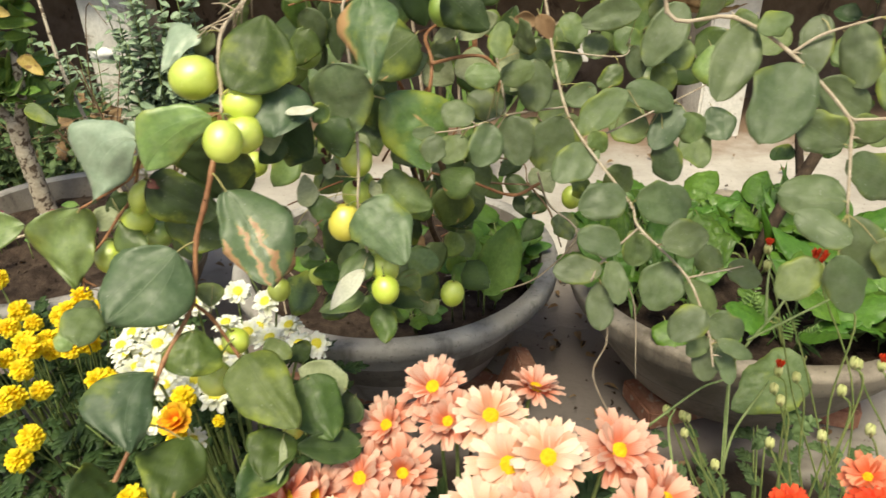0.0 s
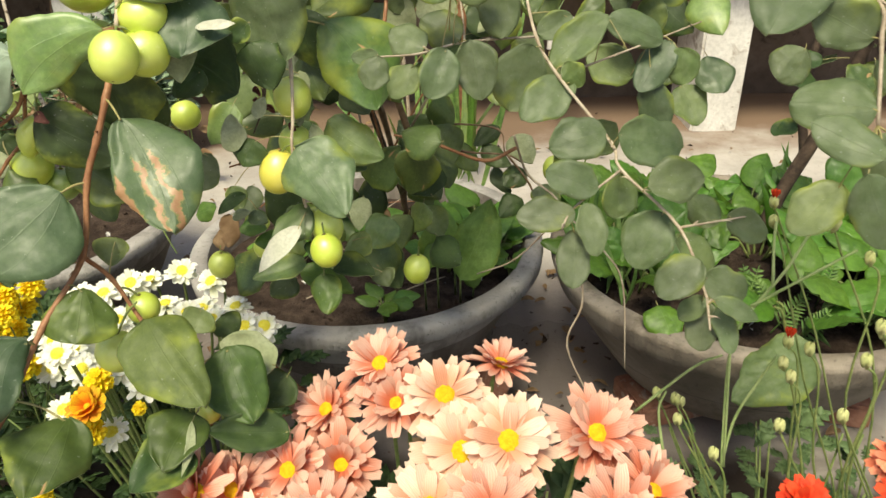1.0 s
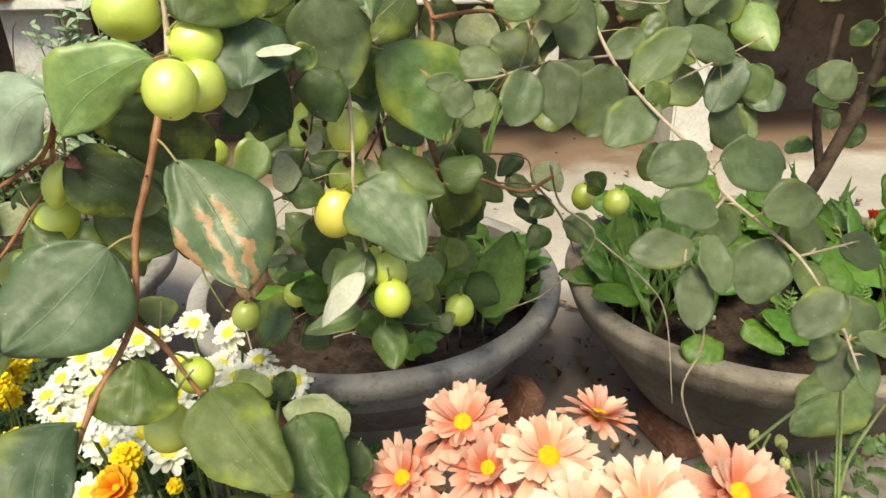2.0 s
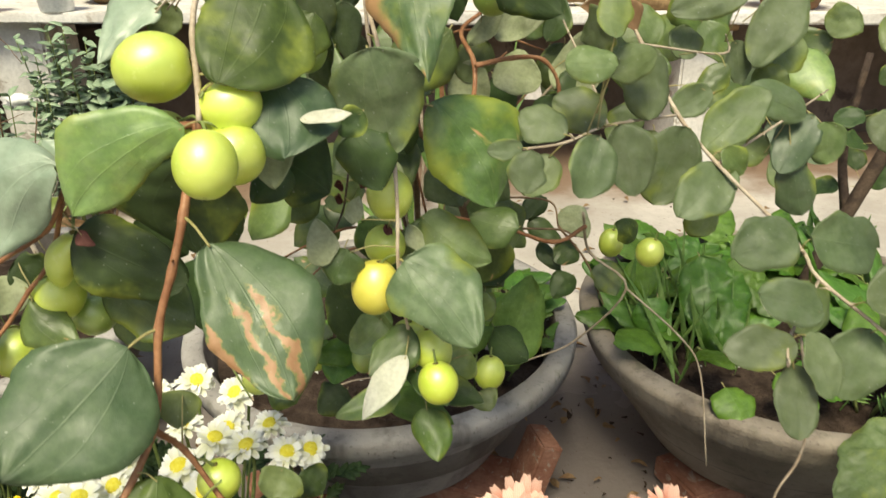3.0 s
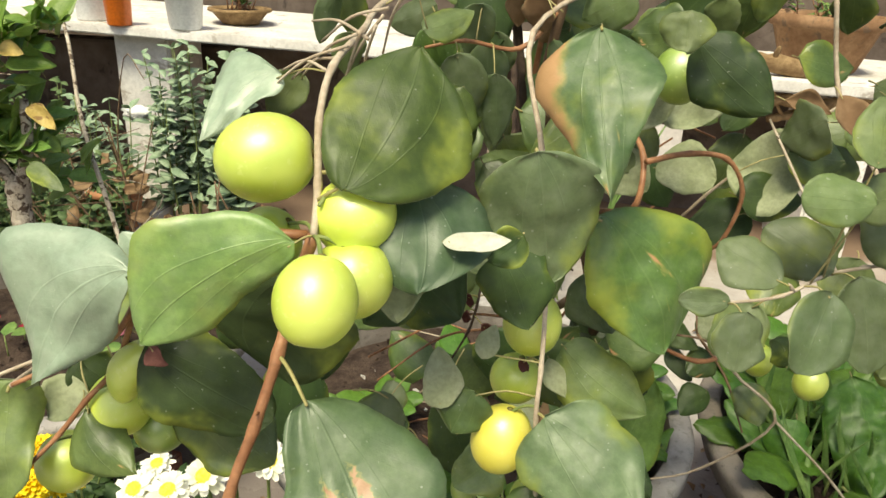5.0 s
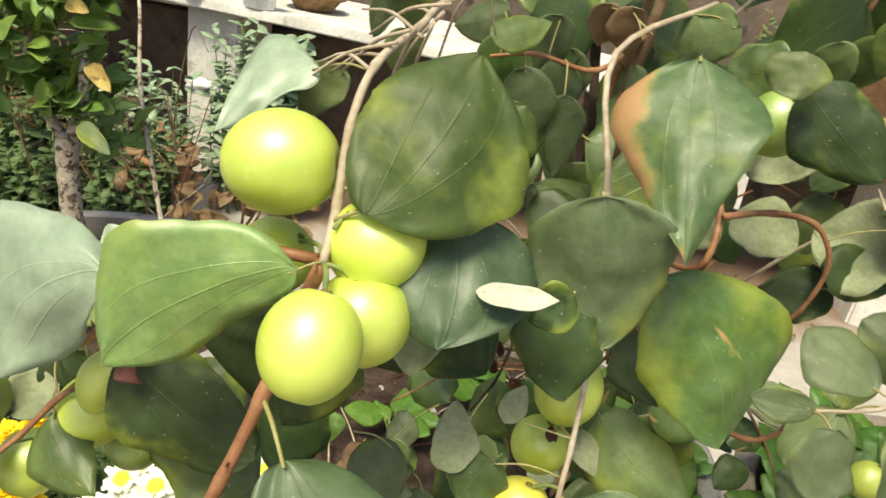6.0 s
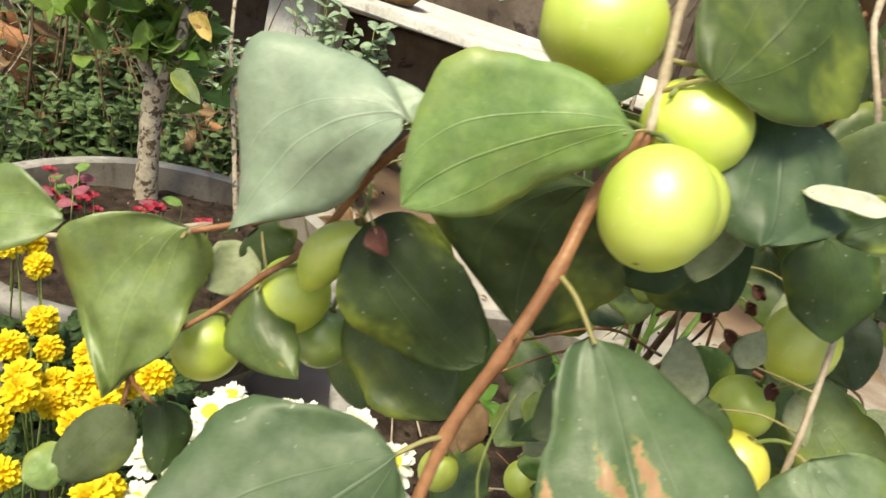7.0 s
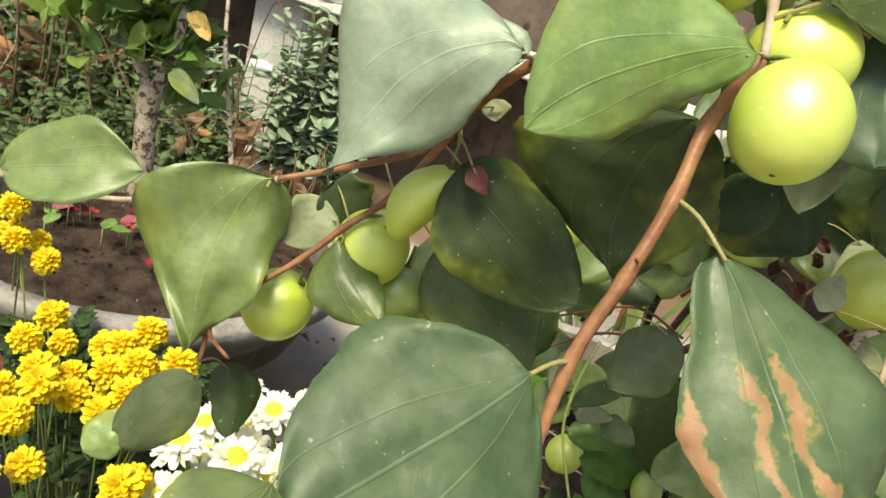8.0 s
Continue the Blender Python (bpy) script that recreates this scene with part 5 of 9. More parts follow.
twig(back, [(0.008, 0.817, 0.751), (0.042, 0.844, 0.751), (0.069, 0.846, 0.748), (0.083, 0.845, 0.725), (0.078, 0.847, 0.692), (0.068, 0.854, 0.674)], 0.0022, 0.0012, BARK_TWIG)
twig(back, [(-0.02, 1.3, 0.33), (-0.05, 1.2, 0.5), (-0.063, 0.958, 0.721), (-0.076, 0.955, 0.813), (-0.087, 0.948, 0.861)], 0.005, 0.003, BARK_DARK)
twig(back, [(-0.02, 1.3, 0.33), (-0.03, 1.1, 0.55), (-0.051, 0.862, 0.752), (-0.059, 0.851, 0.795), (-0.055, 0.835, 0.841), (-0.05, 0.83, 0.9)], 0.0045, 0.003, BARK_BROWN)
twig(back, [(-0.055, 0.835, 0.841), (-0.079, 0.824, 0.817), (-0.113, 0.815, 0.821), (-0.138, 0.812, 0.816)], 0.0018, 0.001, BARK_TWIG)
twig(back, [(0.147, 0.948, 0.548), (0.108, 0.933, 0.538), (0.05, 0.936, 0.559), (-0.001, 0.931, 0.574)], 0.0024, 0.0016, BARK_TWIG)
twig(back, [(0.145, 0.955, 0.561), (0.168, 0.995, 0.493), (0.208, 0.97, 0.455), (0.159, 1.005, 0.363), (0.102, 1.023, 0.326)], 0.0018, 0.001, BARK_PALE)
twig(back, [(0.208, 0.97, 0.455), (0.265, 0.937, 0.406), (0.289, 0.919, 0.364), (0.291, 0.874, 0.264)], 0.0013, 0.0009, BARK_PALE)
leaf(back, (0.019, 1.054, 0.552), (0.002, 1.028, 0.527), 0.025, (-0.05, -0.78, 0.62), LEAF_DRY, cup=-0.1, wave=0.15, under=LEAF_DRY, stalk=(0.019, 1.062, 0.55))
leaf(back, (-0.018, 0.973, 0.457), (-0.029, 0.944, 0.425), 0.013, (-0.05, -0.78, 0.62), LEAF_DRY, cup=-0.1, wave=0.15, under=LEAF_DRY, stalk=(-0.018, 0.981, 0.455))
leaf(back, (-0.042, 0.917, 0.5), (-0.047, 0.888, 0.469), 0.028, (-0.05, -0.78, 0.62), LEAF_UNDER, cup=-0.1, stalk=(-0.042, 0.925, 0.498))
leaf(back, (0.006, 0.93, 0.462), (-0.035, 0.906, 0.438), 0.031, (-0.05, -0.78, 0.62), LEAF_GREY, cup=-0.1, stalk=(0.006, 0.938, 0.46))
leaf(back, (-0.043, 0.882, 0.452), (0.004, 0.846, 0.411), 0.052, (-0.05, -0.78, 0.62), LEAF_MID, cup=-0.1, stalk=(-0.043, 0.89, 0.45))
leaf(back, (0.069, 1.084, 0.503), (0.105, 1.056, 0.476), 0.037, (-0.05, -0.78, 0.62), LEAF_MID, cup=-0.1, stalk=(0.069, 1.092, 0.501))
leaf(back, (0.112, 1.082, 0.502), (0.152, 1.057, 0.482), 0.031, (-0.05, -0.78, 0.62), LEAF_SPOT, cup=-0.1, stalk=(0.112, 1.09, 0.5))
leaf(back, (0.136, 1.094, 0.526), (0.099, 1.072, 0.507), 0.028, (-0.05, -0.78, 0.62), LEAF_SHADED, cup=-0.1, stalk=(0.136, 1.102, 0.524))
leaf(back, (0.041, 1.09, 0.469), (0.088, 1.082, 0.483), 0.024, (-0.05, -0.78, 0.62), LEAF_SHADED, cup=-0.1, stalk=(0.041, 1.098, 0.467))
leaf(back, (0.149, 1.067, 0.519), (0.18, 1.039, 0.492), 0.040, (-0.05, -0.78, 0.62), LEAF_UNDER, cup=-0.1, stalk=(0.149, 1.075, 0.517))
leaf(back, (0.224, 1.001, 0.502), (0.201, 1.002, 0.529), 0.033, (-0.05, -0.78, 0.62), LEAF_SHADED, cup=-0.1, stalk=(0.224, 1.009, 0.5))
leaf(back, (0.172, 1.064, 0.47), (0.139, 1.045, 0.457), 0.036, (-0.05, -0.78, 0.62), LEAF_SPOT, cup=-0.1, stalk=(0.172, 1.072, 0.468))
leaf(back, (0.187, 1.009, 0.472), (0.201, 0.979, 0.441), 0.041, (-0.05, -0.78, 0.62), LEAF_GREY, cup=-0.1, stalk=(0.187, 1.017, 0.47))
leaf(back, (0.167, 1.047, 0.435), (0.134, 1.025, 0.417), 0.034, (-0.05, -0.78, 0.62), LEAF_MID, cup=-0.1, stalk=(0.167, 1.055, 0.433))
leaf(back, (0.128, 1.086, 0.467), (0.153, 1.058, 0.439), 0.024, (-0.05, -0.78, 0.62), LEAF_GREY, cup=-0.1, stalk=(0.128, 1.094, 0.465))
twig(back, [(0.02, 1.05, 0.543), (0.072, 1.05, 0.546), (0.132, 1.054, 0.536), (0.14, 1.04, 0.509)], 0.0017, 0.001, BARK_BROWN)
twig(back, [(0.041, 1.039, 0.524), (0.085, 1.032, 0.513), (0.141, 1.038, 0.505), (0.166, 1.051, 0.488)], 0.0017, 0.001, BARK_BROWN)
twig(back, [(0.14, 1.04, 0.509), (0.175, 1.028, 0.464), (0.19, 0.994, 0.421)], 0.0017, 0.001, BARK_BROWN)
fruit(back, (0.023, 0.829, 0.805), 0.034, FRUIT_DEEP, (0, 0, 1), 1.1)
fruit(back, (0.209, 1.041, 0.482), 0.031, FRUIT_GREEN, (0.1, 0, 1), 1.2)
fruit(back, (0.232, 0.972, 0.5), 0.032, FRUIT_GREEN, (0.3, 0, 1), 1.1)
fruit(back, (-0.123, 0.797, 0.772), 0.034, FRUIT_DEEP, (0, 0, 1), 1.1)
leaf(back, (-0.112, 0.779, 0.799), (-0.128, 0.762, 0.766), 0.032, (0.19, -0.93, 0.32), LEAF_MID, cup=-0.1, stalk=(-0.112, 0.783, 0.798))
leaf(back, (0.023, 0.8, 0.829), (0.068, 0.78, 0.793), 0.044, (-0.3, -0.91, 0.28), LEAF_SHADED, cup=-0.1, stalk=(0.023, 0.804, 0.828))
leaf(back, (0.012, 0.784, 0.847), (0.01, 0.772, 0.826), 0.032, (-0.24, -0.93, 0.28), LEAF_DULL, cup=-0.15, kind="heart", stalk=(0.012, 0.788, 0.846))
leaf(back, (0.033, 0.893, 0.726), (0.077, 0.88, 0.724), 0.039, (-0.25, -0.86, 0.44), LEAF_UNDER, cup=0.1, kind="round", stalk=(0.033, 0.897, 0.725))
leaf(back, (0.125, 0.843, 0.74), (0.079, 0.883, 0.736), 0.063, (-0.34, -0.84, 0.42), LEAF_UNDER, cup=0.15, stalk=(0.125, 0.847, 0.739))
leaf(back, (0.065, 0.903, 0.758), (0.05, 0.913, 0.786), 0.052, (-0.25, -0.9, 0.36), LEAF_UNDER, stalk=(0.065, 0.907, 0.757))
leaf(back, (0.021, 0.897, 0.775), (0.035, 0.891, 0.762), 0.042, (-0.21, -0.9, 0.37), LEAF_UNDER, stalk=(0.024, 0.88, 0.787))
leaf(back, (0, 0.911, 0.727), (0.032, 0.898, 0.705), 0.043, (-0.18, -0.88, 0.45), LEAF_UNDER, stalk=(0, 0.915, 0.726))
leaf(back, (0.1, 0.865, 0.704), (0.052, 0.873, 0.679), 0.038, (-0.26, -0.75, 0.61), LEAF_SHADED, cup=0.1, stalk=(0.08, 0.846, 0.706))
leaf(back, (0.083, 0.892, 0.668), (0.055, 0.903, 0.674), 0.027, (-0.23, -0.75, 0.62), LEAF_POT, stalk=(0.083, 0.896, 0.667))
leaf(back, (0.092, 0.935, 0.748), (0.108, 0.937, 0.788), 0.028, (-0.3, -0.88, 0.35), LEAF_SPOT, kind="long", stalk=(0.092, 0.939, 0.747))
leaf(back, (-0.186, 0.779, 0.848), (-0.199, 0.789, 0.816), 0.016, (0.23, -0.93, 0.28), LEAF_GREY, cup=-0.1, stalk=(-0.148, 0.773, 0.851))
leaf(back, (-0.182, 0.79, 0.852), (-0.177, 0.804, 0.816), 0.020, (0.2, -0.94, 0.28), LEAF_DULL, cup=-0.1, stalk=(-0.148, 0.773, 0.851))
leaf(back, (-0.135, 0.816, 0.829), (-0.121, 0.825, 0.776), 0.031, (0.08, -0.94, 0.34), LEAF_MID, cup=-0.1, stalk=(-0.132, 0.813, 0.817))
leaf(back, (-0.099, 0.827, 0.819), (-0.102, 0.834, 0.767), 0.029, (0.02, -0.94, 0.35), LEAF_GREY, cup=-0.1, stalk=(-0.096, 0.819, 0.819))
leaf(back, (-0.137, 0.785, 0.829), (-0.107, 0.805, 0.841), 0.020, (0.07, -0.96, 0.28), LEAF_DULL, cup=-0.1, stalk=(-0.14, 0.778, 0.855))
leaf(back, (-0.069, 0.809, 0.853), (-0.064, 0.823, 0.825), 0.021, (-0.06, -0.96, 0.27), LEAF_DRY, cup=-0.1, stalk=(-0.061, 0.804, 0.838))
leaf(back, (-0.08, 0.819, 0.853), (-0.081, 0.834, 0.827), 0.017, (-0.02, -0.96, 0.26), LEAF_DRY, cup=-0.1, stalk=(-0.056, 0.81, 0.841))
leaf(back, (-0.066, 0.838, 0.835), (-0.053, 0.851, 0.817), 0.018, (-0.07, -0.96, 0.29), LEAF_DRY, cup=-0.1, stalk=(-0.061, 0.833, 0.835))
leaf(back, (-0.012, 0.822, 0.852), (-0.043, 0.842, 0.834), 0.032, (-0.14, -0.96, 0.25), LEAF_DULL, cup=-0.1, stalk=(-0.034, 0.841, 0.853))
leaf(back, (0.05, 0.849, 0.852), (0.055, 0.861, 0.818), 0.023, (-0.28, -0.92, 0.27), LEAF_DULL, cup=-0.1, stalk=(0.05, 0.853, 0.851))
leaf(back, (0.075, 0.862, 0.856), (0.07, 0.878, 0.821), 0.024, (-0.31, -0.92, 0.26), LEAF_SPOT, cup=-0.1, stalk=(0.075, 0.866, 0.855))
leaf(back, (0.072, 0.842, 0.866), (0.074, 0.857, 0.835), 0.023, (-0.32, -0.92, 0.24), LEAF_DULL, cup=-0.1, stalk=(0.072, 0.846, 0.865))
leaf(back, (-0.172, 0.759, 0.829), (-0.178, 0.77, 0.801), 0.019, (0.2, -0.92, 0.33), LEAF_DULL, cup=-0.1, stalk=(-0.151, 0.755, 0.847))
leaf(back, (-0.092, 0.867, 0.822), (-0.102, 0.878, 0.781), 0.027, (0.01, -0.95, 0.33), LEAF_GREY, cup=-0.1, stalk=(-0.092, 0.871, 0.821))
leaf(back, (-0.106, 0.882, 0.784), (-0.109, 0.89, 0.743), 0.028, (0.03, -0.92, 0.39), LEAF_SPOT, cup=-0.1, stalk=(-0.106, 0.886, 0.783))
leaf(back, (-0.097, 0.92, 0.766), (-0.086, 0.924, 0.714), 0.026, (0, -0.91, 0.41), LEAF_GREY, cup=-0.1, stalk=(-0.097, 0.924, 0.765))
leaf(back, (-0.043, 0.959, 0.769), (-0.03, 0.962, 0.714), 0.023, (-0.09, -0.92, 0.39), LEAF_GREY, cup=-0.1, stalk=(-0.069, 0.956, 0.767))
leaf(back, (0.115, 0.816, 0.784), (0.095, 0.838, 0.763), 0.039, (-0.37, -0.85, 0.37), LEAF_GREY, cup=-0.1, stalk=(0.135, 0.821, 0.779))
leaf(back, (0.104, 0.837, 0.757), (0.144, 0.835, 0.754), 0.036, (-0.39, -0.83, 0.4), LEAF_SPOT, cup=-0.1, stalk=(0.075, 0.845, 0.739))
leaf(back, (-0.132, 0.817, 0.841), (-0.164, 0.828, 0.826), 0.024, (0.12, -0.95, 0.28), LEAF_GREY, cup=-0.1, stalk=(-0.128, 0.813, 0.818))
leaf(back, (0.028, 0.853, 0.83), (-0.005, 0.876, 0.824), 0.039, (-0.2, -0.94, 0.28), LEAF_SPOT, cup=-0.1, stalk=(0.028, 0.857, 0.829))
leaf(back, (-0.117, 0.795, 0.816), (-0.111, 0.803, 0.766), 0.030, (0.05, -0.93, 0.37), LEAF_GREY, cup=-0.1, stalk=(-0.119, 0.814, 0.82))
leaf(back, (-0.094, 0.805, 0.804), (-0.092, 0.811, 0.755), 0.022, (0, -0.92, 0.39), LEAF_GREY, cup=-0.1, stalk=(-0.096, 0.819, 0.819))
leaf(back, (-0.104, 0.819, 0.843), (-0.11, 0.831, 0.804), 0.024, (0.03, -0.95, 0.3), LEAF_GREY, cup=-0.1, stalk=(-0.107, 0.816, 0.82))
leaf(back, (-0.058, 0.836, 0.822), (-0.045, 0.843, 0.77), 0.017, (-0.08, -0.94, 0.34), LEAF_GREY, cup=-0.1, stalk=(-0.057, 0.84, 0.825))
# dried flower bits on the middle shoot
leaf(middle, (-0.102, 0.723, 0.694), (-0.099, 0.725, 0.684), 0.006, (-0.21, -0.86, 0.47), LEAF_WITHERED, cup=0.35, wave=0.2, under=LEAF_WITHERED, stalk=(-0.095, 0.726, 0.69))
leaf(middle, (-0.102, 0.72, 0.685), (-0.101, 0.722, 0.675), 0.006, (-0.21, -0.85, 0.49), LEAF_WITHERED, cup=0.35, wave=0.2, under=LEAF_WITHERED, stalk=(-0.097, 0.724, 0.683))
leaf(middle, (-0.086, 0.724, 0.693), (-0.081, 0.726, 0.685), 0.006, (-0.25, -0.85, 0.47), LEAF_WITHERED, cup=0.35, wave=0.2, under=LEAF_WITHERED, stalk=(-0.095, 0.727, 0.691))
leaf(middle, (-0.07, 0.698, 0.669), (-0.066, 0.7, 0.66), 0.006, (-0.3, -0.79, 0.53), LEAF_WITHERED, cup=0.35, wave=0.2, under=LEAF_WITHERED, stalk=(-0.062, 0.675, 0.681))
leaf(middle, (-0.093, 0.715, 0.679), (-0.086, 0.717, 0.671), 0.006, (-0.24, -0.83, 0.5), LEAF_WITHERED, cup=0.35, wave=0.2, under=LEAF_WITHERED, stalk=(-0.098, 0.724, 0.68))
leaf(middle, (-0.085, 0.731, 0.699), (-0.078, 0.733, 0.692), 0.006, (-0.25, -0.86, 0.45), LEAF_WITHERED, cup=0.35, wave=0.2, under=LEAF_WITHERED, stalk=(-0.094, 0.733, 0.698))
twig(middle, [(-0.093, 0.737, 0.704), (-0.096, 0.724, 0.687), (-0.1, 0.723, 0.67), (-0.109, 0.722, 0.651)], 0.0009, 0.0006, BARK_DARK)
# the zigzag twig with round leaves
zigzag = twig(tree, [(0.12, 0.86, 0.86), (0.135, 0.855, 0.796), (0.135, 0.797, 0.767), (0.14, 0.725, 0.73), (0.155, 0.687, 0.706), (0.19, 0.634, 0.668), (0.194, 0.611, 0.655), (0.231, 0.574, 0.624), (0.239, 0.523, 0.596)], 0.0016, 0.0010, BARK_PALE, "branch", label="pale zigzag jujube twig with round dusty leaves", thorns=6)
twig(zigzag, [(0.165, 0.574, 0.638), (0.157, 0.543, 0.607), (0.158, 0.542, 0.578), (0.15, 0.544, 0.542), (0.175, 0.553, 0.48)], 0.0008, 0.0006, BARK_PALE)
twig(zigzag, [(0.14, 0.725, 0.73), (0.079, 0.692, 0.734), (0.044, 0.665, 0.732), (0.013, 0.649, 0.734)], 0.0010, 0.0007, BARK_PALE, thorns=2)
twig(zigzag, [(0.194, 0.611, 0.655), (0.153, 0.566, 0.646), (0.141, 0.545, 0.64)], 0.0010, 0.0007, BARK_PALE, thorns=2)
twig(zigzag, [(0.231, 0.574, 0.624), (0.293, 0.603, 0.618)], 0.0010, 0.0007, BARK_PALE, thorns=2)
twig(zigzag, [(0.135, 0.797, 0.767), (0.213, 0.821, 0.753), (0.228, 0.853, 0.763)], 0.0010, 0.0007, BARK_PALE, thorns=2)
twig(zigzag, [(0.079, 0.692, 0.734), (0.078, 0.729, 0.752), (0.071, 0.794, 0.787)], 0.0010, 0.0007, BARK_PALE, thorns=2)
twig(zigzag, [(0.155, 0.687, 0.706), (0.246, 0.765, 0.714), (0.309, 0.82, 0.72)], 0.0010, 0.0007, BARK_PALE, thorns=2)
twig(zigzag, [(0.239, 0.523, 0.596), (0.235, 0.499, 0.586)], 0.0010, 0.0007, BARK_PALE, thorns=2)
leaf(zigzag, (0.072, 0.662, 0.779), (0.04, 0.661, 0.783), 0.024, (0.151, -0.862, 0.483), LEAF_DULL, peak=0.5, kind="full", asym=0.04, cup=-0.1, wave=0.05, stalk=(0.061, 0.678, 0.733))
leaf(zigzag, (0.073, 0.683, 0.771), (0.105, 0.684, 0.783), 0.025, (0.129, -0.933, 0.335), LEAF_DULL, peak=0.42, kind="full", asym=0.10, cup=-0.1, wave=0.05, stalk=(0.07, 0.685, 0.734))
leaf(zigzag, (0.108, 0.715, 0.781), (0.109, 0.694, 0.735), 0.037, (0.143, -0.91, 0.39), LEAF_GREY, peak=0.42, kind="full", asym=0.02, cup=-0.1, wave=0.05, stalk=(0.078, 0.729, 0.752))
leaf(zigzag, (0.071, 0.667, 0.794), (0.075, 0.679, 0.825), 0.021, (-0.025, -0.961, 0.274), LEAF_DULL, peak=0.46, kind="full", asym=-0.08, cup=-0.1, wave=0.05, stalk=(0.067, 0.679, 0.746))
leaf(zigzag, (0.075, 0.686, 0.737), (0.043, 0.702, 0.753), 0.031, (0.098, -0.936, 0.338), LEAF_GREY, peak=0.42, kind="full", asym=0.11, cup=-0.1, wave=0.05, stalk=(0.075, 0.689, 0.734))
leaf(zigzag, (0.048, 0.679, 0.732), (0.02, 0.693, 0.748), 0.029, (0.272, -0.807, 0.524), LEAF_GREY, peak=0.46, kind="full", asym=-0.04, cup=-0.06, wave=0.05, stalk=(0.053, 0.672, 0.732))
leaf(zigzag, (0.065, 0.664, 0.736), (0.05, 0.644, 0.702), 0.032, (0.129, -0.902, 0.412), LEAF_GREY, peak=0.5, kind="full", asym=-0.07, cup=0.08, wave=0.05, stalk=(0.057, 0.675, 0.733))
leaf(zigzag, (0.083, 0.678, 0.739), (0.091, 0.659, 0.695), 0.035, (-0.07, -0.915, 0.398), LEAF_GREY, peak=0.42, kind="full", asym=-0.06, cup=0.05, wave=0.05, stalk=(0.075, 0.689, 0.734))
leaf(zigzag, (0.039, 0.68, 0.72), (0.019, 0.665, 0.698), 0.026, (-0.145, -0.834, 0.533), LEAF_DULL, peak=0.46, kind="full", asym=-0.10, cup=0.05, wave=0.05, stalk=(0.048, 0.668, 0.732))
leaf(zigzag, (0.015, 0.631, 0.739), (0.01, 0.615, 0.719), 0.023, (0.107, -0.889, 0.446), LEAF_GREY, peak=0.46, kind="full", asym=-0.01, cup=-0.06, wave=0.05, stalk=(0.013, 0.649, 0.734))
leaf(zigzag, (0.014, 0.647, 0.736), (-0.008, 0.651, 0.733), 0.013, (0.349, -0.88, 0.322), LEAF_GREY, peak=0.5, kind="full", asym=-0.03, cup=0.08, wave=0.05, stalk=(0.013, 0.649, 0.734))
leaf(zigzag, (0.135, 0.7, 0.729), (0.115, 0.687, 0.676), 0.044, (0.082, -0.885, 0.459), LEAF_GREY, peak=0.5, kind="full", asym=0.08, cup=0.08, wave=0.05, stalk=(0.146, 0.711, 0.721))
leaf(zigzag, (0.23, 0.826, 0.801), (0.167, 0.829, 0.786), 0.032, (0.084, -0.963, 0.257), LEAF_GREY, peak=0.42, kind="full", asym=0.10, cup=0.08, wave=0.05, stalk=(0.222, 0.841, 0.759))
leaf(zigzag, (0.28, 0.843, 0.803), (0.239, 0.816, 0.743), 0.043, (-0.186, -0.876, 0.445), LEAF_GREY, peak=0.42, kind="full", asym=0.02, cup=0.05, wave=0.05, stalk=(0.24, 0.851, 0.773))
leaf(zigzag, (0.23, 0.838, 0.761), (0.236, 0.828, 0.725), 0.025, (0.042, -0.959, 0.281), LEAF_GREY, peak=0.46, kind="full", asym=0.00, cup=0.05, wave=0.05, stalk=(0.222, 0.841, 0.759))
leaf(zigzag, (0.181, 0.836, 0.748), (0.196, 0.852, 0.772), 0.031, (0.081, -0.915, 0.396), LEAF_GREY, peak=0.46, kind="full", asym=0.04, cup=0.05, wave=0.05, stalk=(0.194, 0.815, 0.756))
leaf(zigzag, (0.21, 0.804, 0.748), (0.185, 0.8, 0.726), 0.023, (-0.284, -0.847, 0.45), LEAF_SPOT, peak=0.46, kind="full", asym=-0.08, cup=-0.1, wave=0.05, stalk=(0.203, 0.818, 0.755))
leaf(zigzag, (0.142, 0.782, 0.763), (0.141, 0.767, 0.74), 0.020, (0.136, -0.954, 0.268), LEAF_SPOT, peak=0.5, kind="full", asym=0.02, cup=0.05, wave=0.05, stalk=(0.136, 0.779, 0.758))
leaf(zigzag, (0.174, 0.752, 0.741), (0.143, 0.746, 0.728), 0.025, (-0.138, -0.942, 0.306), LEAF_GREY, peak=0.5, kind="full", asym=-0.11, cup=0.08, wave=0.05, stalk=(0.138, 0.752, 0.744))
leaf(zigzag, (0.196, 0.711, 0.749), (0.149, 0.696, 0.713), 0.032, (-0.232, -0.798, 0.556), LEAF_DULL, peak=0.5, kind="full", asym=0.11, cup=0.08, wave=0.05, stalk=(0.189, 0.716, 0.709))
leaf(zigzag, (0.206, 0.762, 0.736), (0.259, 0.755, 0.717), 0.031, (-0.319, -0.803, 0.504), LEAF_GREY, peak=0.46, kind="full", asym=-0.09, cup=-0.06, wave=0.05, stalk=(0.223, 0.746, 0.712))
leaf(zigzag, (0.236, 0.768, 0.682), (0.194, 0.781, 0.703), 0.038, (-0.157, -0.837, 0.525), LEAF_DULL, peak=0.46, kind="full", asym=-0.05, cup=0.08, wave=0.05, stalk=(0.246, 0.765, 0.714))
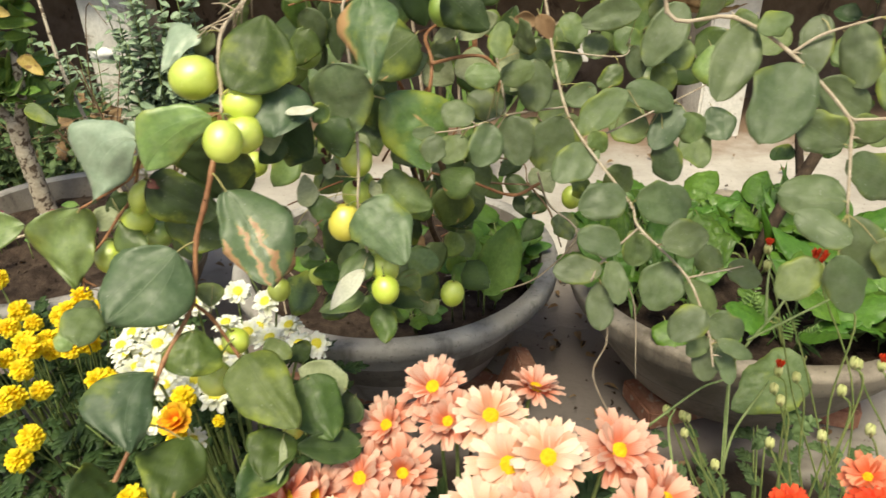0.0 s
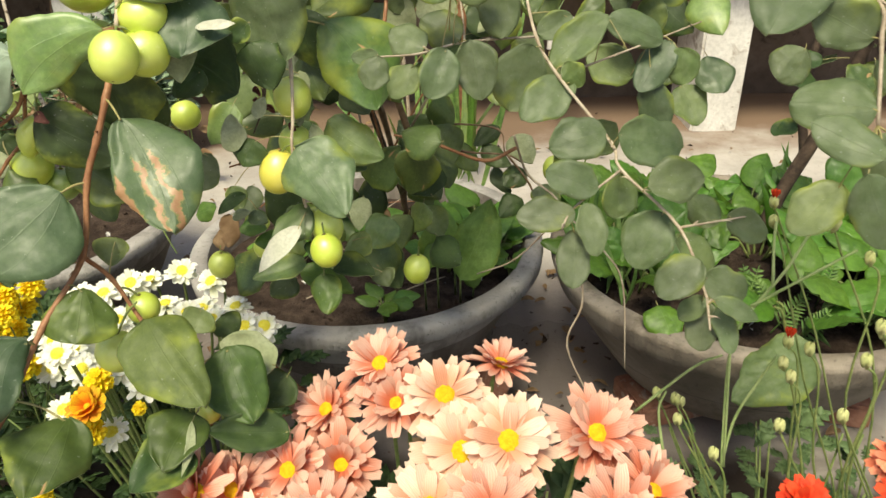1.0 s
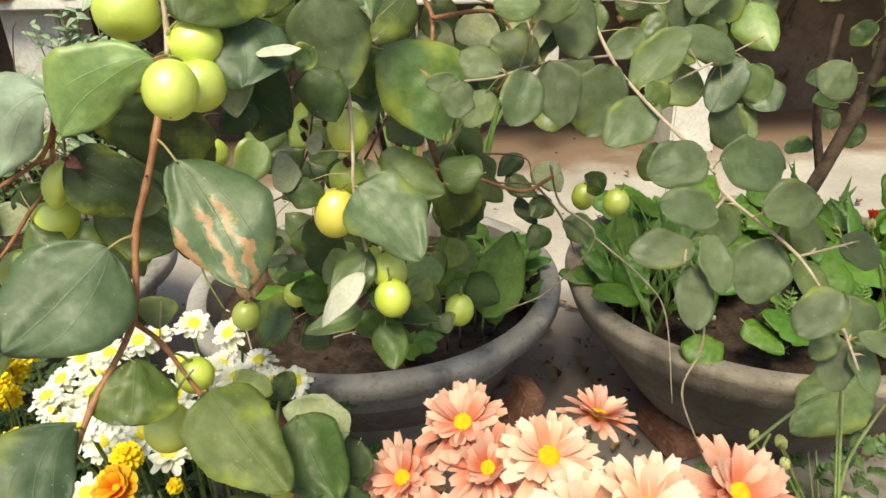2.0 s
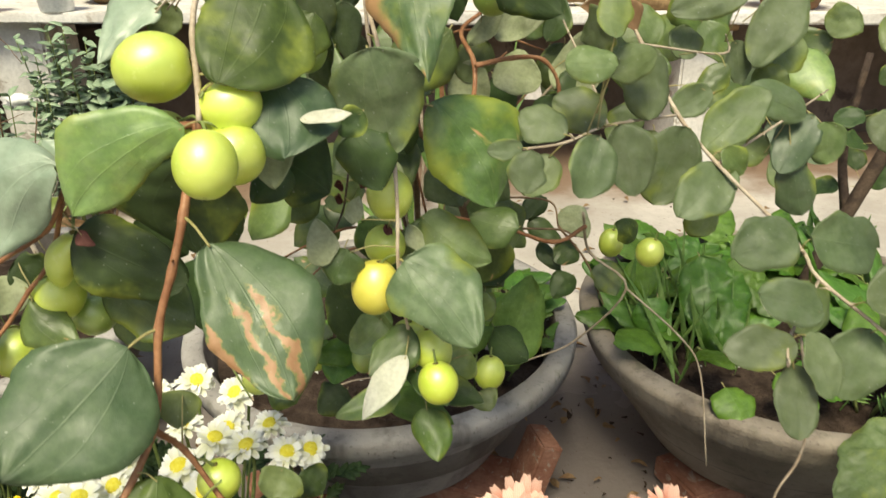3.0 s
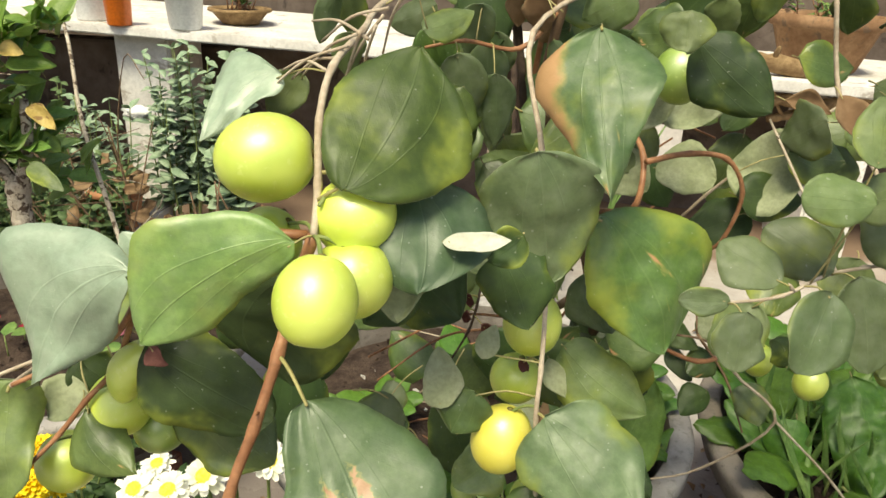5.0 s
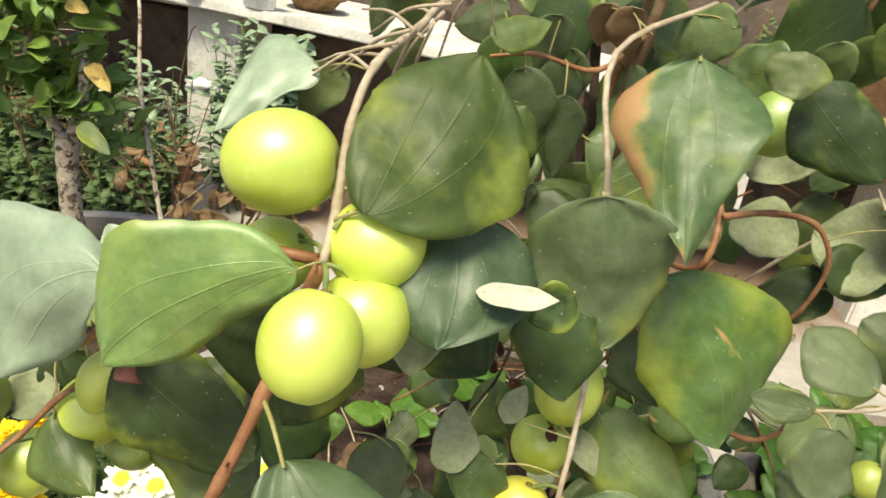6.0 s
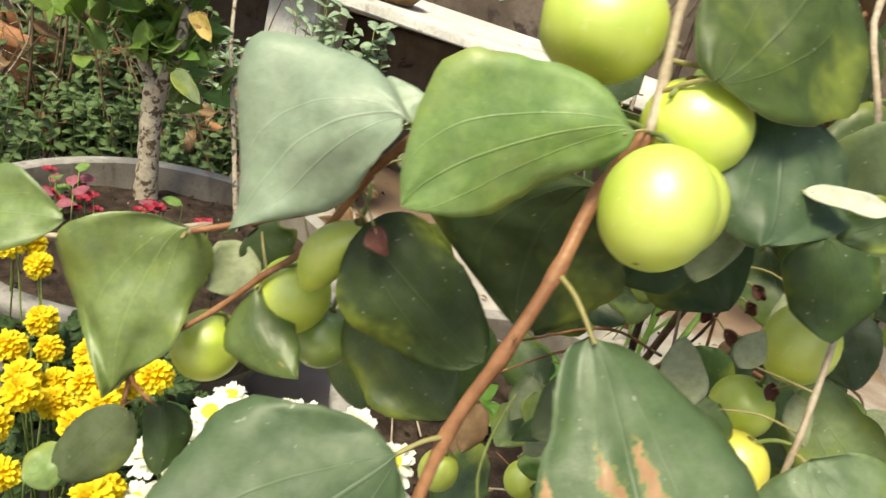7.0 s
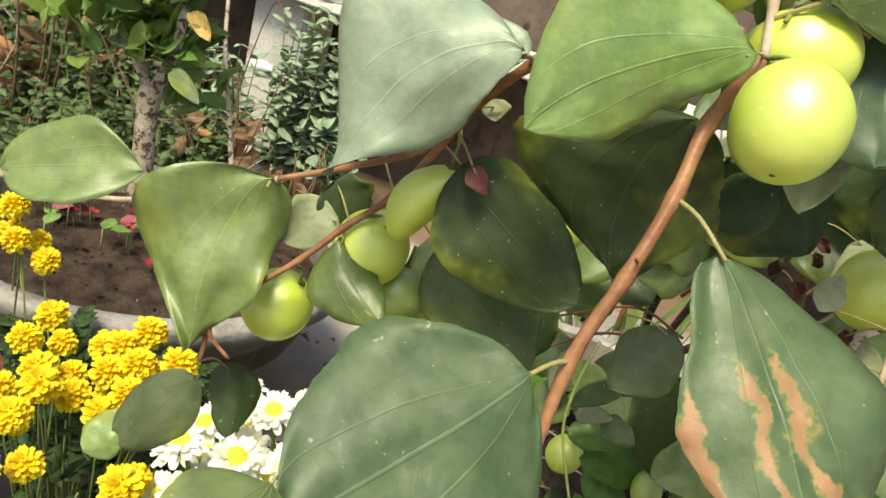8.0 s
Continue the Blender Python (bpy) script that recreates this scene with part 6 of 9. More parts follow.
leaf(zigzag, (0.159, 0.689, 0.716), (0.176, 0.685, 0.698), 0.020, (-0.155, -0.79, 0.593), LEAF_SPOT, peak=0.42, kind="full", asym=0.03, cup=0.08, wave=0.05, stalk=(0.153, 0.692, 0.709))
leaf(zigzag, (0.167, 0.687, 0.701), (0.123, 0.663, 0.68), 0.036, (-0.225, -0.836, 0.501), LEAF_GREY, peak=0.5, kind="full", asym=0.07, cup=0.05, wave=0.05, stalk=(0.159, 0.68, 0.701))
leaf(zigzag, (0.184, 0.629, 0.678), (0.14, 0.617, 0.671), 0.036, (-0.173, -0.803, 0.57), LEAF_GREY, peak=0.42, kind="full", asym=0.06, cup=0.05, wave=0.05, stalk=(0.19, 0.634, 0.668))
leaf(zigzag, (0.168, 0.564, 0.66), (0.131, 0.567, 0.674), 0.027, (0.055, -0.835, 0.547), LEAF_GREY, peak=0.5, kind="full", asym=0.05, cup=0.05, wave=0.05, stalk=(0.158, 0.572, 0.647))
leaf(zigzag, (0.152, 0.558, 0.645), (0.11, 0.555, 0.645), 0.026, (-0.279, -0.74, 0.612), LEAF_GREY, peak=0.46, kind="full", asym=-0.04, cup=0.05, wave=0.05, stalk=(0.15, 0.561, 0.645))
leaf(zigzag, (0.158, 0.557, 0.653), (0.165, 0.534, 0.623), 0.021, (-0.048, -0.719, 0.693), LEAF_GREY, peak=0.46, kind="full", asym=-0.05, cup=0.05, wave=0.05, stalk=(0.151, 0.563, 0.645))
leaf(zigzag, (0.152, 0.557, 0.633), (0.149, 0.531, 0.599), 0.024, (-0.153, -0.686, 0.712), LEAF_GREY, peak=0.5, kind="full", asym=-0.01, cup=0.05, wave=0.05, stalk=(0.147, 0.555, 0.643))
leaf(zigzag, (0.225, 0.596, 0.626), (0.202, 0.575, 0.589), 0.038, (-0.181, -0.801, 0.57), LEAF_GREY, peak=0.46, kind="full", asym=0.10, cup=0.08, wave=0.05, stalk=(0.222, 0.583, 0.632))
leaf(zigzag, (0.193, 0.627, 0.677), (0.248, 0.633, 0.663), 0.041, (-0.116, -0.834, 0.54), LEAF_GREY, peak=0.5, kind="full", asym=0.07, cup=0.08, wave=0.05, stalk=(0.191, 0.631, 0.666))
leaf(zigzag, (0.208, 0.585, 0.652), (0.251, 0.588, 0.659), 0.032, (-0.048, -0.834, 0.55), LEAF_GREY, peak=0.42, kind="full", asym=-0.07, cup=0.08, wave=0.05, stalk=(0.208, 0.597, 0.643))
leaf(zigzag, (0.198, 0.626, 0.646), (0.194, 0.614, 0.611), 0.029, (-0.038, -0.842, 0.538), LEAF_DULL, peak=0.5, kind="full", asym=-0.11, cup=0.08, wave=0.05, stalk=(0.193, 0.617, 0.658))
leaf(zigzag, (0.275, 0.615, 0.605), (0.256, 0.631, 0.624), 0.026, (-0.071, -0.843, 0.533), LEAF_DULL, peak=0.42, kind="full", asym=-0.00, cup=-0.1, wave=0.05, stalk=(0.285, 0.599, 0.619))
leaf(zigzag, (0.276, 0.602, 0.62), (0.308, 0.595, 0.601), 0.025, (-0.23, -0.815, 0.531), LEAF_GREY, peak=0.42, kind="full", asym=-0.06, cup=0.05, wave=0.05, stalk=(0.277, 0.596, 0.619))
leaf(zigzag, (0.23, 0.521, 0.626), (0.201, 0.511, 0.605), 0.029, (-0.301, -0.708, 0.639), LEAF_GREY, peak=0.42, kind="full", asym=0.05, cup=0.05, wave=0.05, stalk=(0.237, 0.536, 0.603))
leaf(zigzag, (0.243, 0.546, 0.599), (0.275, 0.539, 0.586), 0.027, (-0.346, -0.71, 0.613), LEAF_GREY, peak=0.5, kind="full", asym=-0.04, cup=0.05, wave=0.05, stalk=(0.236, 0.542, 0.607))
leaf(zigzag, (0.246, 0.54, 0.583), (0.238, 0.518, 0.554), 0.025, (-0.243, -0.627, 0.74), LEAF_GREY, peak=0.5, kind="full", asym=0.01, cup=0.08, wave=0.05, stalk=(0.238, 0.529, 0.599))
leaf(zigzag, (0.241, 0.515, 0.6), (0.271, 0.507, 0.588), 0.014, (-0.208, -0.62, 0.756), LEAF_GREY, peak=0.42, kind="full", asym=0.03, cup=0.05, wave=0.05, stalk=(0.238, 0.517, 0.593))
leaf(zigzag, (0.243, 0.535, 0.588), (0.223, 0.527, 0.576), 0.016, (-0.276, -0.708, 0.65), LEAF_DULL, peak=0.5, kind="full", asym=0.01, cup=0.05, wave=0.05, stalk=(0.238, 0.529, 0.599))
leaf(zigzag, (0.251, 0.529, 0.585), (0.257, 0.507, 0.559), 0.016, (-0.301, -0.668, 0.68), LEAF_GREY, peak=0.42, kind="full", asym=-0.00, cup=0.08, wave=0.05, stalk=(0.239, 0.523, 0.596))
leaf(zigzag, (0.234, 0.587, 0.612), (0.265, 0.576, 0.584), 0.024, (-0.019, -0.685, 0.728), LEAF_DULL, peak=0.5, kind="full", asym=0.02, cup=0.05, wave=0.05, stalk=(0.239, 0.578, 0.623))
leaf(zigzag, (0.268, 0.767, 0.714), (0.236, 0.747, 0.674), 0.033, (-0.262, -0.778, 0.571), LEAF_COOL, peak=0.46, kind="full", asym=0.10, cup=-0.06, wave=0.05, stalk=(0.262, 0.779, 0.716))
leaf(zigzag, (0.273, 0.761, 0.71), (0.278, 0.751, 0.677), 0.031, (-0.179, -0.869, 0.462), LEAF_DULL, peak=0.46, kind="full", asym=-0.11, cup=-0.06, wave=0.05, stalk=(0.262, 0.779, 0.716))
leaf(zigzag, (0.249, 0.757, 0.682), (0.264, 0.745, 0.636), 0.033, (-0.199, -0.87, 0.451), LEAF_COOL, peak=0.46, kind="full", asym=0.07, cup=-0.06, wave=0.05, stalk=(0.246, 0.765, 0.714))
# the next twig, nearer to the path, with broad grey-green leaves
near = twig(tree, [(0.2, 0.8, 0.9), (0.19, 0.62, 0.93), (0.184, 0.571, 0.85), (0.227, 0.557, 0.848), (0.263, 0.537, 0.827), (0.296, 0.508, 0.792), (0.299, 0.5, 0.773), (0.298, 0.481, 0.731)], 0.0017, 0.0010, BARK_PALE, "branch", label="pale thorny jujube twig with broad grey-green leaves", thorns=6)
twig(near, [(0.297, 0.507, 0.789), (0.316, 0.497, 0.793), (0.335, 0.487, 0.8)], 0.0011, 0.0008, BARK_PALE)
twig(near, [(0.263, 0.537, 0.827), (0.282, 0.536, 0.84), (0.313, 0.528, 0.852)], 0.0011, 0.0008, BARK_PALE)
leaf(near, (0.239, 0.557, 0.843), (0.212, 0.521, 0.8), 0.032, (-0.16, -0.928, 0.338), LEAF_GREY, peak=0.46, kind="full", asym=0.03, cup=0.08, wave=0.05, stalk=(0.236, 0.552, 0.843))
leaf(near, (0.27, 0.53, 0.822), (0.235, 0.493, 0.779), 0.045, (-0.13, -0.825, 0.55), LEAF_GREY, peak=0.42, kind="full", asym=0.06, cup=0.05, wave=0.05, stalk=(0.271, 0.53, 0.818))
leaf(near, (0.284, 0.55, 0.85), (0.274, 0.525, 0.814), 0.023, (-0.291, -0.85, 0.44), LEAF_GREY, peak=0.42, kind="full", asym=-0.01, cup=0.05, wave=0.05, stalk=(0.286, 0.535, 0.841))
leaf(near, (0.309, 0.547, 0.845), (0.307, 0.518, 0.807), 0.028, (-0.549, -0.81, 0.204), LEAF_GREY, peak=0.5, kind="full", asym=-0.01, cup=-0.1, wave=0.05, stalk=(0.301, 0.531, 0.847))
leaf(near, (0.282, 0.531, 0.807), (0.319, 0.519, 0.788), 0.029, (-0.531, -0.718, 0.451), LEAF_GREY, peak=0.46, kind="full", asym=0.02, cup=0.08, wave=0.05, stalk=(0.279, 0.522, 0.809))
leaf(near, (0.351, 0.548, 0.831), (0.333, 0.515, 0.79), 0.037, (-0.437, -0.783, 0.443), LEAF_DULL, peak=0.5, kind="full", asym=-0.07, cup=0.05, wave=0.05, stalk=(0.313, 0.528, 0.852))
leaf(near, (0.297, 0.504, 0.772), (0.264, 0.508, 0.789), 0.030, (-0.458, -0.834, 0.307), LEAF_GREY, peak=0.46, kind="full", asym=0.02, cup=0.08, wave=0.05, stalk=(0.299, 0.5, 0.773))
leaf(near, (0.304, 0.507, 0.76), (0.358, 0.506, 0.736), 0.033, (-0.423, -0.751, 0.507), LEAF_GREY, peak=0.46, kind="full", asym=0.11, cup=-0.06, wave=0.05, stalk=(0.299, 0.495, 0.762))
leaf(near, (0.339, 0.501, 0.786), (0.369, 0.486, 0.758), 0.033, (-0.59, -0.656, 0.47), LEAF_GREY, peak=0.46, kind="full", asym=0.08, cup=-0.1, wave=0.05, stalk=(0.328, 0.491, 0.797))
leaf(near, (0.298, 0.484, 0.739), (0.255, 0.498, 0.741), 0.034, (-0.227, -0.73, 0.645), LEAF_GREY, peak=0.46, kind="full", asym=0.05, cup=-0.1, wave=0.05, stalk=(0.298, 0.483, 0.736))
leaf(near, (0.292, 0.458, 0.72), (0.259, 0.476, 0.737), 0.024, (-0.285, -0.718, 0.635), LEAF_GREY, peak=0.42, kind="full", asym=0.05, cup=-0.06, wave=0.05, stalk=(0.298, 0.481, 0.731))
leaf(near, (0.31, 0.5, 0.719), (0.331, 0.473, 0.681), 0.032, (-0.443, -0.75, 0.492), LEAF_GREY, peak=0.42, kind="full", asym=-0.02, cup=-0.06, wave=0.05, stalk=(0.298, 0.481, 0.731))
leaf(near, (0.282, 0.454, 0.714), (0.296, 0.439, 0.675), 0.026, (-0.335, -0.684, 0.648), LEAF_GREY, peak=0.5, kind="full", asym=-0.10, cup=-0.1, wave=0.05, stalk=(0.298, 0.481, 0.731))
leaf(near, (0.279, 0.467, 0.703), (0.252, 0.46, 0.677), 0.027, (-0.353, -0.693, 0.629), LEAF_DULL, peak=0.42, kind="full", asym=-0.02, cup=0.05, wave=0.05, stalk=(0.298, 0.481, 0.731))
leaf(near, (0.322, 0.48, 0.71), (0.345, 0.467, 0.685), 0.025, (-0.46, -0.66, 0.594), LEAF_DULL, peak=0.42, kind="full", asym=-0.09, cup=0.05, wave=0.05, stalk=(0.298, 0.481, 0.731))
leaf(near, (0.238, 0.538, 0.842), (0.262, 0.543, 0.853), 0.018, (-0.285, -0.842, 0.458), LEAF_DULL, peak=0.5, kind="full", asym=0.01, cup=-0.06, wave=0.05, stalk=(0.241, 0.55, 0.84))
leaf(near, (0.35, 0.521, 0.833), (0.364, 0.501, 0.798), 0.022, (-0.541, -0.721, 0.434), LEAF_DULL, peak=0.5, kind="full", asym=0.11, cup=-0.06, wave=0.05, stalk=(0.313, 0.528, 0.852))
leaf(near, (0.303, 0.516, 0.783), (0.333, 0.513, 0.776), 0.021, (-0.47, -0.815, 0.34), LEAF_DULL, peak=0.42, kind="full", asym=0.04, cup=-0.1, wave=0.05, stalk=(0.297, 0.507, 0.789))
leaf(near, (0.36, 0.536, 0.846), (0.338, 0.537, 0.835), 0.018, (-0.3, -0.878, 0.372), LEAF_DULL, peak=0.46, kind="full", asym=-0.06, cup=0.08, wave=0.05, stalk=(0.313, 0.528, 0.852))

# leaves deeper in the crown, on thin twigs between the stem and the hanging shoots
crown = twig(tree, [(-0.02, 1.02, 0.62), (-0.06, 0.95, 0.76), (-0.04, 0.90, 0.90), (0.02, 0.88, 1.02)], 0.003, 0.0015, BARK_TWIG, "branch", label="inner jujube branch in its own shade")
# leaves behind the zigzag twig
leaf(crown, (0.157, 0.859, 0.705), (0.134, 0.843, 0.673), 0.033, (-0.147, -0.865, 0.479), LEAF_DULL, peak=0.5, kind="full", cup=-0.06, wave=0.06)
leaf(crown, (0.253, 0.839, 0.716), (0.276, 0.827, 0.734), 0.034, (0.001, -0.928, 0.374), LEAF_DULL, peak=0.42, kind="full", cup=-0.1, wave=0.06)
leaf(crown, (0.308, 0.979, 0.699), (0.278, 0.959, 0.667), 0.043, (-0.024, -0.905, 0.425), LEAF_SPOT, peak=0.5, kind="full", cup=-0.1, wave=0.06)
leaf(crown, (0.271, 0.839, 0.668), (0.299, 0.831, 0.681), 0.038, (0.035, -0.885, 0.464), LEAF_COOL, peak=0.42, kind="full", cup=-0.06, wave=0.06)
leaf(crown, (0.325, 0.908, 0.633), (0.342, 0.874, 0.598), 0.041, (0.019, -0.933, 0.36), LEAF_DULL, peak=0.42, kind="full", cup=0.06, wave=0.06)
leaf(crown, (0.398, 0.935, 0.768), (0.371, 0.933, 0.748), 0.037, (-0.099, -0.887, 0.452), LEAF_DULL, peak=0.46, kind="full", cup=0.06, wave=0.06)
leaf(crown, (0.465, 0.922, 0.668), (0.434, 0.907, 0.636), 0.048, (-0.114, -0.928, 0.355), LEAF_GREY, peak=0.46, kind="full", cup=-0.1, wave=0.06)
leaf(crown, (0.455, 0.806, 0.659), (0.484, 0.811, 0.667), 0.037, (-0.48, -0.719, 0.503), LEAF_SPOT, peak=0.5, kind="full", cup=0.06, wave=0.06)
leaf(crown, (0.517, 0.871, 0.663), (0.508, 0.863, 0.622), 0.040, (-0.381, -0.793, 0.476), LEAF_DULL, peak=0.46, kind="full", cup=-0.06, wave=0.06)
leaf(crown, (0.223, 0.893, 0.768), (0.246, 0.87, 0.737), 0.032, (0.091, -0.972, 0.217), LEAF_SPOT, peak=0.46, kind="full", cup=-0.06, wave=0.06)
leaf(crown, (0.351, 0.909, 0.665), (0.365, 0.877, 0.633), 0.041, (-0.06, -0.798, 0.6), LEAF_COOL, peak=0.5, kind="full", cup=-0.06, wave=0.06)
leaf(crown, (0.241, 0.833, 0.695), (0.215, 0.822, 0.662), 0.041, (-0.092, -0.798, 0.595), LEAF_DULL, peak=0.46, kind="full", cup=0.06, wave=0.06)
leaf(crown, (0.166, 0.831, 0.687), (0.152, 0.812, 0.654), 0.041, (-0.014, -0.88, 0.474), LEAF_DULL, peak=0.46, kind="full", cup=-0.1, wave=0.06)
leaf(crown, (0.131, 0.867, 0.67), (0.113, 0.833, 0.639), 0.039, (-0.154, -0.823, 0.547), LEAF_SPOT, peak=0.42, kind="full", cup=-0.1, wave=0.06)
leaf(crown, (0.504, 0.85, 0.572), (0.491, 0.836, 0.525), 0.043, (-0.443, -0.714, 0.542), LEAF_POT, peak=0.5, kind="full", cup=0.06, wave=0.06)
leaf(crown, (0.215, 0.85, 0.609), (0.25, 0.855, 0.576), 0.040, (-0.254, -0.879, 0.403), LEAF_DULL, peak=0.5, kind="full", cup=-0.06, wave=0.06)
leaf(crown, (0.402, 0.868, 0.775), (0.371, 0.839, 0.748), 0.037, (-0.378, -0.836, 0.398), LEAF_DULL, peak=0.42, kind="full", cup=-0.06, wave=0.06)
leaf(crown, (0.519, 0.816, 0.673), (0.501, 0.818, 0.647), 0.037, (-0.48, -0.677, 0.557), LEAF_DULL, peak=0.46, kind="full", cup=0.06, wave=0.06)
leaf(crown, (0.031, 0.919, 0.754), (0.008, 0.901, 0.72), 0.037, (0.137, -0.898, 0.419), LEAF_DULL, peak=0.5, kind="full", cup=-0.1, wave=0.06)
leaf(crown, (0.111, 0.941, 0.745), (0.095, 0.936, 0.699), 0.040, (-0.022, -0.927, 0.374), LEAF_SPOT, peak=0.5, kind="full", cup=-0.06, wave=0.06)
leaf(crown, (0.161, 0.901, 0.782), (0.18, 0.878, 0.755), 0.032, (0.185, -0.91, 0.37), LEAF_DULL, peak=0.5, kind="full", cup=0.06, wave=0.06)
leaf(crown, (0.296, 0.855, 0.76), (0.27, 0.837, 0.736), 0.038, (-0.204, -0.952, 0.229), LEAF_DULL, peak=0.5, kind="full", cup=-0.06, wave=0.06)
leaf(crown, (0.516, 0.947, 0.741), (0.525, 0.907, 0.704), 0.047, (-0.343, -0.86, 0.378), LEAF_DULL, peak=0.5, kind="full", cup=0.06, wave=0.06)
leaf(crown, (0.123, 0.826, 0.799), (0.137, 0.812, 0.773), 0.02, (0, -0.9, 0.4), LEAF_DRY, "long", 0.3, 0.1, 0.12, under=LEAF_DRY, label="withered orange-brown leaf")
leaf(crown, (0.097, 0.844, 0.79), (0.13, 0.841, 0.784), 0.016, (0, -0.9, 0.4), LEAF_DRY, "long", 0.3, 0.1, 0.12, under=LEAF_DRY)
inner = random.Random(12)
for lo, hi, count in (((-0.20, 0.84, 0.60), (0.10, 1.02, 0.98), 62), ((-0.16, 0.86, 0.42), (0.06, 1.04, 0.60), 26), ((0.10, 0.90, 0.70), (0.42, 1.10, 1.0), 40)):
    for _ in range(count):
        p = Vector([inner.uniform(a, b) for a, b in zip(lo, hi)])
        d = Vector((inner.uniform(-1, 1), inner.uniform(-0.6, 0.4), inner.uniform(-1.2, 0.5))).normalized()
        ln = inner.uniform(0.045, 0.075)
        leaf(crown, p, p + d * ln, ln * inner.uniform(0.7, 0.9), (inner.uniform(-0.5, 0.5), -0.8, 0.5), inner.choice((LEAF_SHADED, LEAF_SPOT, LEAF_DULL, LEAF_SPOT, LEAF_FRESH)), "ovate", inner.uniform(-0.2, 0.15), nu=8, nv=6)
for k in range(12):
    a = Vector((inner.uniform(-0.08, 0.05), inner.uniform(0.95, 1.1), inner.uniform(0.5, 0.75)))
    b = a + Vector((inner.uniform(-0.14, 0.2), inner.uniform(-0.2, 0.05), inner.uniform(-0.05, 0.3)))
    twig(crown, [a, a.lerp(b, 0.5) + Vector((0, 0, 0.02)), b], 0.0016, 0.0009, BARK_TWIG if k % 2 else BARK_PALE)


# ---- flowers ----
def petal(s, at, out, up, length, width, lift, cupped=0.2, slot=0, nu=5, nv=2, notch=0.0):
    """One petal from the middle outwards, rising by lift degrees and cupped lengthwise."""
    side = out.cross(up)
    verts, uvs, faces = [], [], []
    a = radians(lift)
    for i in range(nu + 1):
        u = i / nu
        half = width / 2 * (0.42 + 0.58 * math.sin(math.pi * min(1.0, 0.12 + u * 0.62))) * (1 if u < 0.85 else 1 - 0.32 * ((u - 0.85) / 0.15) ** 2)
        r = length * u
        lift_here = math.sin(a) * r - 0.10 * length * u * u * (1 if lift > 0 else 0.6)
        for j in range(nv + 1):
            v = 2 * j / nv - 1
            z = lift_here + cupped * width * (v * v - 0.3)
            rr = r * math.cos(a) - (notch * length if (u == 1 and abs(v) < 0.5) else 0)
            verts.append(at + out * rr + side * (v * half) + up * z)
            uvs.append((0.5 + v / 2, u))
    w = nv + 1
    for i in range(nu):
        for j in range(nv):
            faces.append((i * w + j, i * w + j + 1, (i + 1) * w + j + 1, (i + 1) * w + j))
    s.add(verts, faces, slot, uvs)


def daisy_mesh(name, petal_mat, radius, rows, count, disc, seed, lift=(8, 35), width=0.34, ragged=0.12, heart_mat=None):
    """Rays of petals in rows round a domed disc; the head looks up +z."""
    rnd = random.Random(seed)
    rays = Shape()
    up = Vector((0, 0, 1))
    for k in range(rows):
        for i in range(count):
            w = 2 * math.pi * (i + 0.5 * k + rnd.uniform(-0.25, 0.25)) / count
            o = Vector((math.cos(w), math.sin(w), 0))
            ln = radius * (1 - 0.17 * k) * rnd.uniform(1 - ragged, 1 + ragged * 0.4)
            tilt = lift[0] + (lift[1] - lift[0]) * k / max(1, rows - 1) + rnd.uniform(-14, 14)
            petal(rays, o * disc * 0.35 + up * 0.001 * k, o, up, ln - disc * 0.35, radius * width * rnd.uniform(0.8, 1.15), tilt, 0.22, notch=0.04 * rnd.random())
    heart = Shape()
    rows_d = 5
    heart.lathe([(disc * math.cos(a), disc * 0.55 * math.sin(a) + 0.001) for a in [math.pi / 2 * i / rows_d for i in range(rows_d)]] + [(0.0002, disc * 0.56 + 0.001)], 18)
    for i in range(46):
        q = disc * math.sqrt((i + 0.5) / 46)
        w = i * 2.39996
        z = disc * 0.55 * math.sqrt(max(0.0, 1 - (q / disc) ** 2 * 0.98))
        p = Vector((q * math.cos(w) * 0.96, q * math.sin(w) * 0.96, z))
        b = disc * 0.085
        heart.add([p + Vector((b, 0, 0)), p + Vector((-b * 0.5, b * 0.87, 0)), p + Vector((-b * 0.5, -b * 0.87, 0)), p + Vector((0, 0, b * 2.2))], [(0, 1, 3), (1, 2, 3), (2, 0, 3)])
    calyx = Shape().lathe([(0.002, -0.010), (disc * 0.8, -0.006), (disc * 1.0, 0.0)], 12)
    return rays.mesh(name + "_rays", [petal_mat]), heart.mesh(name + "_disc", [heart_mat or DISC_YELLOW]), calyx.mesh(name + "_calyx", [BARK_GREEN])


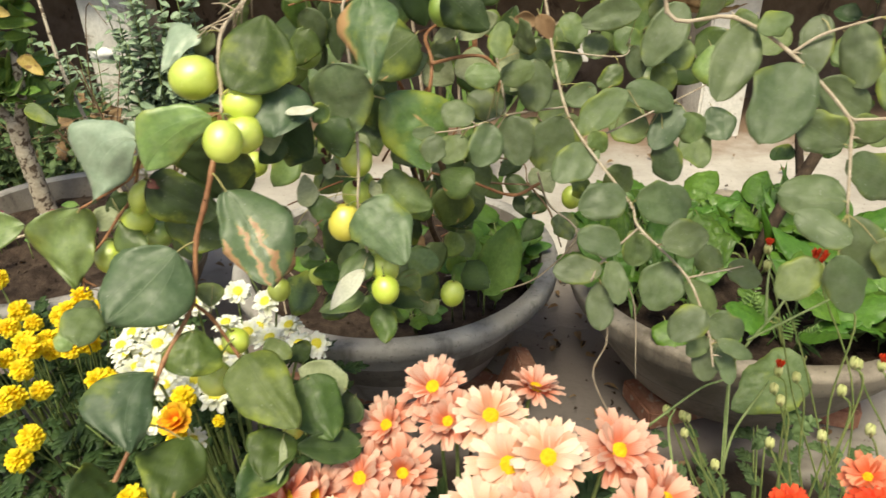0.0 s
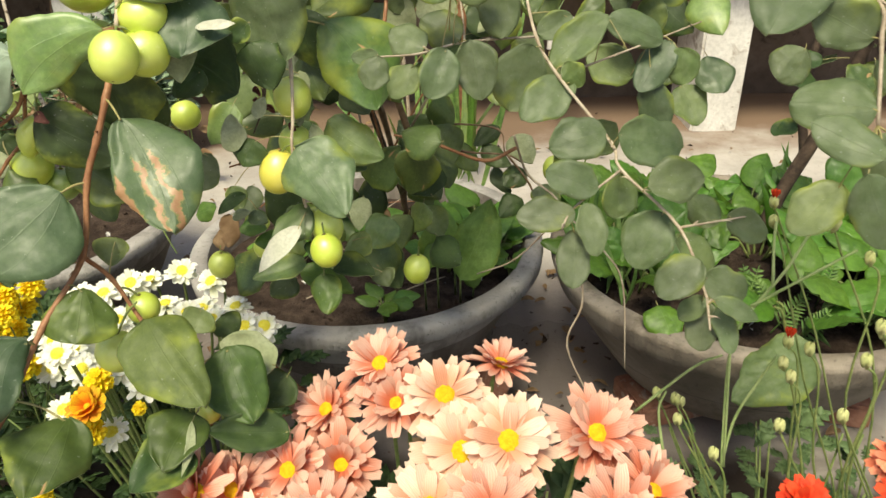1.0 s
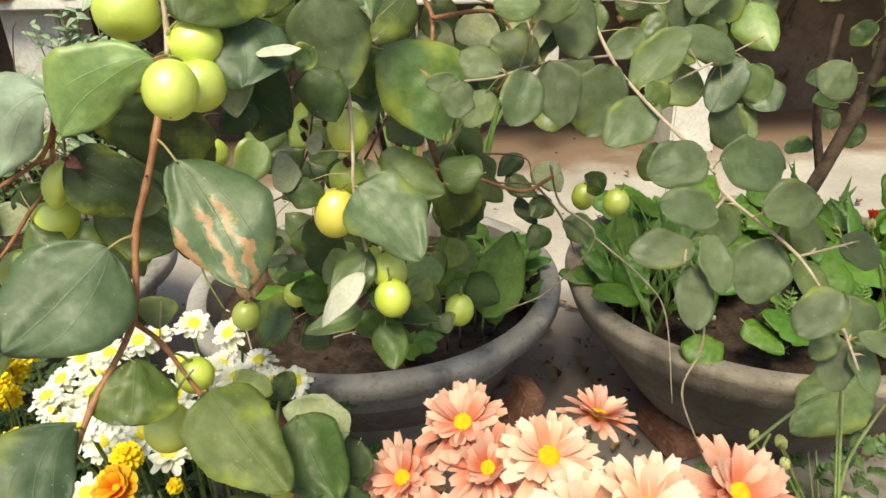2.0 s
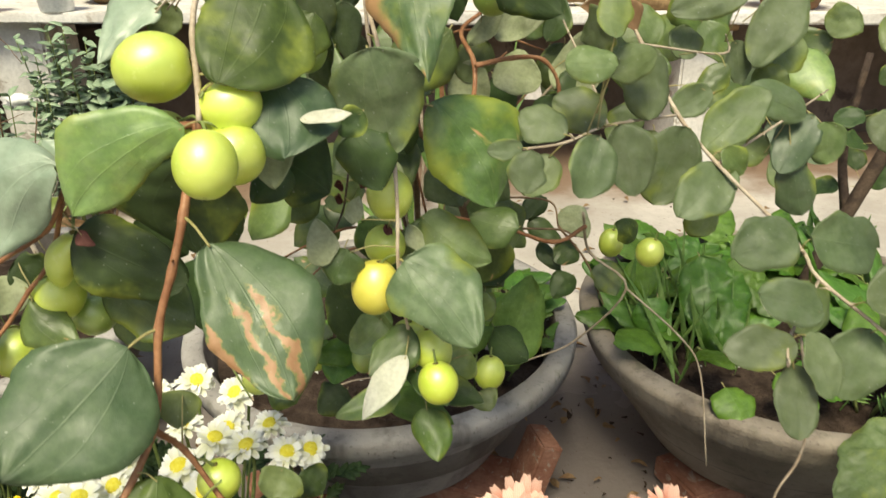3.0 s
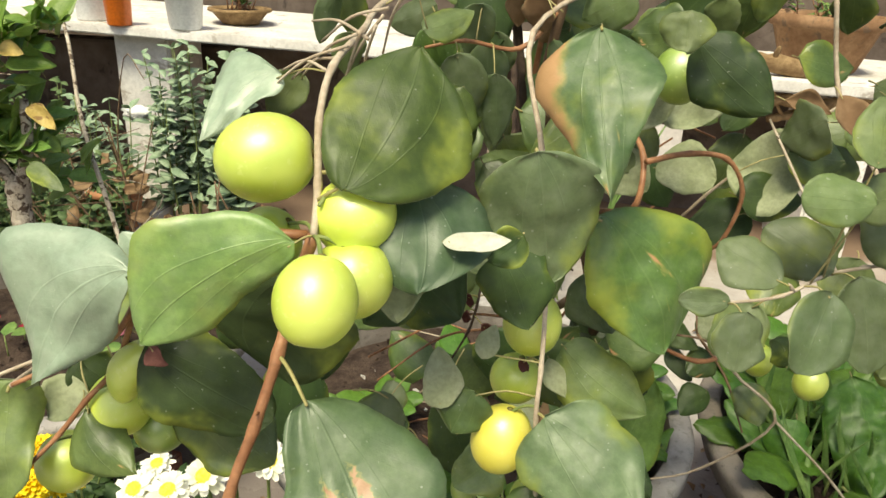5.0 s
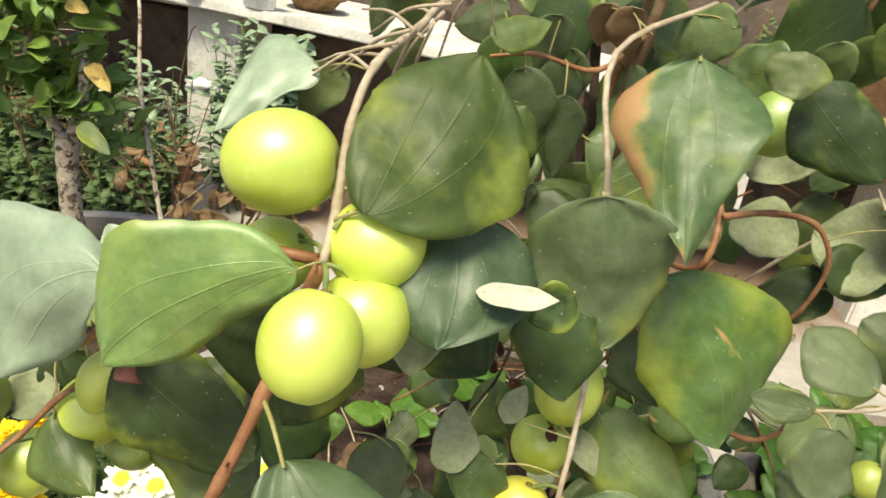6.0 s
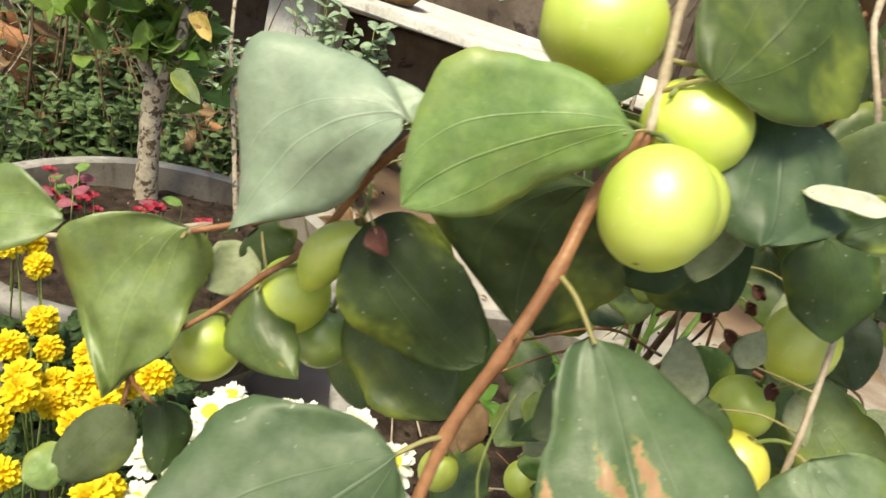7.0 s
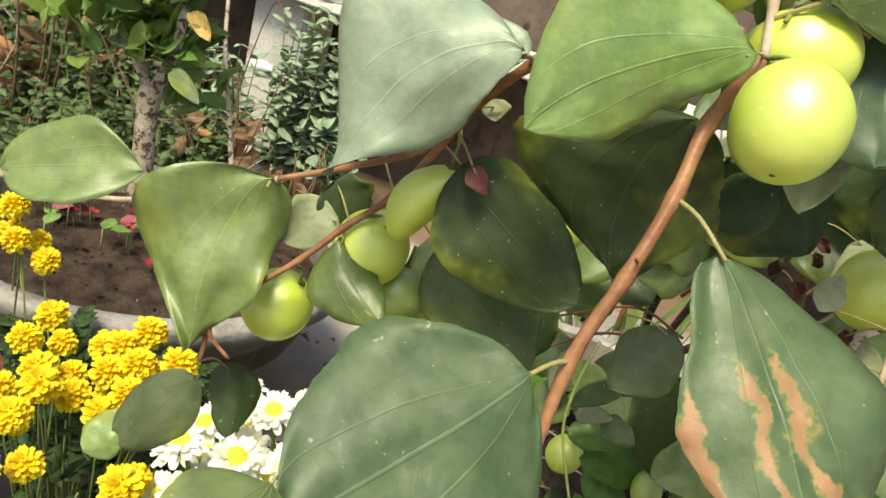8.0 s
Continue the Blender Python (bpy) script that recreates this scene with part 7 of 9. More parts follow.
def pompom_mesh(name, mat, radius, seed, count=110):
    """A ball of short petals, as a button chrysanthemum has."""
    rnd = random.Random(seed)
    s = Shape()
    for i in range(count):
        z = 1 - 1.55 * (i + 0.5) / count
        w = i * 2.39996 + rnd.uniform(-0.2, 0.2)
        q = math.sqrt(max(0.0, 1 - z * z))
        n = Vector((q * math.cos(w), q * math.sin(w), z))
        t = Vector((0, 0, -1)) - n * -n.z
        t = t.normalized() if t.length > 0.05 else Vector((math.cos(w), math.sin(w), 0))
        o = (t * 0.75 + n * 0.65).normalized()
        petal(s, n * radius * 0.66, o, (n - o * n.dot(o)).normalized(), radius * rnd.uniform(0.36, 0.66), radius * rnd.uniform(0.34, 0.48), rnd.uniform(6, 34), 0.3, 0, 3, 2)
    core = Shape()
    core.lathe([(0.001, -radius * 0.55), (radius * 0.5, -radius * 0.45), (radius * 0.72, 0), (radius * 0.5, radius * 0.55), (0.001, radius * 0.72)], 14, 0)
    s.add(core.v, core.f, 0)
    return s.mesh(name, [mat])


SALMON_KINDS = [daisy_mesh("salmon", (PETAL_PEACH, PETAL_SALMON, PETAL_SALMON, PETAL_SALMON)[k], 0.036, 2, 20, 0.0090, k, (-4 + 7 * k, 30 + 9 * k), 0.245, 0.20) for k in range(4)]
WHITE_KINDS = [daisy_mesh("white", PETAL_WHITE, 0.0225, 2, 13, 0.0088, 20 + k, (-8, 22), 0.34, 0.24, DISC_PALE) for k in range(3)]
ORANGE_KIND = daisy_mesh("orange", PETAL_ORANGE, 0.024, 2, 10, 0.005, 41, (18, 50), 0.62)
RED_KIND = daisy_mesh("red", PETAL_RED, 0.034, 3, 16, 0.008, 43, (5, 40), 0.34)
CORAL_KIND = daisy_mesh("coral", PETAL_CORAL, 0.036, 2, 15, 0.008, 47, (2, 32), 0.30)
MARIGOLD = pompom_mesh("marigold", PETAL_ORANGE, 0.0175, 59)
YELLOW_KINDS = [pompom_mesh("pompom", PETAL_YELLOW, 0.0138, 60 + k, 84) for k in range(3)]


def facing(at, n, spin, size=1.0):
    q = Vector((0, 0, 1)).rotation_difference(Vector(n).normalized())
    return Matrix.Translation(at) @ q.to_matrix().to_4x4() @ Matrix.Rotation(spin, 4, "Z") @ Matrix.Scale(size, 4)


def flower_head(plant, kind, at, n, spin, size=1.0, root=None, label=""):
    """A head with its rays, disc and calyx, and the stalk that carries it from the plant's foot."""
    m = facing(at, n, spin, size)
    rays, disc, calyx = kind
    ob = part_at("flower", rays, plant, m, label)
    for nm, me in (("disc", disc), ("calyx", calyx)):
        c = new(nm, me)
        c.parent = ob
    if root:
        stalk(plant, root, at, n)
    return ob


def stalk(plant, root, at, n, r=0.0016, name="stalk"):
    a, n = Vector(at), Vector(n).normalized()
    b = Vector(root)
    s = Shape().tube(smooth_path([b, b.lerp(a, 0.5) + Vector((0, 0, 0.02)), a - n * 0.035, a - n * 0.004], 4), [r * 1.5, r], 6)
    return part(name, s.mesh(name, [BARK_GREEN]), plant)


def lobed_leaf(s, b, d, up, length, slot=0, lobes=3):
    """A chrysanthemum's cut leaf: a blade with side lobes, each a small pointed plate."""
    side = d.cross(up).normalized()
    leaf_shape(b, b + d * length, length * 0.40, up, "ovate", 0.1, 0.15, 0.08, seed=int(abs(b.x * 9999)) % 997, nu=4, nv=2, thick=0.0006, shape=s, slots=(slot, slot))
    for k in range(lobes):
        u = 0.22 + 0.2 * k
        for sg in (-1, 1):
            q = b + d * length * u
            e = q + (d * 0.55 + side * sg * 0.8).normalized() * length * (0.42 - 0.07 * k)
            leaf_shape(q, e, length * 0.20, up, "long", 0.1, 0.1, 0.05, seed=k, nu=3, nv=2, thick=0.0006, shape=s, slots=(slot, slot))


def foliage(plant, middle, spread, low, high, count, seed, size=0.04, mat=None, lobed=True, name="foliage", label="", lean=(0, -0.25)):
    """The plant's leaves, too many to count, on upright shoots."""
    rnd = random.Random(seed)
    s = Shape()
    for _ in range(count):
        w, q = rnd.uniform(0, 6.28), math.sqrt(rnd.random())
        dome = 1 - 0.45 * q * q
        p = Vector((middle[0] + spread[0] * q * math.cos(w), middle[1] + spread[1] * q * math.sin(w), low + (high - low) * dome * rnd.uniform(0.15, 1.0)))
        d = Vector((math.cos(w) * q + rnd.uniform(-0.8, 0.8) + lean[0], math.sin(w) * q + rnd.uniform(-0.8, 0.8) + lean[1], rnd.uniform(-0.35, 0.6))).normalized()
        up = (Vector((rnd.uniform(-0.4, 0.4), rnd.uniform(-0.6, 0.2), 1)) - d * 0.3).normalized()
        ln = size * rnd.uniform(0.65, 1.25)
        if lobed:
            lobed_leaf(s, p, d, up, ln)
        else:
            leaf_shape(p, p + d * ln, ln * 0.5, up, "ovate", 0.12, 0.15, 0.05, seed=rnd.randrange(9999), nu=5, nv=2, thick=0.0006, shape=s, slots=(0, 0))
    for _ in range(max(8, count // 12)):
        w, q = rnd.uniform(0, 6.28), math.sqrt(rnd.random())
        foot = Vector((middle[0] + spread[0] * 0.4 * q * math.cos(w), middle[1] + spread[1] * 0.4 * q * math.sin(w), 0.0 if low < 0.2 else low - 0.05))
        tip = Vector((middle[0] + spread[0] * q * math.cos(w), middle[1] + spread[1] * q * math.sin(w), low + (high - low) * (1 - 0.5 * q * q)))
        s.tube(smooth_path([foot, foot.lerp(tip, 0.5) + Vector((0, 0, 0.02)), tip], 3), [0.0025, 0.0012], 5, 1)
    return part(name, s.mesh(name, [mat or LEAF_MUM, BARK_GREEN]), plant, label, "stuff")


# ---- buds and stalks of the scarlet plant ----
def bud(plant, at, root, showing, size=1.3):
    a, b = Vector(at), Vector(root)
    s = Shape().lathe([(q * size, z * size) for q, z in ((0.0006, -0.0038), (0.0022, -0.0026), (0.0032, 0.0), (0.0028, 0.0018), (0.0013, 0.0033), (0.0004, 0.0038))], 10, 0, 0.05, a)
    if showing:
        for k in range(9 if size < 2 else 16):
            w = k * 0.7
            o = Vector((math.cos(w), math.sin(w), 0))
            petal(s, a + Vector((0, 0, 0.002)), o, Vector((0, 0, 1)), 0.0068 * size, 0.0038 * size, 62 + 14 * (k % 3), 0.3, 1, 3, 2)
    part("bud", s.mesh("bud", [BUD_PALE, PETAL_RED]), plant, "bud opening red" if showing else "closed pale green bud")
    st = Shape().tube(smooth_path([b + Vector((0.10, 0.03, 0)), b.lerp(a, 0.4) + Vector((0.11 + 0.03 * math.sin(a.x * 190), 0, -0.03)), b.lerp(a, 0.78) + Vector((0.045 + 0.03 * math.cos(a.z * 300), -0.01, -0.03)), a + Vector((0.012, -0.002, -0.028)), a - Vector((0, 0, 0.004))], 5), [0.0013, 0.0008], 6)
    part("stalk", st.mesh("stalk", [BARK_GREEN]), plant)


def stalk_line(plant, points, r=0.0014):
    """A bare pale green flower stalk that wanders through the points."""
    s = Shape().tube(smooth_path(points, 6), [r, r * 0.7], 7)
    part("stalk", s.mesh("stalk", [STALK_PALE]), plant)
salmon = thing("chrysanthemum_plant", (0.06, 0.52, 0.0), "salmon-pink chrysanthemum plant in full flower", "flowers")
flower_head(salmon, SALMON_KINDS[0], (0.1, 0.457, 0.531), (-0.05, -0.6, 0.8), 0.0, 0.95, (0.075, 0.52, 0.02))
flower_head(salmon, SALMON_KINDS[1], (0.006, 0.581, 0.5), (-0.1, -0.35, 0.9), 1.3, 1.00, (0.033, 0.563, 0.02))
flower_head(salmon, SALMON_KINDS[2], (0.16, 0.474, 0.52), (0.15, -0.5, 0.85), 2.6, 1.05, (0.102, 0.526, 0.02))
flower_head(salmon, SALMON_KINDS[3], (0.02, 0.548, 0.486), (-0.2, -0.5, 0.8), 3.9, 0.95, (0.039, 0.552, 0.02))
flower_head(salmon, SALMON_KINDS[0], (0.058, 0.531, 0.508), (0.1, -0.5, 0.85), 5.2, 1.00, (0.056, 0.546, 0.02))
flower_head(salmon, SALMON_KINDS[1], (0.103, 0.571, 0.506), (0.25, 0.12, 1), 6.5, 0.82, (0.074, 0.56, 0.02))
flower_head(salmon, SALMON_KINDS[2], (-0.04, 0.571, 0.462), (-0.3, -0.55, 0.75), 7.8, 0.95, (0.012, 0.56, 0.02))
flower_head(salmon, SALMON_KINDS[3], (-0.023, 0.519, 0.451), (0, -0.6, 0.8), 9.1, 1.00, (0.02, 0.542, 0.02))
flower_head(salmon, SALMON_KINDS[0], (0.071, 0.472, 0.508), (-0.2, -0.6, 0.8), 10.4, 1.05, (0.062, 0.525, 0.02))
flower_head(salmon, SALMON_KINDS[1], (-0.059, 0.503, 0.462), (-0.2, -0.6, 0.8), 11.7, 0.95, (0.004, 0.536, 0.02))
flower_head(salmon, SALMON_KINDS[2], (-0.098, 0.489, 0.457), (-0.3, -0.5, 0.8), 13.0, 1.00, (-0.014, 0.531, 0.02))
flower_head(salmon, SALMON_KINDS[3], (-0.124, 0.483, 0.459), (-0.5, -0.4, 0.8), 14.3, 1.05, (-0.026, 0.529, 0.02))
flower_head(salmon, SALMON_KINDS[3], (0.19, 0.437, 0.504), (0.4, -0.3, 0.85), 19.5, 0.95, (0.115, 0.513, 0.02))
flower_head(salmon, SALMON_KINDS[0], (0.048, 0.439, 0.491), (0, -0.5, 0.85), 20.8, 1.00, (0.052, 0.514, 0.02))
flower_head(salmon, SALMON_KINDS[1], (0.086, 0.407, 0.519), (0, -0.5, 0.85), 22.1, 1.05, (0.069, 0.502, 0.02))
flower_head(salmon, SALMON_KINDS[2], (-0.03, 0.458, 0.458), (0, -0.5, 0.85), 23.4, 0.95, (0.016, 0.52, 0.02))
flower_head(salmon, SALMON_KINDS[3], (0.158, 0.393, 0.523), (0.2, -0.5, 0.85), 24.7, 1.00, (0.101, 0.497, 0.02))
flower_head(salmon, SALMON_KINDS[0], (-0.072, 0.443, 0.452), (-0.2, -0.5, 0.85), 26.0, 1.05, (-0.002, 0.515, 0.02))
white_daisies = thing("chrysanthemum_plant", (-0.30, 0.90, 0.0), "white yellow-centred button chrysanthemum plant in flower", "flowers")
flower_head(white_daisies, WHITE_KINDS[0], (-0.29, 0.862, 0.385), (0, -0.1, 0.9), 0.0, 0.92, (-0.295, 0.881, 0.02))
flower_head(white_daisies, WHITE_KINDS[1], (-0.288, 0.926, 0.395), (0.25, -0.52, 0.9), 0.9, 1.00, (-0.294, 0.913, 0.02))
flower_head(white_daisies, WHITE_KINDS[2], (-0.247, 0.863, 0.375), (-0.06, -0.38, 0.9), 1.8, 1.08, (-0.273, 0.881, 0.02))
flower_head(white_daisies, WHITE_KINDS[0], (-0.2, 0.854, 0.385), (-0.23, -0.15, 0.9), 2.7, 0.92, (-0.25, 0.877, 0.02))
flower_head(white_daisies, WHITE_KINDS[1], (-0.344, 0.897, 0.395), (0.12, -0.59, 0.9), 3.6, 1.00, (-0.322, 0.899, 0.02))
flower_head(white_daisies, WHITE_KINDS[2], (-0.377, 0.83, 0.374), (0.2, -0.23, 0.9), 4.5, 1.08, (-0.339, 0.865, 0.02))
flower_head(white_daisies, WHITE_KINDS[0], (-0.417, 0.813, 0.385), (-0.17, -0.27, 0.9), 5.4, 0.92, (-0.358, 0.857, 0.02))
flower_head(white_daisies, WHITE_KINDS[1], (-0.321, 0.72, 0.395), (-0.15, -0.58, 0.9), 6.3, 1.00, (-0.31, 0.81, 0.02))
flower_head(white_daisies, WHITE_KINDS[2], (-0.385, 0.779, 0.374), (0.21, -0.12, 0.9), 7.2, 1.08, (-0.343, 0.84, 0.02))
flower_head(white_daisies, WHITE_KINDS[0], (-0.334, 0.826, 0.386), (0.1, -0.42, 0.9), 8.1, 0.92, (-0.317, 0.863, 0.02))
flower_head(white_daisies, WHITE_KINDS[1], (-0.241, 0.898, 0.395), (-0.24, -0.48, 0.9), 9.0, 1.00, (-0.27, 0.899, 0.02))
flower_head(white_daisies, WHITE_KINDS[2], (-0.266, 0.721, 0.374), (-0.04, -0.1, 0.9), 9.9, 1.08, (-0.283, 0.81, 0.02))
flower_head(white_daisies, WHITE_KINDS[0], (-0.156, 0.809, 0.386), (0.25, -0.55, 0.9), 10.8, 0.92, (-0.228, 0.855, 0.02))
flower_head(white_daisies, WHITE_KINDS[1], (-0.369, 0.874, 0.395), (-0.03, -0.34, 0.9), 11.7, 1.00, (-0.335, 0.887, 0.02))
flower_head(white_daisies, WHITE_KINDS[2], (-0.34, 0.938, 0.374), (-0.24, -0.17, 0.9), 12.6, 1.08, (-0.32, 0.919, 0.02))
flower_head(white_daisies, WHITE_KINDS[0], (-0.406, 0.882, 0.386), (0.09, -0.6, 0.9), 13.5, 0.92, (-0.353, 0.891, 0.02))
flower_head(white_daisies, WHITE_KINDS[1], (-0.249, 0.824, 0.395), (0.22, -0.19, 0.9), 14.4, 1.00, (-0.274, 0.862, 0.02))
flower_head(white_daisies, WHITE_KINDS[2], (-0.284, 0.812, 0.374), (-0.15, -0.31, 0.9), 15.3, 1.08, (-0.292, 0.856, 0.02))
flower_head(white_daisies, WHITE_KINDS[0], (-0.333, 0.778, 0.386), (-0.18, -0.56, 0.9), 16.2, 0.92, (-0.317, 0.839, 0.02))
flower_head(white_daisies, WHITE_KINDS[1], (-0.354, 0.755, 0.395), (0.19, -0.11, 0.9), 17.1, 1.00, (-0.327, 0.828, 0.02))
flower_head(white_daisies, WHITE_KINDS[2], (-0.3, 0.754, 0.374), (0.13, -0.46, 0.9), 18.0, 1.08, (-0.3, 0.827, 0.02))
flower_head(white_daisies, WHITE_KINDS[0], (-0.412, 0.841, 0.386), (-0.23, -0.45, 0.9), 18.9, 0.92, (-0.356, 0.871, 0.02))
flower_head(white_daisies, WHITE_KINDS[1], (-0.216, 0.81, 0.395), (-0.07, -0.11, 0.9), 19.8, 1.00, (-0.258, 0.855, 0.02))
flower_head(white_daisies, WHITE_KINDS[2], (-0.252, 0.775, 0.374), (0.25, -0.57, 0.9), 20.7, 1.08, (-0.276, 0.838, 0.02))
flower_head(white_daisies, WHITE_KINDS[0], (-0.176, 0.8, 0.392), (0.01, -0.29, 0.9), 21.6, 0.92, (-0.238, 0.85, 0.02))
flower_head(white_daisies, WHITE_KINDS[1], (-0.439, 0.855, 0.339), (-0.25, -0.2, 0.9), 22.5, 1.00, (-0.369, 0.877, 0.02))
flower_head(white_daisies, WHITE_KINDS[2], (-0.426, 0.885, 0.319), (0.05, -0.6, 0.9), 23.4, 1.08, (-0.363, 0.893, 0.02))
flower_head(white_daisies, WHITE_KINDS[0], (-0.412, 0.929, 0.332), (0.24, -0.16, 0.9), 24.3, 0.92, (-0.356, 0.915, 0.02))
flower_head(white_daisies, WHITE_KINDS[1], (-0.388, 0.891, 0.339), (-0.11, -0.35, 0.9), 25.2, 1.00, (-0.344, 0.895, 0.02))
flower_head(white_daisies, WHITE_KINDS[2], (-0.43, 0.824, 0.319), (-0.21, -0.54, 0.9), 26.1, 1.08, (-0.365, 0.862, 0.02))
flower_head(white_daisies, WHITE_KINDS[0], (-0.399, 0.832, 0.332), (0.17, -0.1, 0.9), 27.0, 0.92, (-0.35, 0.866, 0.02))
flower_head(white_daisies, WHITE_KINDS[1], (-0.358, 0.863, 0.339), (0.16, -0.49, 0.9), 27.9, 1.00, (-0.329, 0.881, 0.02))
flower_head(white_daisies, WHITE_KINDS[2], (-0.442, 0.963, 0.319), (-0.21, -0.41, 0.9), 28.8, 1.08, (-0.371, 0.931, 0.02))
flower_head(white_daisies, WHITE_KINDS[0], (-0.433, 0.982, 0.332), (-0.11, -0.13, 0.9), 29.7, 0.92, (-0.366, 0.941, 0.02))
flower_head(white_daisies, WHITE_KINDS[1], (-0.396, 0.864, 0.339), (0.24, -0.59, 0.9), 30.6, 1.00, (-0.348, 0.882, 0.02))
flower_head(white_daisies, ORANGE_KIND, (-0.275, 0.627, 0.423), (-0.1, -0.6, 0.8), 0.4, 0.85, (-0.27, 0.75, 0.02), "bright orange flower among white ones")
flower_head(white_daisies, WHITE_KINDS[0], (-0.302, 0.65, 0.466), (0.05, -0.55, 0.8), 0.0, 0.80, (-0.29, 0.76, 0.02))
flower_head(white_daisies, WHITE_KINDS[1], (-0.308, 0.641, 0.407), (0.05, -0.55, 0.8), 1.1, 0.80, (-0.29, 0.76, 0.02))
flower_head(white_daisies, WHITE_KINDS[2], (-0.272, 0.646, 0.374), (0.05, -0.55, 0.8), 2.2, 0.80, (-0.29, 0.76, 0.02))
flower_head(white_daisies, WHITE_KINDS[0], (-0.31, 0.692, 0.417), (0.05, -0.55, 0.8), 3.3, 0.80, (-0.29, 0.76, 0.02))
part_at("flower", YELLOW_KINDS[0], white_daisies, facing((-0.272, 0.65, 0.434), (0, -0.5, 0.85), 0.0, 0.85), "yellow button flower")
stalk(white_daisies, (-0.28, 0.76, 0.02), (-0.272, 0.65, 0.434), (0, -0.5, 0.85), 0.0009)
part_at("flower", YELLOW_KINDS[1], white_daisies, facing((-0.279, 0.627, 0.392), (0, -0.5, 0.85), 1.0, 0.85), "yellow button flower")
stalk(white_daisies, (-0.28, 0.76, 0.02), (-0.279, 0.627, 0.392), (0, -0.5, 0.85), 0.0009)
part_at("flower", YELLOW_KINDS[2], white_daisies, facing((-0.234, 0.638, 0.41), (0, -0.5, 0.85), 2.0, 0.45), "yellow button flower")
stalk(white_daisies, (-0.28, 0.76, 0.02), (-0.234, 0.638, 0.41), (0, -0.5, 0.85), 0.0009)
yellow_buttons = thing("chrysanthemum_plant", (-0.62, 0.98, 0.0), "yellow button chrysanthemum plant in full flower", "flowers")
part_at("flower", YELLOW_KINDS[0], yellow_buttons, facing((-0.766, 1.094, 0.345), (0, -0.3, 0.9), 0.0, 0.90))
stalk(yellow_buttons, (-0.683, 1.047, 0.02), (-0.766, 1.094, 0.345), (0, -0.3, 0.9), 0.0009)
part_at("flower", YELLOW_KINDS[1], yellow_buttons, facing((-0.712, 1.036, 0.358), (0.19, -0.3, 0.9), 0.8, 1.00))
stalk(yellow_buttons, (-0.656, 1.018, 0.02), (-0.712, 1.036, 0.358), (0.19, -0.3, 0.9), 0.0009)
part_at("flower", YELLOW_KINDS[2], yellow_buttons, facing((-0.654, 0.976, 0.336), (0.1, -0.3, 0.9), 1.6, 1.10))
stalk(yellow_buttons, (-0.627, 0.988, 0.02), (-0.654, 0.976, 0.336), (0.1, -0.3, 0.9), 0.0009)
part_at("flower", YELLOW_KINDS[0], yellow_buttons, facing((-0.612, 0.938, 0.337), (-0.14, -0.3, 0.9), 2.4, 0.90))
stalk(yellow_buttons, (-0.606, 0.969, 0.02), (-0.612, 0.938, 0.337), (-0.14, -0.3, 0.9), 0.0009)
part_at("flower", YELLOW_KINDS[1], yellow_buttons, facing((-0.62, 0.897, 0.359), (-0.18, -0.3, 0.9), 3.2, 1.00))
stalk(yellow_buttons, (-0.61, 0.949, 0.02), (-0.62, 0.897, 0.359), (-0.18, -0.3, 0.9), 0.0009)
part_at("flower", YELLOW_KINDS[2], yellow_buttons, facing((-0.593, 0.882, 0.344), (0.04, -0.3, 0.9), 4.0, 1.10))
stalk(yellow_buttons, (-0.597, 0.941, 0.02), (-0.593, 0.882, 0.344), (0.04, -0.3, 0.9), 0.0009)
part_at("flower", YELLOW_KINDS[0], yellow_buttons, facing((-0.577, 0.906, 0.332), (0.2, -0.3, 0.9), 4.8, 0.90))
stalk(yellow_buttons, (-0.589, 0.953, 0.02), (-0.577, 0.906, 0.332), (0.2, -0.3, 0.9), 0.0009)
part_at("flower", YELLOW_KINDS[1], yellow_buttons, facing((-0.564, 0.933, 0.354), (0.06, -0.3, 0.9), 5.6, 1.00))
stalk(yellow_buttons, (-0.582, 0.967, 0.02), (-0.564, 0.933, 0.354), (0.06, -0.3, 0.9), 0.0009)
part_at("flower", YELLOW_KINDS[2], yellow_buttons, facing((-0.519, 0.883, 0.352), (-0.17, -0.3, 0.9), 6.4, 1.10))
stalk(yellow_buttons, (-0.559, 0.942, 0.02), (-0.519, 0.883, 0.352), (-0.17, -0.3, 0.9), 0.0009)
part_at("flower", YELLOW_KINDS[0], yellow_buttons, facing((-0.451, 0.814, 0.331), (-0.15, -0.3, 0.9), 7.2, 0.90))
stalk(yellow_buttons, (-0.525, 0.907, 0.02), (-0.451, 0.814, 0.331), (-0.15, -0.3, 0.9), 0.0009)
part_at("flower", YELLOW_KINDS[1], yellow_buttons, facing((-0.563, 0.814, 0.347), (0.08, -0.3, 0.9), 8.0, 1.00))
stalk(yellow_buttons, (-0.581, 0.907, 0.02), (-0.563, 0.814, 0.347), (0.08, -0.3, 0.9), 0.0009)
part_at("flower", YELLOW_KINDS[2], yellow_buttons, facing((-0.566, 0.849, 0.357), (0.2, -0.3, 0.9), 8.8, 1.10))
stalk(yellow_buttons, (-0.583, 0.924, 0.02), (-0.566, 0.849, 0.357), (0.2, -0.3, 0.9), 0.0009)
part_at("flower", YELLOW_KINDS[0], yellow_buttons, facing((-0.525, 0.784, 0.335), (0.02, -0.3, 0.9), 9.6, 0.90))
stalk(yellow_buttons, (-0.562, 0.892, 0.02), (-0.525, 0.784, 0.335), (0.02, -0.3, 0.9), 0.0009)
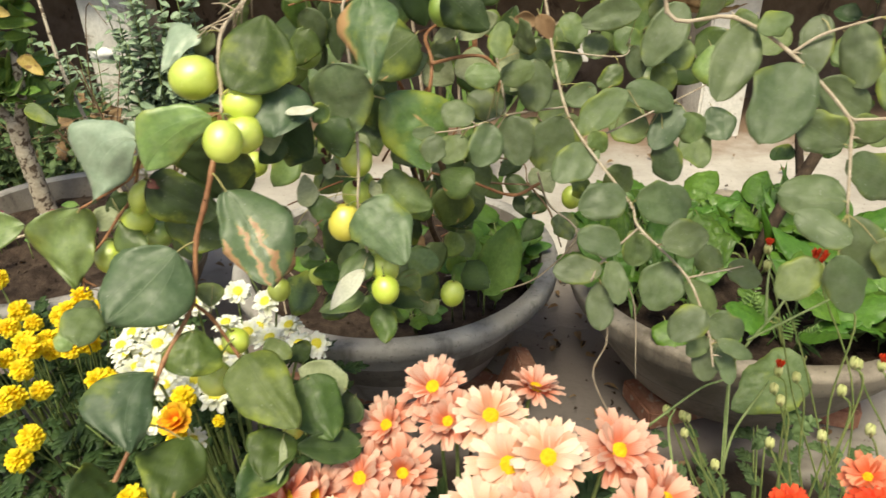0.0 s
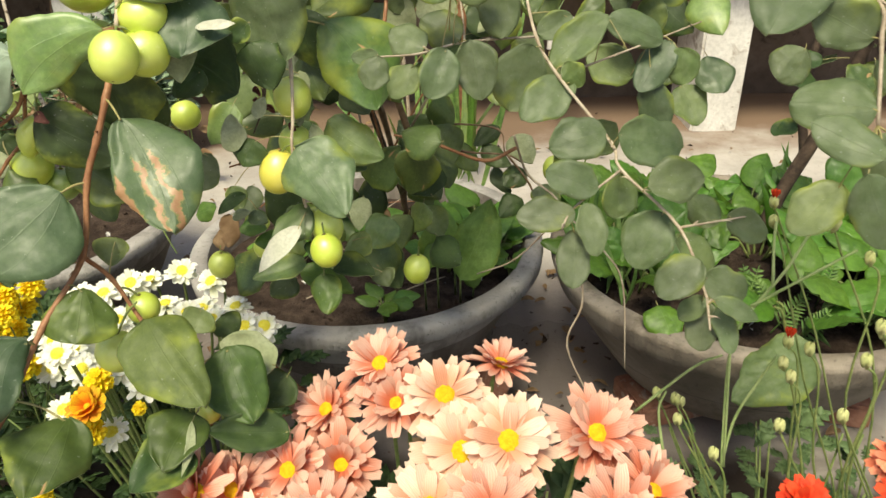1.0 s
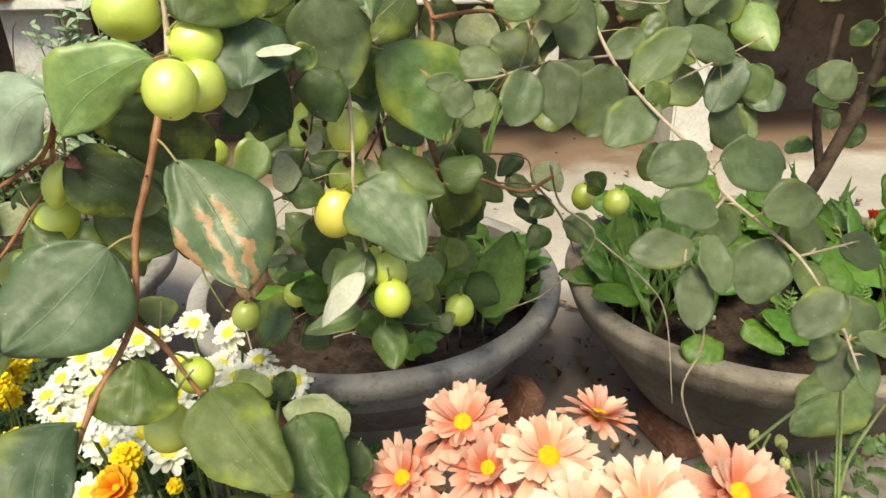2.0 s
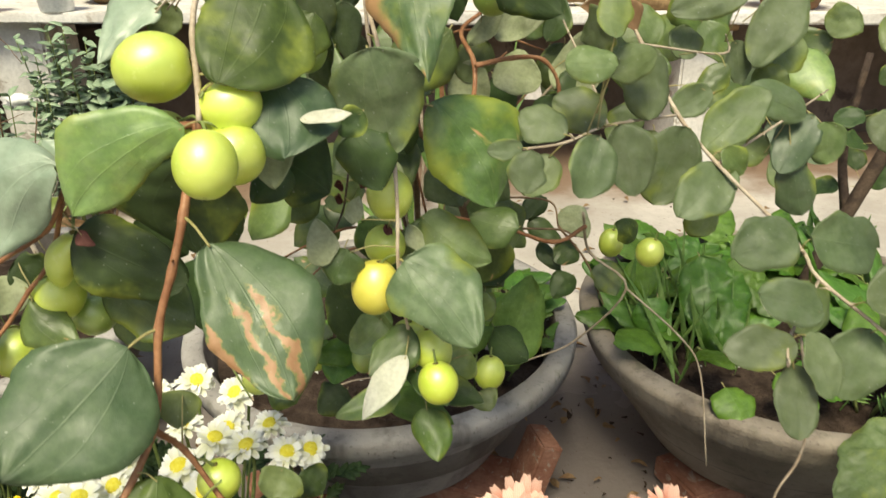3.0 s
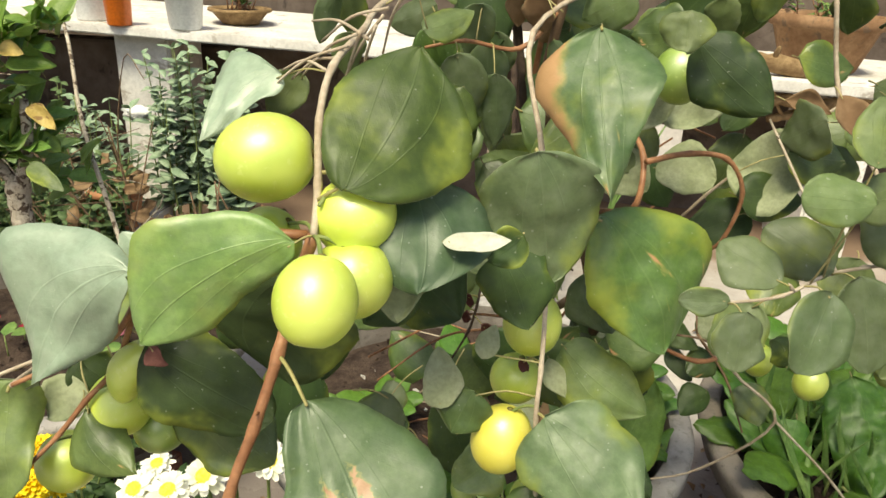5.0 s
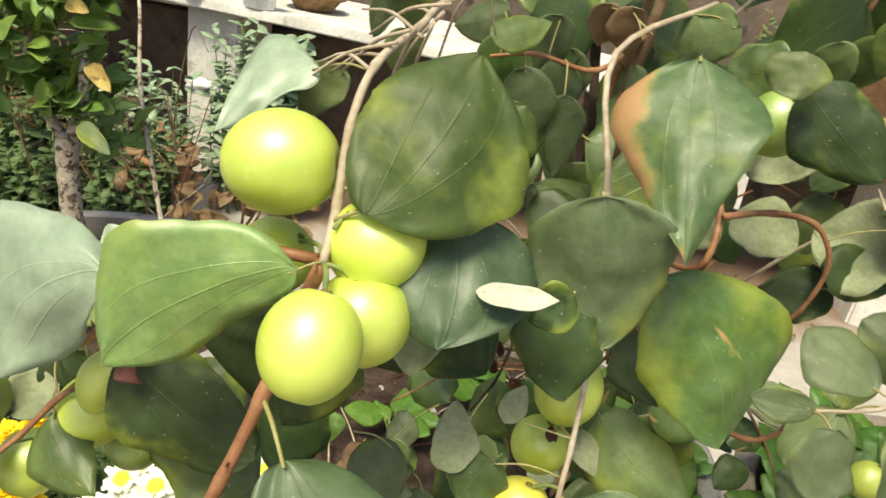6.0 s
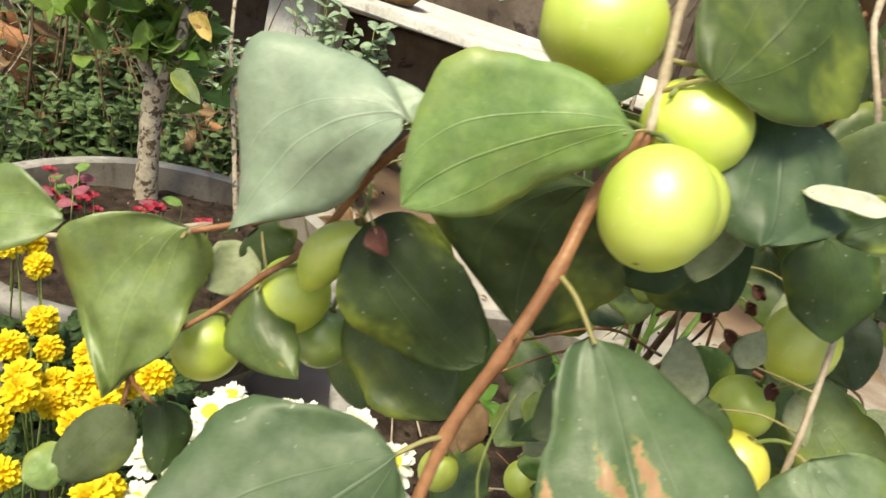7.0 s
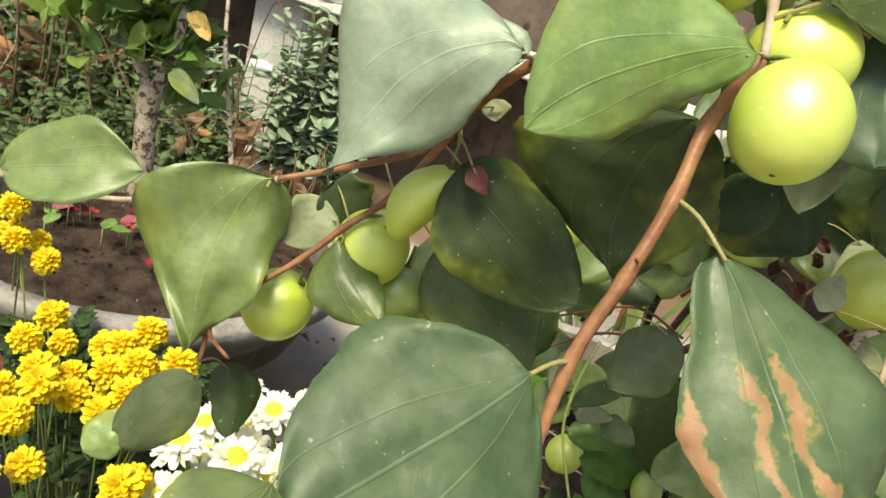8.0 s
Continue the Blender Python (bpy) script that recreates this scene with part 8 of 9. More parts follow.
part_at("flower", YELLOW_KINDS[1], yellow_buttons, facing((-0.516, 0.936, 0.339), (-0.19, -0.3, 0.9), 10.4, 1.00))
stalk(yellow_buttons, (-0.558, 0.968, 0.02), (-0.516, 0.936, 0.339), (-0.19, -0.3, 0.9), 0.0009)
part_at("flower", YELLOW_KINDS[2], yellow_buttons, facing((-0.78, 1.067, 0.359), (-0.12, -0.3, 0.9), 11.2, 1.10))
stalk(yellow_buttons, (-0.69, 1.034, 0.02), (-0.78, 1.067, 0.359), (-0.12, -0.3, 0.9), 0.0009)
part_at("flower", YELLOW_KINDS[0], yellow_buttons, facing((-0.601, 0.845, 0.342), (0.12, -0.3, 0.9), 12.0, 0.90))
stalk(yellow_buttons, (-0.601, 0.922, 0.02), (-0.601, 0.845, 0.342), (0.12, -0.3, 0.9), 0.0009)
part_at("flower", YELLOW_KINDS[1], yellow_buttons, facing((-0.556, 0.878, 0.333), (0.19, -0.3, 0.9), 12.8, 1.00))
stalk(yellow_buttons, (-0.578, 0.939, 0.02), (-0.556, 0.878, 0.333), (0.19, -0.3, 0.9), 0.0009)
part_at("flower", YELLOW_KINDS[2], yellow_buttons, facing((-0.838, 1.132, 0.356), (-0.02, -0.3, 0.9), 13.6, 1.10))
stalk(yellow_buttons, (-0.719, 1.066, 0.02), (-0.838, 1.132, 0.356), (-0.02, -0.3, 0.9), 0.0009)
part_at("flower", YELLOW_KINDS[0], yellow_buttons, facing((-0.664, 0.889, 0.35), (-0.2, -0.3, 0.9), 14.4, 0.90))
stalk(yellow_buttons, (-0.632, 0.945, 0.02), (-0.664, 0.889, 0.35), (-0.2, -0.3, 0.9), 0.0009)
part_at("flower", YELLOW_KINDS[1], yellow_buttons, facing((-0.726, 0.95, 0.331), (-0.08, -0.3, 0.9), 15.2, 1.00))
stalk(yellow_buttons, (-0.663, 0.975, 0.02), (-0.726, 0.95, 0.331), (-0.08, -0.3, 0.9), 0.0009)
part_at("flower", YELLOW_KINDS[2], yellow_buttons, facing((-0.444, 0.785, 0.349), (0.15, -0.3, 0.9), 16.0, 1.10))
stalk(yellow_buttons, (-0.522, 0.893, 0.02), (-0.444, 0.785, 0.349), (0.15, -0.3, 0.9), 0.0009)
part_at("flower", YELLOW_KINDS[0], yellow_buttons, facing((-0.494, 0.826, 0.371), (0.17, -0.3, 0.9), 16.8, 0.90))
stalk(yellow_buttons, (-0.547, 0.913, 0.02), (-0.494, 0.826, 0.371), (0.17, -0.3, 0.9), 0.0009)
part_at("flower", YELLOW_KINDS[1], yellow_buttons, facing((-0.493, 0.869, 0.349), (-0.06, -0.3, 0.9), 17.6, 1.00))
stalk(yellow_buttons, (-0.546, 0.934, 0.02), (-0.493, 0.869, 0.349), (-0.06, -0.3, 0.9), 0.0009)
part_at("flower", YELLOW_KINDS[2], yellow_buttons, facing((-0.537, 0.746, 0.356), (-0.2, -0.3, 0.9), 18.4, 1.10))
stalk(yellow_buttons, (-0.569, 0.873, 0.02), (-0.537, 0.746, 0.356), (-0.2, -0.3, 0.9), 0.0009)
part_at("flower", YELLOW_KINDS[0], yellow_buttons, facing((-0.458, 0.62, 0.374), (-0.04, -0.3, 0.9), 19.2, 0.90))
stalk(yellow_buttons, (-0.529, 0.81, 0.02), (-0.458, 0.62, 0.374), (-0.04, -0.3, 0.9), 0.0009)
part_at("flower", YELLOW_KINDS[1], yellow_buttons, facing((-0.478, 0.674, 0.355), (0.18, -0.3, 0.9), 20.0, 1.00))
stalk(yellow_buttons, (-0.539, 0.837, 0.02), (-0.478, 0.674, 0.355), (0.18, -0.3, 0.9), 0.0009)
part_at("flower", YELLOW_KINDS[2], yellow_buttons, facing((-0.324, 0.582, 0.349), (0.14, -0.3, 0.9), 20.8, 1.10))
stalk(yellow_buttons, (-0.462, 0.791, 0.02), (-0.324, 0.582, 0.349), (0.14, -0.3, 0.9), 0.0009)
part_at("flower", YELLOW_KINDS[0], yellow_buttons, facing((-0.528, 0.714, 0.372), (-0.1, -0.3, 0.9), 21.6, 0.90))
stalk(yellow_buttons, (-0.564, 0.857, 0.02), (-0.528, 0.714, 0.372), (-0.1, -0.3, 0.9), 0.0009)
part_at("flower", YELLOW_KINDS[1], yellow_buttons, facing((-0.613, 0.817, 0.363), (-0.19, -0.3, 0.9), 22.4, 1.00))
stalk(yellow_buttons, (-0.607, 0.908, 0.02), (-0.613, 0.817, 0.363), (-0.19, -0.3, 0.9), 0.0009)
part_at("flower", YELLOW_KINDS[1], yellow_buttons, facing((-0.525, 0.9, 0.386), (-0.19, -0.3, 0.9), 22.4, 1.00))
stalk(yellow_buttons, (-0.585, 0.980, 0.02), (-0.525, 0.9, 0.378), (0.1, -0.3, 0.9), 0.0009)
part_at("flower", YELLOW_KINDS[1], yellow_buttons, facing((-0.507, 0.909, 0.403), (-0.19, -0.3, 0.9), 22.4, 1.00))
stalk(yellow_buttons, (-0.567, 0.989, 0.02), (-0.507, 0.909, 0.395), (0.1, -0.3, 0.9), 0.0009)
part_at("flower", YELLOW_KINDS[1], yellow_buttons, facing((-0.494, 0.874, 0.392), (-0.19, -0.3, 0.9), 22.4, 1.00))
stalk(yellow_buttons, (-0.554, 0.954, 0.02), (-0.494, 0.874, 0.384), (0.1, -0.3, 0.9), 0.0009)
part_at("flower", YELLOW_KINDS[1], yellow_buttons, facing((-0.457, 0.874, 0.407), (-0.19, -0.3, 0.9), 22.4, 1.00))
stalk(yellow_buttons, (-0.517, 0.954, 0.02), (-0.457, 0.874, 0.399), (0.1, -0.3, 0.9), 0.0009)
part_at("flower", YELLOW_KINDS[1], yellow_buttons, facing((-0.48, 0.841, 0.386), (-0.19, -0.3, 0.9), 22.4, 1.00))
stalk(yellow_buttons, (-0.540, 0.921, 0.02), (-0.48, 0.841, 0.378), (0.1, -0.3, 0.9), 0.0009)
part_at("flower", YELLOW_KINDS[1], yellow_buttons, facing((-0.516, 0.867, 0.38), (-0.19, -0.3, 0.9), 22.4, 1.00))
stalk(yellow_buttons, (-0.576, 0.947, 0.02), (-0.516, 0.867, 0.372), (0.1, -0.3, 0.9), 0.0009)
part_at("flower", YELLOW_KINDS[1], yellow_buttons, facing((-0.737, 1.021, 0.38), (-0.19, -0.3, 0.9), 22.4, 1.00))
stalk(yellow_buttons, (-0.797, 1.101, 0.02), (-0.737, 1.021, 0.372), (0.1, -0.3, 0.9), 0.0009)
part_at("flower", YELLOW_KINDS[1], yellow_buttons, facing((-0.777, 1.065, 0.396), (-0.19, -0.3, 0.9), 22.4, 1.00))
stalk(yellow_buttons, (-0.837, 1.145, 0.02), (-0.777, 1.065, 0.388), (0.1, -0.3, 0.9), 0.0009)
scarlet = thing("calendula_plant", (0.36, 0.52, 0.0), "scarlet flowering plant with thin stalks and buds", "flowers")
flower_head(scarlet, RED_KIND, (0.299, 0.451, 0.477), (-0.1, -0.5, 0.85), 0.0, 0.60, (0.329, 0.52, 0.02))
flower_head(scarlet, RED_KIND, (0.325, 0.395, 0.534), (-0.5, -0.3, 0.7), 1.1, 0.64, (0.345, 0.487, 0.02))
flower_head(scarlet, RED_KIND, (0.386, 0.438, 0.505), (0, -0.5, 0.9), 3.3, 0.68, (0.382, 0.513, 0.02))
flower_head(scarlet, CORAL_KIND, (0.333, 0.424, 0.540), (-0.45, -0.35, 0.75), 0.7, 0.58, (0.34, 0.49, 0.02), "coral-orange flower among scarlet ones")
# its buds, some showing colour
bud(scarlet, (0.319, 0.554, 0.537), (0.329, 0.592, 0.02), True)
bud(scarlet, (0.336, 0.553, 0.53), (0.338, 0.591, 0.02), False)
bud(scarlet, (0.318, 0.552, 0.518), (0.329, 0.591, 0.02), False)
bud(scarlet, (0.322, 0.544, 0.511), (0.331, 0.587, 0.02), False)
bud(scarlet, (0.387, 0.551, 0.545), (0.364, 0.591, 0.02), False)
bud(scarlet, (0.403, 0.544, 0.549), (0.371, 0.588, 0.02), True)
bud(scarlet, (0.336, 0.657, 0.605), (0.338, 0.633, 0.02), True)
bud(scarlet, (0.335, 0.649, 0.591), (0.337, 0.63, 0.02), False)
bud(scarlet, (0.363, 0.613, 0.609), (0.351, 0.618, 0.02), True, 2.4)
bud(scarlet, (0.377, 0.576, 0.595), (0.358, 0.6, 0.02), False)
bud(scarlet, (0.359, 0.516, 0.575), (0.35, 0.577, 0.02), False)
bud(scarlet, (0.261, 0.594, 0.446), (0.301, 0.608, 0.02), False)
bud(scarlet, (0.253, 0.586, 0.456), (0.296, 0.604, 0.02), False)
bud(scarlet, (0.253, 0.574, 0.444), (0.297, 0.6, 0.02), False)
bud(scarlet, (0.295, 0.496, 0.506), (0.317, 0.568, 0.02), False)
bud(scarlet, (0.244, 0.607, 0.445), (0.292, 0.613, 0.02), False)
bud(scarlet, (0.258, 0.508, 0.469), (0.299, 0.573, 0.02), False)
bud(scarlet, (0.349, 0.506, 0.554), (0.344, 0.572, 0.02), False)
bud(scarlet, (0.332, 0.488, 0.521), (0.336, 0.565, 0.02), False)
bud(scarlet, (0.354, 0.466, 0.548), (0.347, 0.556, 0.02), False)
stalk_line(scarlet, [(0.221, 0.589, 0.439), (0.264, 0.587, 0.487), (0.284, 0.582, 0.503)])
stalk_line(scarlet, [(0.288, 0.554, 0.408), (0.296, 0.564, 0.451), (0.31, 0.567, 0.487), (0.32, 0.567, 0.513)])
stalk_line(scarlet, [(0.299, 0.583, 0.549), (0.324, 0.581, 0.568), (0.364, 0.573, 0.603)])
stalk_line(scarlet, [(0.301, 0.582, 0.549), (0.323, 0.588, 0.579), (0.337, 0.594, 0.605), (0.345, 0.594, 0.616)])
stalk_line(scarlet, [(0.301, 0.582, 0.549), (0.289, 0.581, 0.509), (0.288, 0.554, 0.408)])
stalk_line(scarlet, [(0.246, 0.566, 0.398), (0.24, 0.584, 0.442), (0.245, 0.588, 0.462)])
stalk_line(scarlet, [(0.314, 0.585, 0.566), (0.316, 0.602, 0.595), (0.318, 0.609, 0.61)])
stalk_line(scarlet, [(0.294, 0.595, 0.561), (0.288, 0.586, 0.537), (0.29, 0.553, 0.409)])


# ---- leaves of the flower plants ----
foliage(salmon, (0.08, 0.50), (0.17, 0.15), 0.06, 0.46, 150, 71, 0.05)
foliage(white_daisies, (-0.31, 0.84), (0.24, 0.16), 0.04, 0.36, 230, 72, 0.045)
foliage(yellow_buttons, (-0.64, 0.95), (0.28, 0.20), 0.06, 0.305, 420, 73, 0.058)
foliage(scarlet, (0.44, 0.66), (0.32, 0.22), 0.03, 0.29, 300, 74, 0.036, LEAF_BED)


# ---- the greens in the brown planter ----
def crinkled(parent, base, tip, width, face, kind="ovate", ruffle=0.05, mat=None):
    return leaf(parent, base, tip, width, face, mat or LEAF_POT, kind, -0.12, 0.14, 0.06, under=mat or LEAF_POT, nu=20, nv=10, ruffle=ruffle)


greens = thing("leafy_greens", (0.57, 1.20, 0.235), "bright green crinkled leafy vegetables growing in the planter", "leafy plant")
rg = random.Random(21)
hearts = [(0.41, 1.34, 9), (0.63, 1.36, 12), (0.76, 1.26, 13), (0.70, 1.10, 11), (0.80, 1.12, 11), (0.50, 1.40, 10), (0.60, 1.22, 7), (0.68, 1.02, 9), (0.80, 1.02, 8), (0.57, 0.99, 6), (0.355, 1.22, 7), (0.375, 1.31, 6), (0.37, 1.13, 5)]
for hx, hy, count in hearts:
    for k in range(count):
        w = k * 2.4 + rg.uniform(-0.3, 0.3)
        ln = rg.uniform(0.06, 0.115)
        b = Vector((hx + 0.012 * math.cos(w), hy + 0.012 * math.sin(w), 0.25))
        rise = rg.uniform(0.5, 1.5)
        d = Vector((math.cos(w), math.sin(w), rise)).normalized()
        m = b + d * ln * 0.45
        t = m + (d + Vector((math.cos(w), math.sin(w), -0.2)) * 0.5).normalized() * ln
        crinkled(greens, m, t, ln * rg.uniform(0.5, 0.72), (-0.35 * math.cos(w), -0.35 * math.sin(w) - 0.3, 0.9))
        s = Shape().tube(smooth_path([b - Vector((0, 0, 0.02)), b.lerp(m, 0.6) + Vector((0, 0, 0.006)), m], 3), [0.0026, 0.0018], 6)
        part("leaf_stalk", s.mesh("leaf_stalk", [BARK_GREEN]), greens)
# upright strap leaves at the far edge
for k in range(24):
    hx, hy = rg.uniform(0.58, 0.84), rg.uniform(1.20, 1.40)
    if math.hypot(hx - 0.57, hy - 1.20) > 0.26:
        continue
    w = rg.uniform(0, 6.28)
    b = Vector((hx, hy, 0.235))
    t = b + Vector((0.09 * math.cos(w), 0.09 * math.sin(w), rg.uniform(0.08, 0.17)))
    crinkled(greens, b, t, rg.uniform(0.014, 0.026), (math.cos(w) * 0.3, -1, 0.3), "long", 0.02)
# one broad blistered leaf, grassy blades and a toothed young leaf before it
crinkled(greens, (0.405, 1.20, 0.375), (0.41, 1.08, 0.27), 0.105, (-0.15, -0.75, 0.65), "ovate", 0.13)
crinkled(greens, (0.47, 1.22, 0.36), (0.50, 1.12, 0.31), 0.075, (0.15, -0.7, 0.7), "ovate", 0.11)
crinkled(greens, (0.36, 0.985, 0.29), (0.375, 0.93, 0.262), 0.062, (0, -0.6, 0.8), "heart", 0.03)
crinkled(greens, (0.525, 0.86, 0.305), (0.405, 0.80, 0.272), 0.085, (0, -0.55, 0.8), "heart", 0.09, LEAF_DULL)
crinkled(greens, (0.43, 0.99, 0.30), (0.47, 0.94, 0.285), 0.05, (0.2, -0.5, 0.8), "ovate", 0.03)
crinkled(greens, (0.33, 1.16, 0.33), (0.315, 1.12, 0.27), 0.06, (-0.2, -0.7, 0.6), "ovate", 0.03)
crinkled(greens, (0.33, 1.22, 0.37), (0.32, 1.19, 0.31), 0.055, (-0.3, -0.7, 0.6), "ovate", 0.02)
for k in range(46):
    b = Vector((rg.uniform(0.305, 0.44), rg.uniform(1.06, 1.30), 0.235))
    if math.hypot(b.x - 0.57, b.y - 1.20) > 0.275:
        continue
    t = b + Vector((rg.gauss(0, 0.045), rg.gauss(0, 0.045), rg.uniform(0.06, 0.17)))
    crinkled(greens, b, t, rg.uniform(0.004, 0.010), (rg.uniform(-0.5, 0.5), -1, 0.3), "long", 0.0, LEAF_HERB)
# cut feathery leaves near the rim
for k in range(16):
    b = Vector((rg.uniform(0.48, 0.76), rg.uniform(0.95, 1.06), 0.235))
    s = Shape()
    d = Vector((rg.uniform(-0.8, 0.8), rg.uniform(-0.8, 0.4), rg.uniform(0.4, 1.0))).normalized()
    t = b + d * rg.uniform(0.06, 0.10)
    s.tube([b, b.lerp(t, 0.5), t], [0.0012, 0.0006], 5)
    side = d.cross(Vector((0, -0.5, 1))).normalized()
    for j in range(9):
        q = b.lerp(t, 0.25 + 0.08 * j)
        for sg in (-1, 1):
            leaf_shape(q, q + (d * 0.6 + side * sg).normalized() * (0.026 - 0.002 * j), 0.005, (0, -0.5, 1), "long", 0.1, 0.1, 0.0, seed=j, nu=4, nv=2, shape=s, slots=(0, 0))
    part("feathery_leaf", s.mesh("feathery_leaf", [LEAF_HERB]), greens)
# a dark woody stem stands among them
stake = Shape().tube(smooth_path([(0.60, 1.25, 0.22), (0.625, 1.24, 0.34), (0.66, 1.23, 0.45), (0.70, 1.22, 0.60), (0.72, 1.23, 0.80)], 5), [0.0125, 0.0095], 9)
stake.tube(smooth_path([(0.65, 1.235, 0.42), (0.64, 1.26, 0.52), (0.655, 1.27, 0.66)], 4), [0.008, 0.005], 7)
shrub = thing("woody_shrub", (0.60, 1.25, 0.235), "bare dark woody shrub stem rising from the planter", "shrub")
part("stem", stake.mesh("stem", [BARK_DARK]), shrub)
for k in range(26):
    p = Vector((0.66, 1.23, 0.45)).lerp(Vector((0.73, 1.23, 0.82)), rg.random())
    d = Vector((rg.uniform(-1, 1), rg.uniform(-1, 0.6), rg.uniform(-0.5, 0.5))).normalized()
    q = p + d * rg.uniform(0.01, 0.05)
    leaf(shrub, q, q + d * 0.045, 0.036, (d.x * 0.3, -0.6, 0.7), LEAF_SHADED, "round", stalk=p)

# ---- small greens under the jujube ----
sprouts = thing("broad_leaf_seedlings", (0.02, 1.18, 0.235), "broad-leaved green seedlings sprouting under the jujube", "seedlings")
for hx, hy, count, size in [(0.06, 1.20, 9, 0.10), (0.12, 1.30, 8, 0.09), (-0.04, 1.05, 6, 0.05), (-0.10, 1.32, 7, 0.08), (-0.22, 1.22, 7, 0.06), (0.15, 1.25, 7, 0.055), (0.165, 1.18, 5, 0.045), (0.14, 1.34, 5, 0.06)]:
    for k in range(count):
        w = k * 2.4 + rg.uniform(-0.4, 0.4)
        ln = size * rg.uniform(0.6, 1.05)
        b = Vector((hx, hy, 0.235))
        m = b + Vector((math.cos(w) * 0.3, math.sin(w) * 0.3, 0.8)).normalized() * ln * 0.7
        t = m + Vector((math.cos(w), math.sin(w), 0.35)).normalized() * ln
        crinkled(sprouts, m, t, ln * 0.62, (-0.2 * math.cos(w), -0.4, 0.9), ruffle=0.02)
        s = Shape().tube([b - Vector((0, 0, 0.01)), b.lerp(m, 0.6), m], [0.002, 0.0015], 5)
        part("leaf_stalk", s.mesh("leaf_stalk", [BARK_GREEN]), sprouts)
# taller leaves behind the fruits
crinkled(sprouts, (0.078, 1.075, 0.286), (0.123, 1.104, 0.413), 0.078, (-0.2, -0.75, 0.6), ruffle=0.03, mat=LEAF_BROAD)
part("leaf_stalk", Shape().tube([(0.078, 1.105, 0.225), (0.078, 1.09, 0.256), (0.078, 1.075, 0.286)], [0.002, 0.0015], 5).mesh("leaf_stalk", [BARK_GREEN]), sprouts)
crinkled(sprouts, (0.07, 1.101, 0.315), (0.027, 1.12, 0.417), 0.051, (-0.2, -0.75, 0.6), ruffle=0.03, mat=LEAF_BROAD)
part("leaf_stalk", Shape().tube([(0.070, 1.131, 0.225), (0.07, 1.116, 0.27), (0.07, 1.101, 0.315)], [0.002, 0.0015], 5).mesh("leaf_stalk", [BARK_GREEN]), sprouts)
crinkled(sprouts, (0.043, 1.06, 0.321), (0.033, 1.061, 0.39), 0.045, (-0.2, -0.75, 0.6), ruffle=0.03, mat=LEAF_BROAD)
part("leaf_stalk", Shape().tube([(0.043, 1.090, 0.225), (0.043, 1.075, 0.273), (0.043, 1.06, 0.321)], [0.002, 0.0015], 5).mesh("leaf_stalk", [BARK_GREEN]), sprouts)
crinkled(sprouts, (0.099, 1.094, 0.258), (0.072, 1.115, 0.366), 0.040, (-0.2, -0.75, 0.6), ruffle=0.03, mat=LEAF_BROAD)
part("leaf_stalk", Shape().tube([(0.099, 1.124, 0.225), (0.099, 1.109, 0.242), (0.099, 1.094, 0.258)], [0.002, 0.0015], 5).mesh("leaf_stalk", [BARK_GREEN]), sprouts)
crinkled(sprouts, (0.023, 1.052, 0.327), (0.06, 1.039, 0.369), 0.033, (-0.2, -0.75, 0.6), ruffle=0.03, mat=LEAF_BROAD)
part("leaf_stalk", Shape().tube([(0.023, 1.082, 0.225), (0.023, 1.067, 0.276), (0.023, 1.052, 0.327)], [0.002, 0.0015], 5).mesh("leaf_stalk", [BARK_GREEN]), sprouts)

# ---- the pale-barked plant in the left-hand planter ----
croton = thing("pale_trunk_shrub", (-0.93, 1.56, 0.23), "old shrub with a pale spotted trunk and green tufts", "shrub")
s = Shape().tube(smooth_path([(-0.925, 1.565, 0.21), (-0.93, 1.565, 0.30), (-0.935, 1.565, 0.39), (-0.93, 1.565, 0.45)], 5), [0.029, 0.022, 0.023, 0.0195, 0.021, 0.018, 0.0205, 0.019, 0.0185, 0.020, 0.0175, 0.0205, 0.019, 0.022, 0.021, 0.019][:16], 14)
s.tube(smooth_path([(-0.925, 1.565, 0.44), (-0.905, 1.555, 0.48), (-0.885, 1.545, 0.53), (-0.88, 1.545, 0.60)], 4), [0.013, 0.008], 10)
s.tube(smooth_path([(-0.935, 1.565, 0.44), (-0.965, 1.56, 0.49), (-0.985, 1.55, 0.57), (-0.98, 1.55, 0.66)], 4), [0.011, 0.007], 10)
part("trunk", s.mesh("trunk", [BARK_GREY]), croton)
rc = random.Random(33)
for tx, ty, tz, count, spread in [(-0.94, 1.57, 0.57, 22, 0.05), (-1.02, 1.54, 0.69, 46, 0.10), (-0.88, 1.52, 0.70, 24, 0.06), (-0.80, 1.50, 0.73, 11, 0.035), (-0.98, 1.50, 0.60, 14, 0.05), (-0.88, 1.57, 0.52, 12, 0.04), (-1.05, 1.55, 0.52, 18, 0.06), (-0.92, 1.53, 0.70, 36, 0.07), (-0.93, 1.66, 0.45, 22, 0.06), (-0.895, 1.54, 0.515, 15, 0.035), (-0.945, 1.55, 0.50, 10, 0.03)]:
    for k in range(count):
        p = Vector((tx, ty, tz)) + Vector((rc.gauss(0, spread * 0.5), rc.gauss(0, spread * 0.4), rc.gauss(0, spread * 0.5)))
        d = Vector((rc.uniform(-1, 1), rc.uniform(-1, 0.6), rc.uniform(-0.1, 1.2))).normalized()
        ln = rc.uniform(0.045, 0.085)
        leaf(croton, p, p + d * ln, ln * 0.52, (d.x * 0.2, -0.55, 0.85), LEAF_BROAD, "ovate", 0.15, nu=8, nv=4, stalk=p - d * 0.01, under=LEAF_BROAD)
